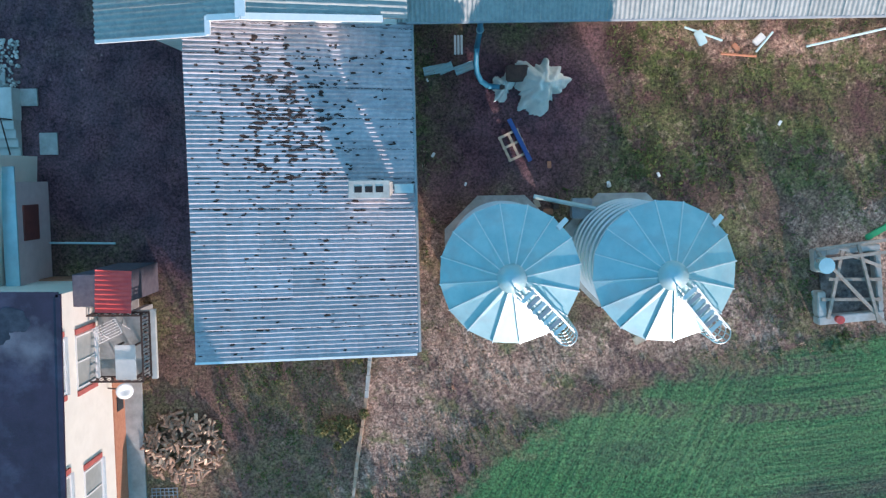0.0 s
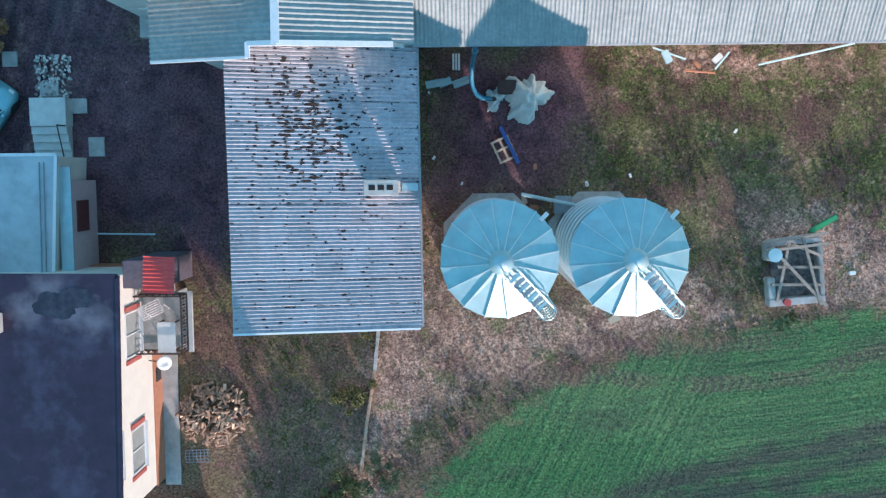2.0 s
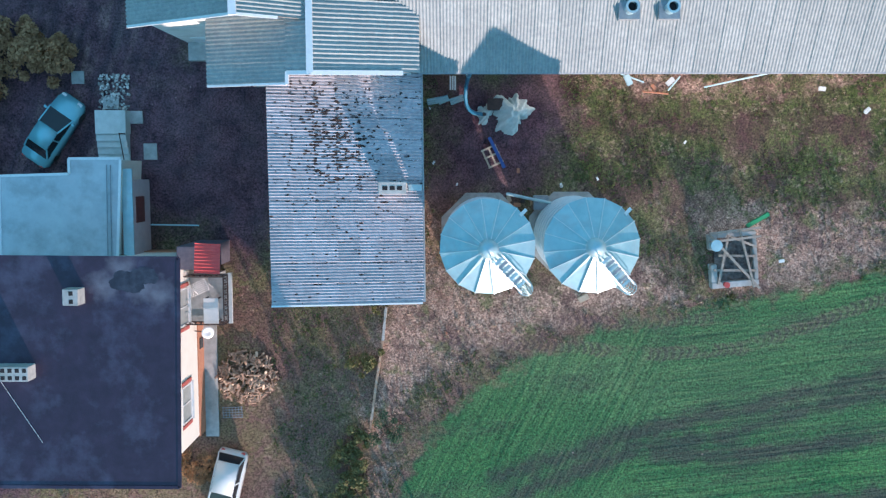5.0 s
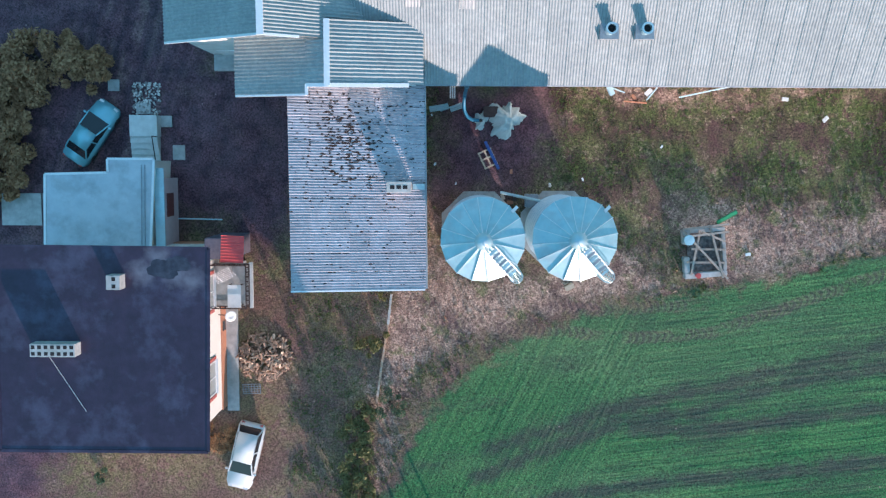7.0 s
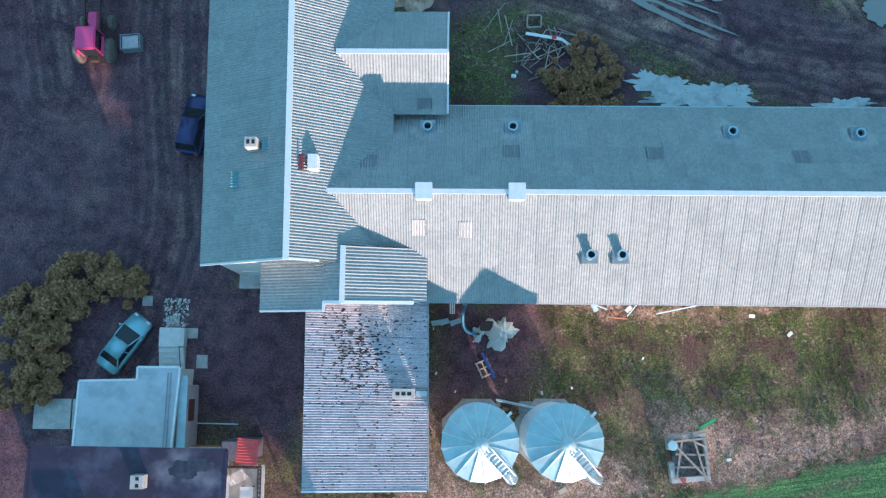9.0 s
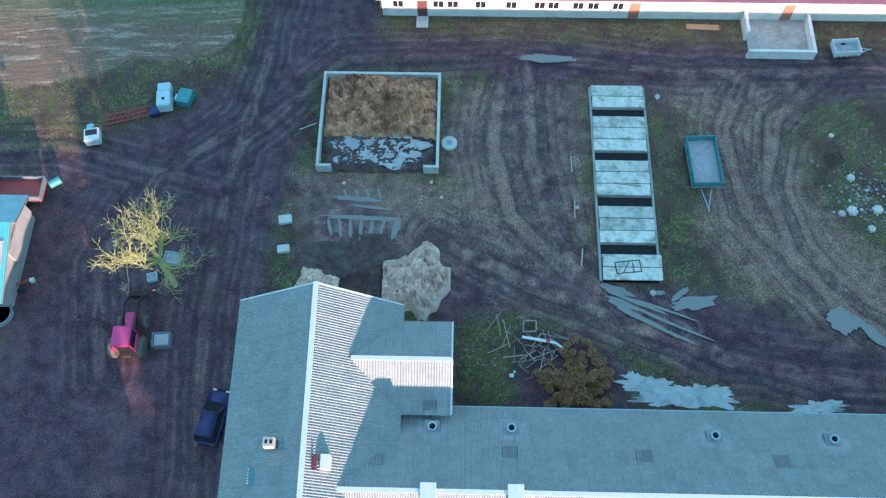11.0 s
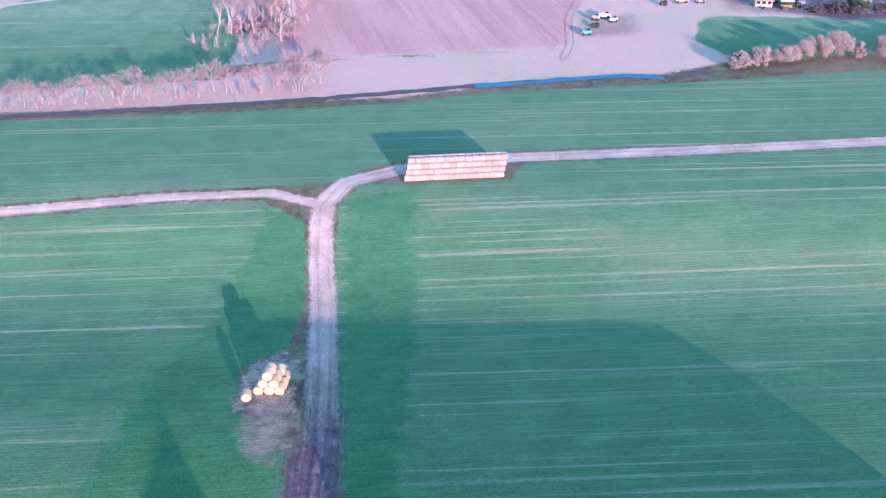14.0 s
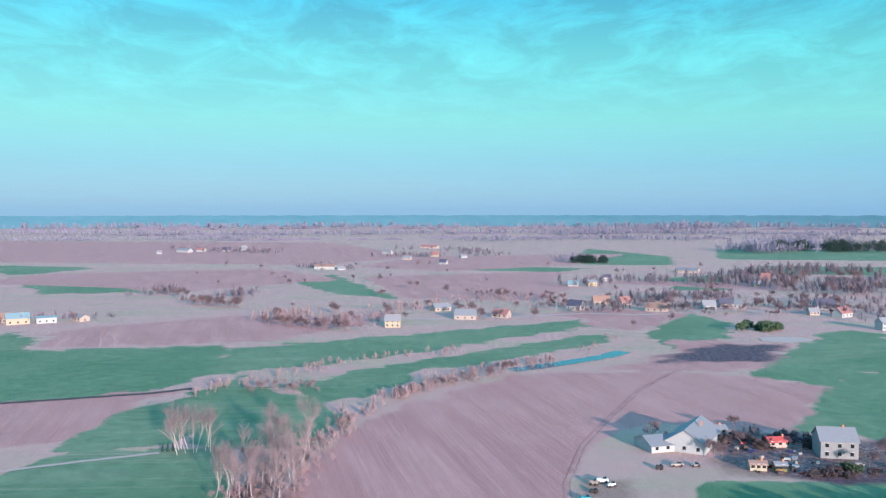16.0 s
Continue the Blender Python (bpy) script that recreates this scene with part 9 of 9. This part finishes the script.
village_house(-487, 1680, 26, ROOFRED, WALLWHITE, 4, 9, 'white farm with red roof')
village_house(-538, 1591, 14, ROOFGREY, WALLWHITE, 4, 7, 'white house on the far slope')
village_house(-443, 1698, 26, ROOFDARK, WALLWHITE, 4, 10, 'white house with dark roof')
village_house(-410, 1699, 20, ROOFGREY, WALLWHITE, 6, 13, 'tall white house')
village_house(-123.2, 1588, 26, ROOFGREY, WALLWHITE, 5, 9, 'white house on the far slope')
village_house(-77.8, 1409, 22, ROOFGREY, WALLBEIGE, 4, 8, 'grey-roofed farm')
village_house(-18, 1294, 18, ROOFDARK, WALLWHITE, 4, 9, 'white house with dark roof')
village_house(-34.8, 1494, 22, ROOFRED, WALLBEIGE, 5, 11, 'red-roofed house')
village_house(12.9, 1459, 18, ROOFGREY, WALLWHITE, 4, 7, 'small white hall')
village_house(-53.8, 1818, 60, ROOFRED, WALLBEIGE, 5, 9, 'long red-roofed hall')
village_house(-308, 614, 17, ROOFTEAL, WALLYELLOW, 4.5, 8, 'yellow farmhouse with teal roof')
village_house(-291, 621, 15, ROOFTEAL, WALLWHITE, 4, 5, 'white flat-roofed hall')
village_house(-271, 631, 14, ROOFGREY, WALLBEIGE, 3, 5, 'low beige barn')
village_house(-319, 621, 12, ROOFBROWN, WALLBEIGE, 3.5, 7, 'brown barn')
MACH = [(35.5, 242, 2.8, 1.6, 1.3, TEALPAINT, "green wagon"), (39.9, 256, 2.2, 1.5, 1.5, WOOD, "brown machine"), (42.7, 258, 3.6, 1.2, 1.4, STEEL_WHITE, "white machine"), (44.7, 254, 2.6, 0.9, 1.2, STEEL_WHITE, "white trailer frame"), (38.8, 249, 2.2, 1.4, 1.0, IRON, "dark harrow"), (68.7, 275, 4.2, 1.5, 1.0, WALLBEIGE, "white vehicle"), (62.6, 272, 2.2, 1.5, 1.2, IRON, "dark machine"), (74.4, 275, 3, 1.6, 0.8, WALLBEIGE, "pale trailer")]
for x, y, w, d, h, mat, lab in MACH:
    c = thing("farm_machine", lab + " standing in the meadow", "machine", pose(x, y, 0, 0, 0, rnd.uniform(-30, 30)))
    part("body", boxed(-w / 2, w / 2, -d / 2, d / 2, 0.45, h, 0.12), mat, c)
    part("cab", boxed(w * 0.05, w * 0.34, -d * 0.4, d * 0.4, h, h + 0.4, 0.08), GLASS, c)
    for xx in (-w * 0.32, w * 0.32):
        for yy in (-d / 2, d / 2):
            wheel(c, xx, yy, 0.42, 0.2, GALV)
for i in range(110):
    x, y = rnd.uniform(84, 132), rnd.uniform(267, 313)
    if (abs(x - 123) < 8 and abs(y - 289) < 8) or (x < 91 and y < 296):
        continue
    s = rnd.uniform(0.4, 1.2)
    c = thing("farmyard_junk", rnd.choice(("dark junk heaped in the farmyard", "pale junk standing in the farmyard")), "junk", pose(x, y, 0, 0, 0, rnd.uniform(0, 180)), "farmyard junk")
    part("piece", boxed(-s, s, -s * 0.6, s * 0.6, 0, s * rnd.uniform(0.5, 1.2), 0.06), rnd.choice((IRON, WOOD, GALV_DARK, CONCRETE, PAINT_NAVY, SCRUBDARK, IRON, RUSTRED)), c)
SPREAD = random.Random(55)
for i in range(120):
    zone_ = i % 5
    if zone_ < 2:
        x, y = SPREAD.uniform(70, 320), SPREAD.gauss(735, 45)
    elif zone_ == 2:
        x, y = SPREAD.uniform(-150, 60), SPREAD.gauss(655, 35)
    elif zone_ == 3:
        x, y = SPREAD.uniform(-330, 60), SPREAD.uniform(780, 1250)
    else:
        x, y = SPREAD.uniform(120, 520), SPREAD.uniform(800, 1250)
    plant("oak%d" % (i % 3), "", None, x, y, SPREAD.uniform(0.6, 1.25), SPREAD.uniform(0, 360), "field trees")
for x, y, h in ((79, 694, 9), (111.2, 700, 9), (183.7, 742, 12), (280, 723, 10)):
    c = thing("power_pole", "pale concrete power pole by the road", "pole", pose(x, y, 0))
    part("mast", bar(shape(), (0, 0, -0.2), (0, 0, h), 0.22, 8, 0.14), WALLWHITE, c)
    part("crossarm", beam(shape(), (-0.9, 0, h - 0.5), (0.9, 0, h - 0.5), 0.12, 0.12), WOOD, c)

# far woods carry the bluish distance haze in their own colour
WOODFAR_HAZE = material("far woodland tinted for haze", (0.10, 0.10, 0.145), (0.155, 0.145, 0.195), 0.02, 0.95, 0, 0)
WOODFAR2_HAZE = material("farthest woodland tinted blue for haze", (0.05, 0.15, 0.21), (0.07, 0.18, 0.24), 0.01, 0.95, 0, 0)


HAZEWOOD = material("far wood tinted bluish for haze", (0.17, 0.17, 0.23), (0.25, 0.24, 0.31), 0.02, 0.95, 0, 0)


# hedges, thickets and woods too far off to tell their trees apart
def far_growth(name, label, lines, mat, seed):
    """Twiggy growth along lines; each line: points, number of plants, half width, height."""
    rnd_ = random.Random(seed)
    verts, faces = [], []
    for pts, count, half, tall in lines:
        legs = [(Vector(a), Vector(b)) for a, b in zip(pts, pts[1:])]
        total = sum((b - a).length for a, b in legs)
        for _ in range(count):
            at_ = rnd_.random() * total
            for a, b in legs:
                if at_ <= (b - a).length:
                    break
                at_ -= (b - a).length
            c = a.lerp(b, min(1.0, at_ / (b - a).length))
            gap = noise.noise(Vector((c.x, c.y, seed)) * (0.9 / max(6.0, half * 3)))
            if gap < -0.28:
                continue
            cx, cy = c.x + rnd_.gauss(0, half), c.y + rnd_.gauss(0, half)
            h = tall * rnd_.uniform(0.45, 1.15) * (1 + 0.4 * gap)
            r = h * rnd_.uniform(0.3, 0.48)
            for _ in range(34):
                an, q = rnd_.uniform(0, 6.283), rnd_.random() ** 0.6
                z = h * rnd_.uniform(0.25, 1.0)
                k = math.sqrt(max(0.05, 1 - ((z / h - 0.55) / 0.5) ** 2)) * r * q
                p = Vector((cx + k * math.cos(an), cy + k * math.sin(an), z))
                root = Vector((cx + 0.25 * k * math.cos(an), cy + 0.25 * k * math.sin(an), z * 0.35 - 0.05))
                w = Vector((-math.sin(an), math.cos(an), rnd_.uniform(-0.4, 0.4))) * (0.022 * h)
                n_ = len(verts)
                verts += [root, p + w, p - w + Vector((0, 0, 0.05 * h))]
                faces.append((n_, n_ + 1, n_ + 2))
    me = bpy.data.meshes.new(name)
    me.from_pydata(verts, [], faces)
    me.materials.append(mat)
    return tagged(new(name, me), label, "thicket", "", "stuff")


far_growth("far_scrub", "pinkish bare scrub along the far field edges", [
    (((-108.6, 379), (-102, 402), (-83.5, 423), (-61, 458), (-33, 481), (-2, 491)), 130, 4.0, 3.6), (((-48, 291), (-39, 335), (-25.5, 373), (-1.7, 417), (27, 449), (51, 460)), 230, 3.0, 4.2),
    (((-58, 226), (-54, 250), (-52, 290)), 110, 6.0, 3.2), (((-104, 186), (-70, 192), (-38, 199)), 60, 2.2, 2.4), (((-145, 176), (-104, 186)), 30, 2.0, 2.2), (((-135, 634), (-115, 668), (-72, 615)), 110, 9.0, 7.0), (((-59, 634), (-28, 755), (41, 785), (73, 728)), 120, 10.0, 6.0), (((20, 432), (60, 470), (100, 560)), 70, 4.0, 2.6)], TWIG_PINK, 3)
far_growth("far_hedge", "grey-brown hedges and garden trees among the far houses", [
    (((300, 640), (380, 700), (460, 760)), 160, 20.0, 8.0), (((330, 850), (450, 900), (560, 980)), 260, 30.0, 12.0), (((148, 756), (185, 786), (227, 799), (267, 787), (305, 757), (353, 758)), 190, 14.0, 8.0), (((100, 690), (160, 715), (240, 735), (300, 700)), 120, 10.0, 7.0), (((287, 934), (386, 1086), (481, 1148), (528, 1087)), 240, 26.0, 12.0), (((-230, 783), (-194, 816)), 60, 9.0, 9.0), (((-293, 815), (-264, 850)), 40, 8.0, 8.0), (((-330, 612), (-260, 640)), 50, 7.0, 6.0),
    (((-119, 1751), (-6, 1751), (66, 1490)), 90, 22.0, 10.0), (((-572, 1752), (-470, 1692), (-343, 1610)), 90, 18.0, 10.0), (((-220, 1216), (-136, 1173)), 50, 10.0, 8.0), (((-114, 1489), (-30, 1489)), 50, 12.0, 9.0), (((120, 925), (200, 985), (330, 935)), 110, 16.0, 9.0), (((86, 300), (100, 312), (120, 307), (136, 296)), 60, 3.5, 3.4), (((68, 314), (74, 318)), 10, 1.5, 8.0)], TWIG_DUSK, 5)
far_growth("far_wood", "far-slope woods tinted bluish for haze", [
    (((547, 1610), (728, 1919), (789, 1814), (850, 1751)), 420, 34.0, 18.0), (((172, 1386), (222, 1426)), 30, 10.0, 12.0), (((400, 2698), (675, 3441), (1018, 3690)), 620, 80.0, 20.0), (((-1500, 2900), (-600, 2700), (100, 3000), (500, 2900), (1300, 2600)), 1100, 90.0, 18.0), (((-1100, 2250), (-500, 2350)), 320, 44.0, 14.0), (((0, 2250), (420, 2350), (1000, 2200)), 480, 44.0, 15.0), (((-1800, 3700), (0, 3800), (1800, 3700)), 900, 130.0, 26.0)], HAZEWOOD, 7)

# woods on the horizon, tinted blue-grey in place of haze
for k, (dist, low, high, mat, seed, a0, a1) in enumerate(((2350, 10, 17, WOODFAR_HAZE, 3, -16, -3), (2500, 8, 20, WOODFAR_HAZE, 9, -3, 22), (2900, 10, 22, WOODFAR_HAZE, 5, -28, 8), (3100, 10, 24, WOODFAR_HAZE, 6, 4, 30), (3700, 22, 34, WOODFAR_HAZE, 7, -34, 34), (4250, 40, 52, WOODFAR2_HAZE, 8, -50, 50), (4750, 60, 68, WOODFAR2_HAZE, 12, -180, 180))):
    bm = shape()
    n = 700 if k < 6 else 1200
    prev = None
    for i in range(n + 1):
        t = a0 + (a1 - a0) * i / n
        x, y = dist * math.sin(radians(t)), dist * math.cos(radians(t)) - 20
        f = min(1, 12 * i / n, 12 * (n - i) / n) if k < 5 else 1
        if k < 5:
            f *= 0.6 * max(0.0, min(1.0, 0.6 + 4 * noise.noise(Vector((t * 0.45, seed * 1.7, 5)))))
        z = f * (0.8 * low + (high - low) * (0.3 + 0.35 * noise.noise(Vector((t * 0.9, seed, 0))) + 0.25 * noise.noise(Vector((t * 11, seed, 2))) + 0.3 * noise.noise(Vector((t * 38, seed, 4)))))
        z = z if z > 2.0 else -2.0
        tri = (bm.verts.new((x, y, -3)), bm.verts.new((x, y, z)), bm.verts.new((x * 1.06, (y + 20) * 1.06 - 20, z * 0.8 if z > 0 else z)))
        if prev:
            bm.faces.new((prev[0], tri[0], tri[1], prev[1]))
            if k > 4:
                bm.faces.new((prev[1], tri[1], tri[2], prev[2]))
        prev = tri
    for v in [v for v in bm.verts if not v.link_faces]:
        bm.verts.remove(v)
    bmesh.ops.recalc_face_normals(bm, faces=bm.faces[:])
    tagged(part("distant_woods", bm, mat), "horizon woodland tinted blue-grey for haze", "backdrop", "", "structure")
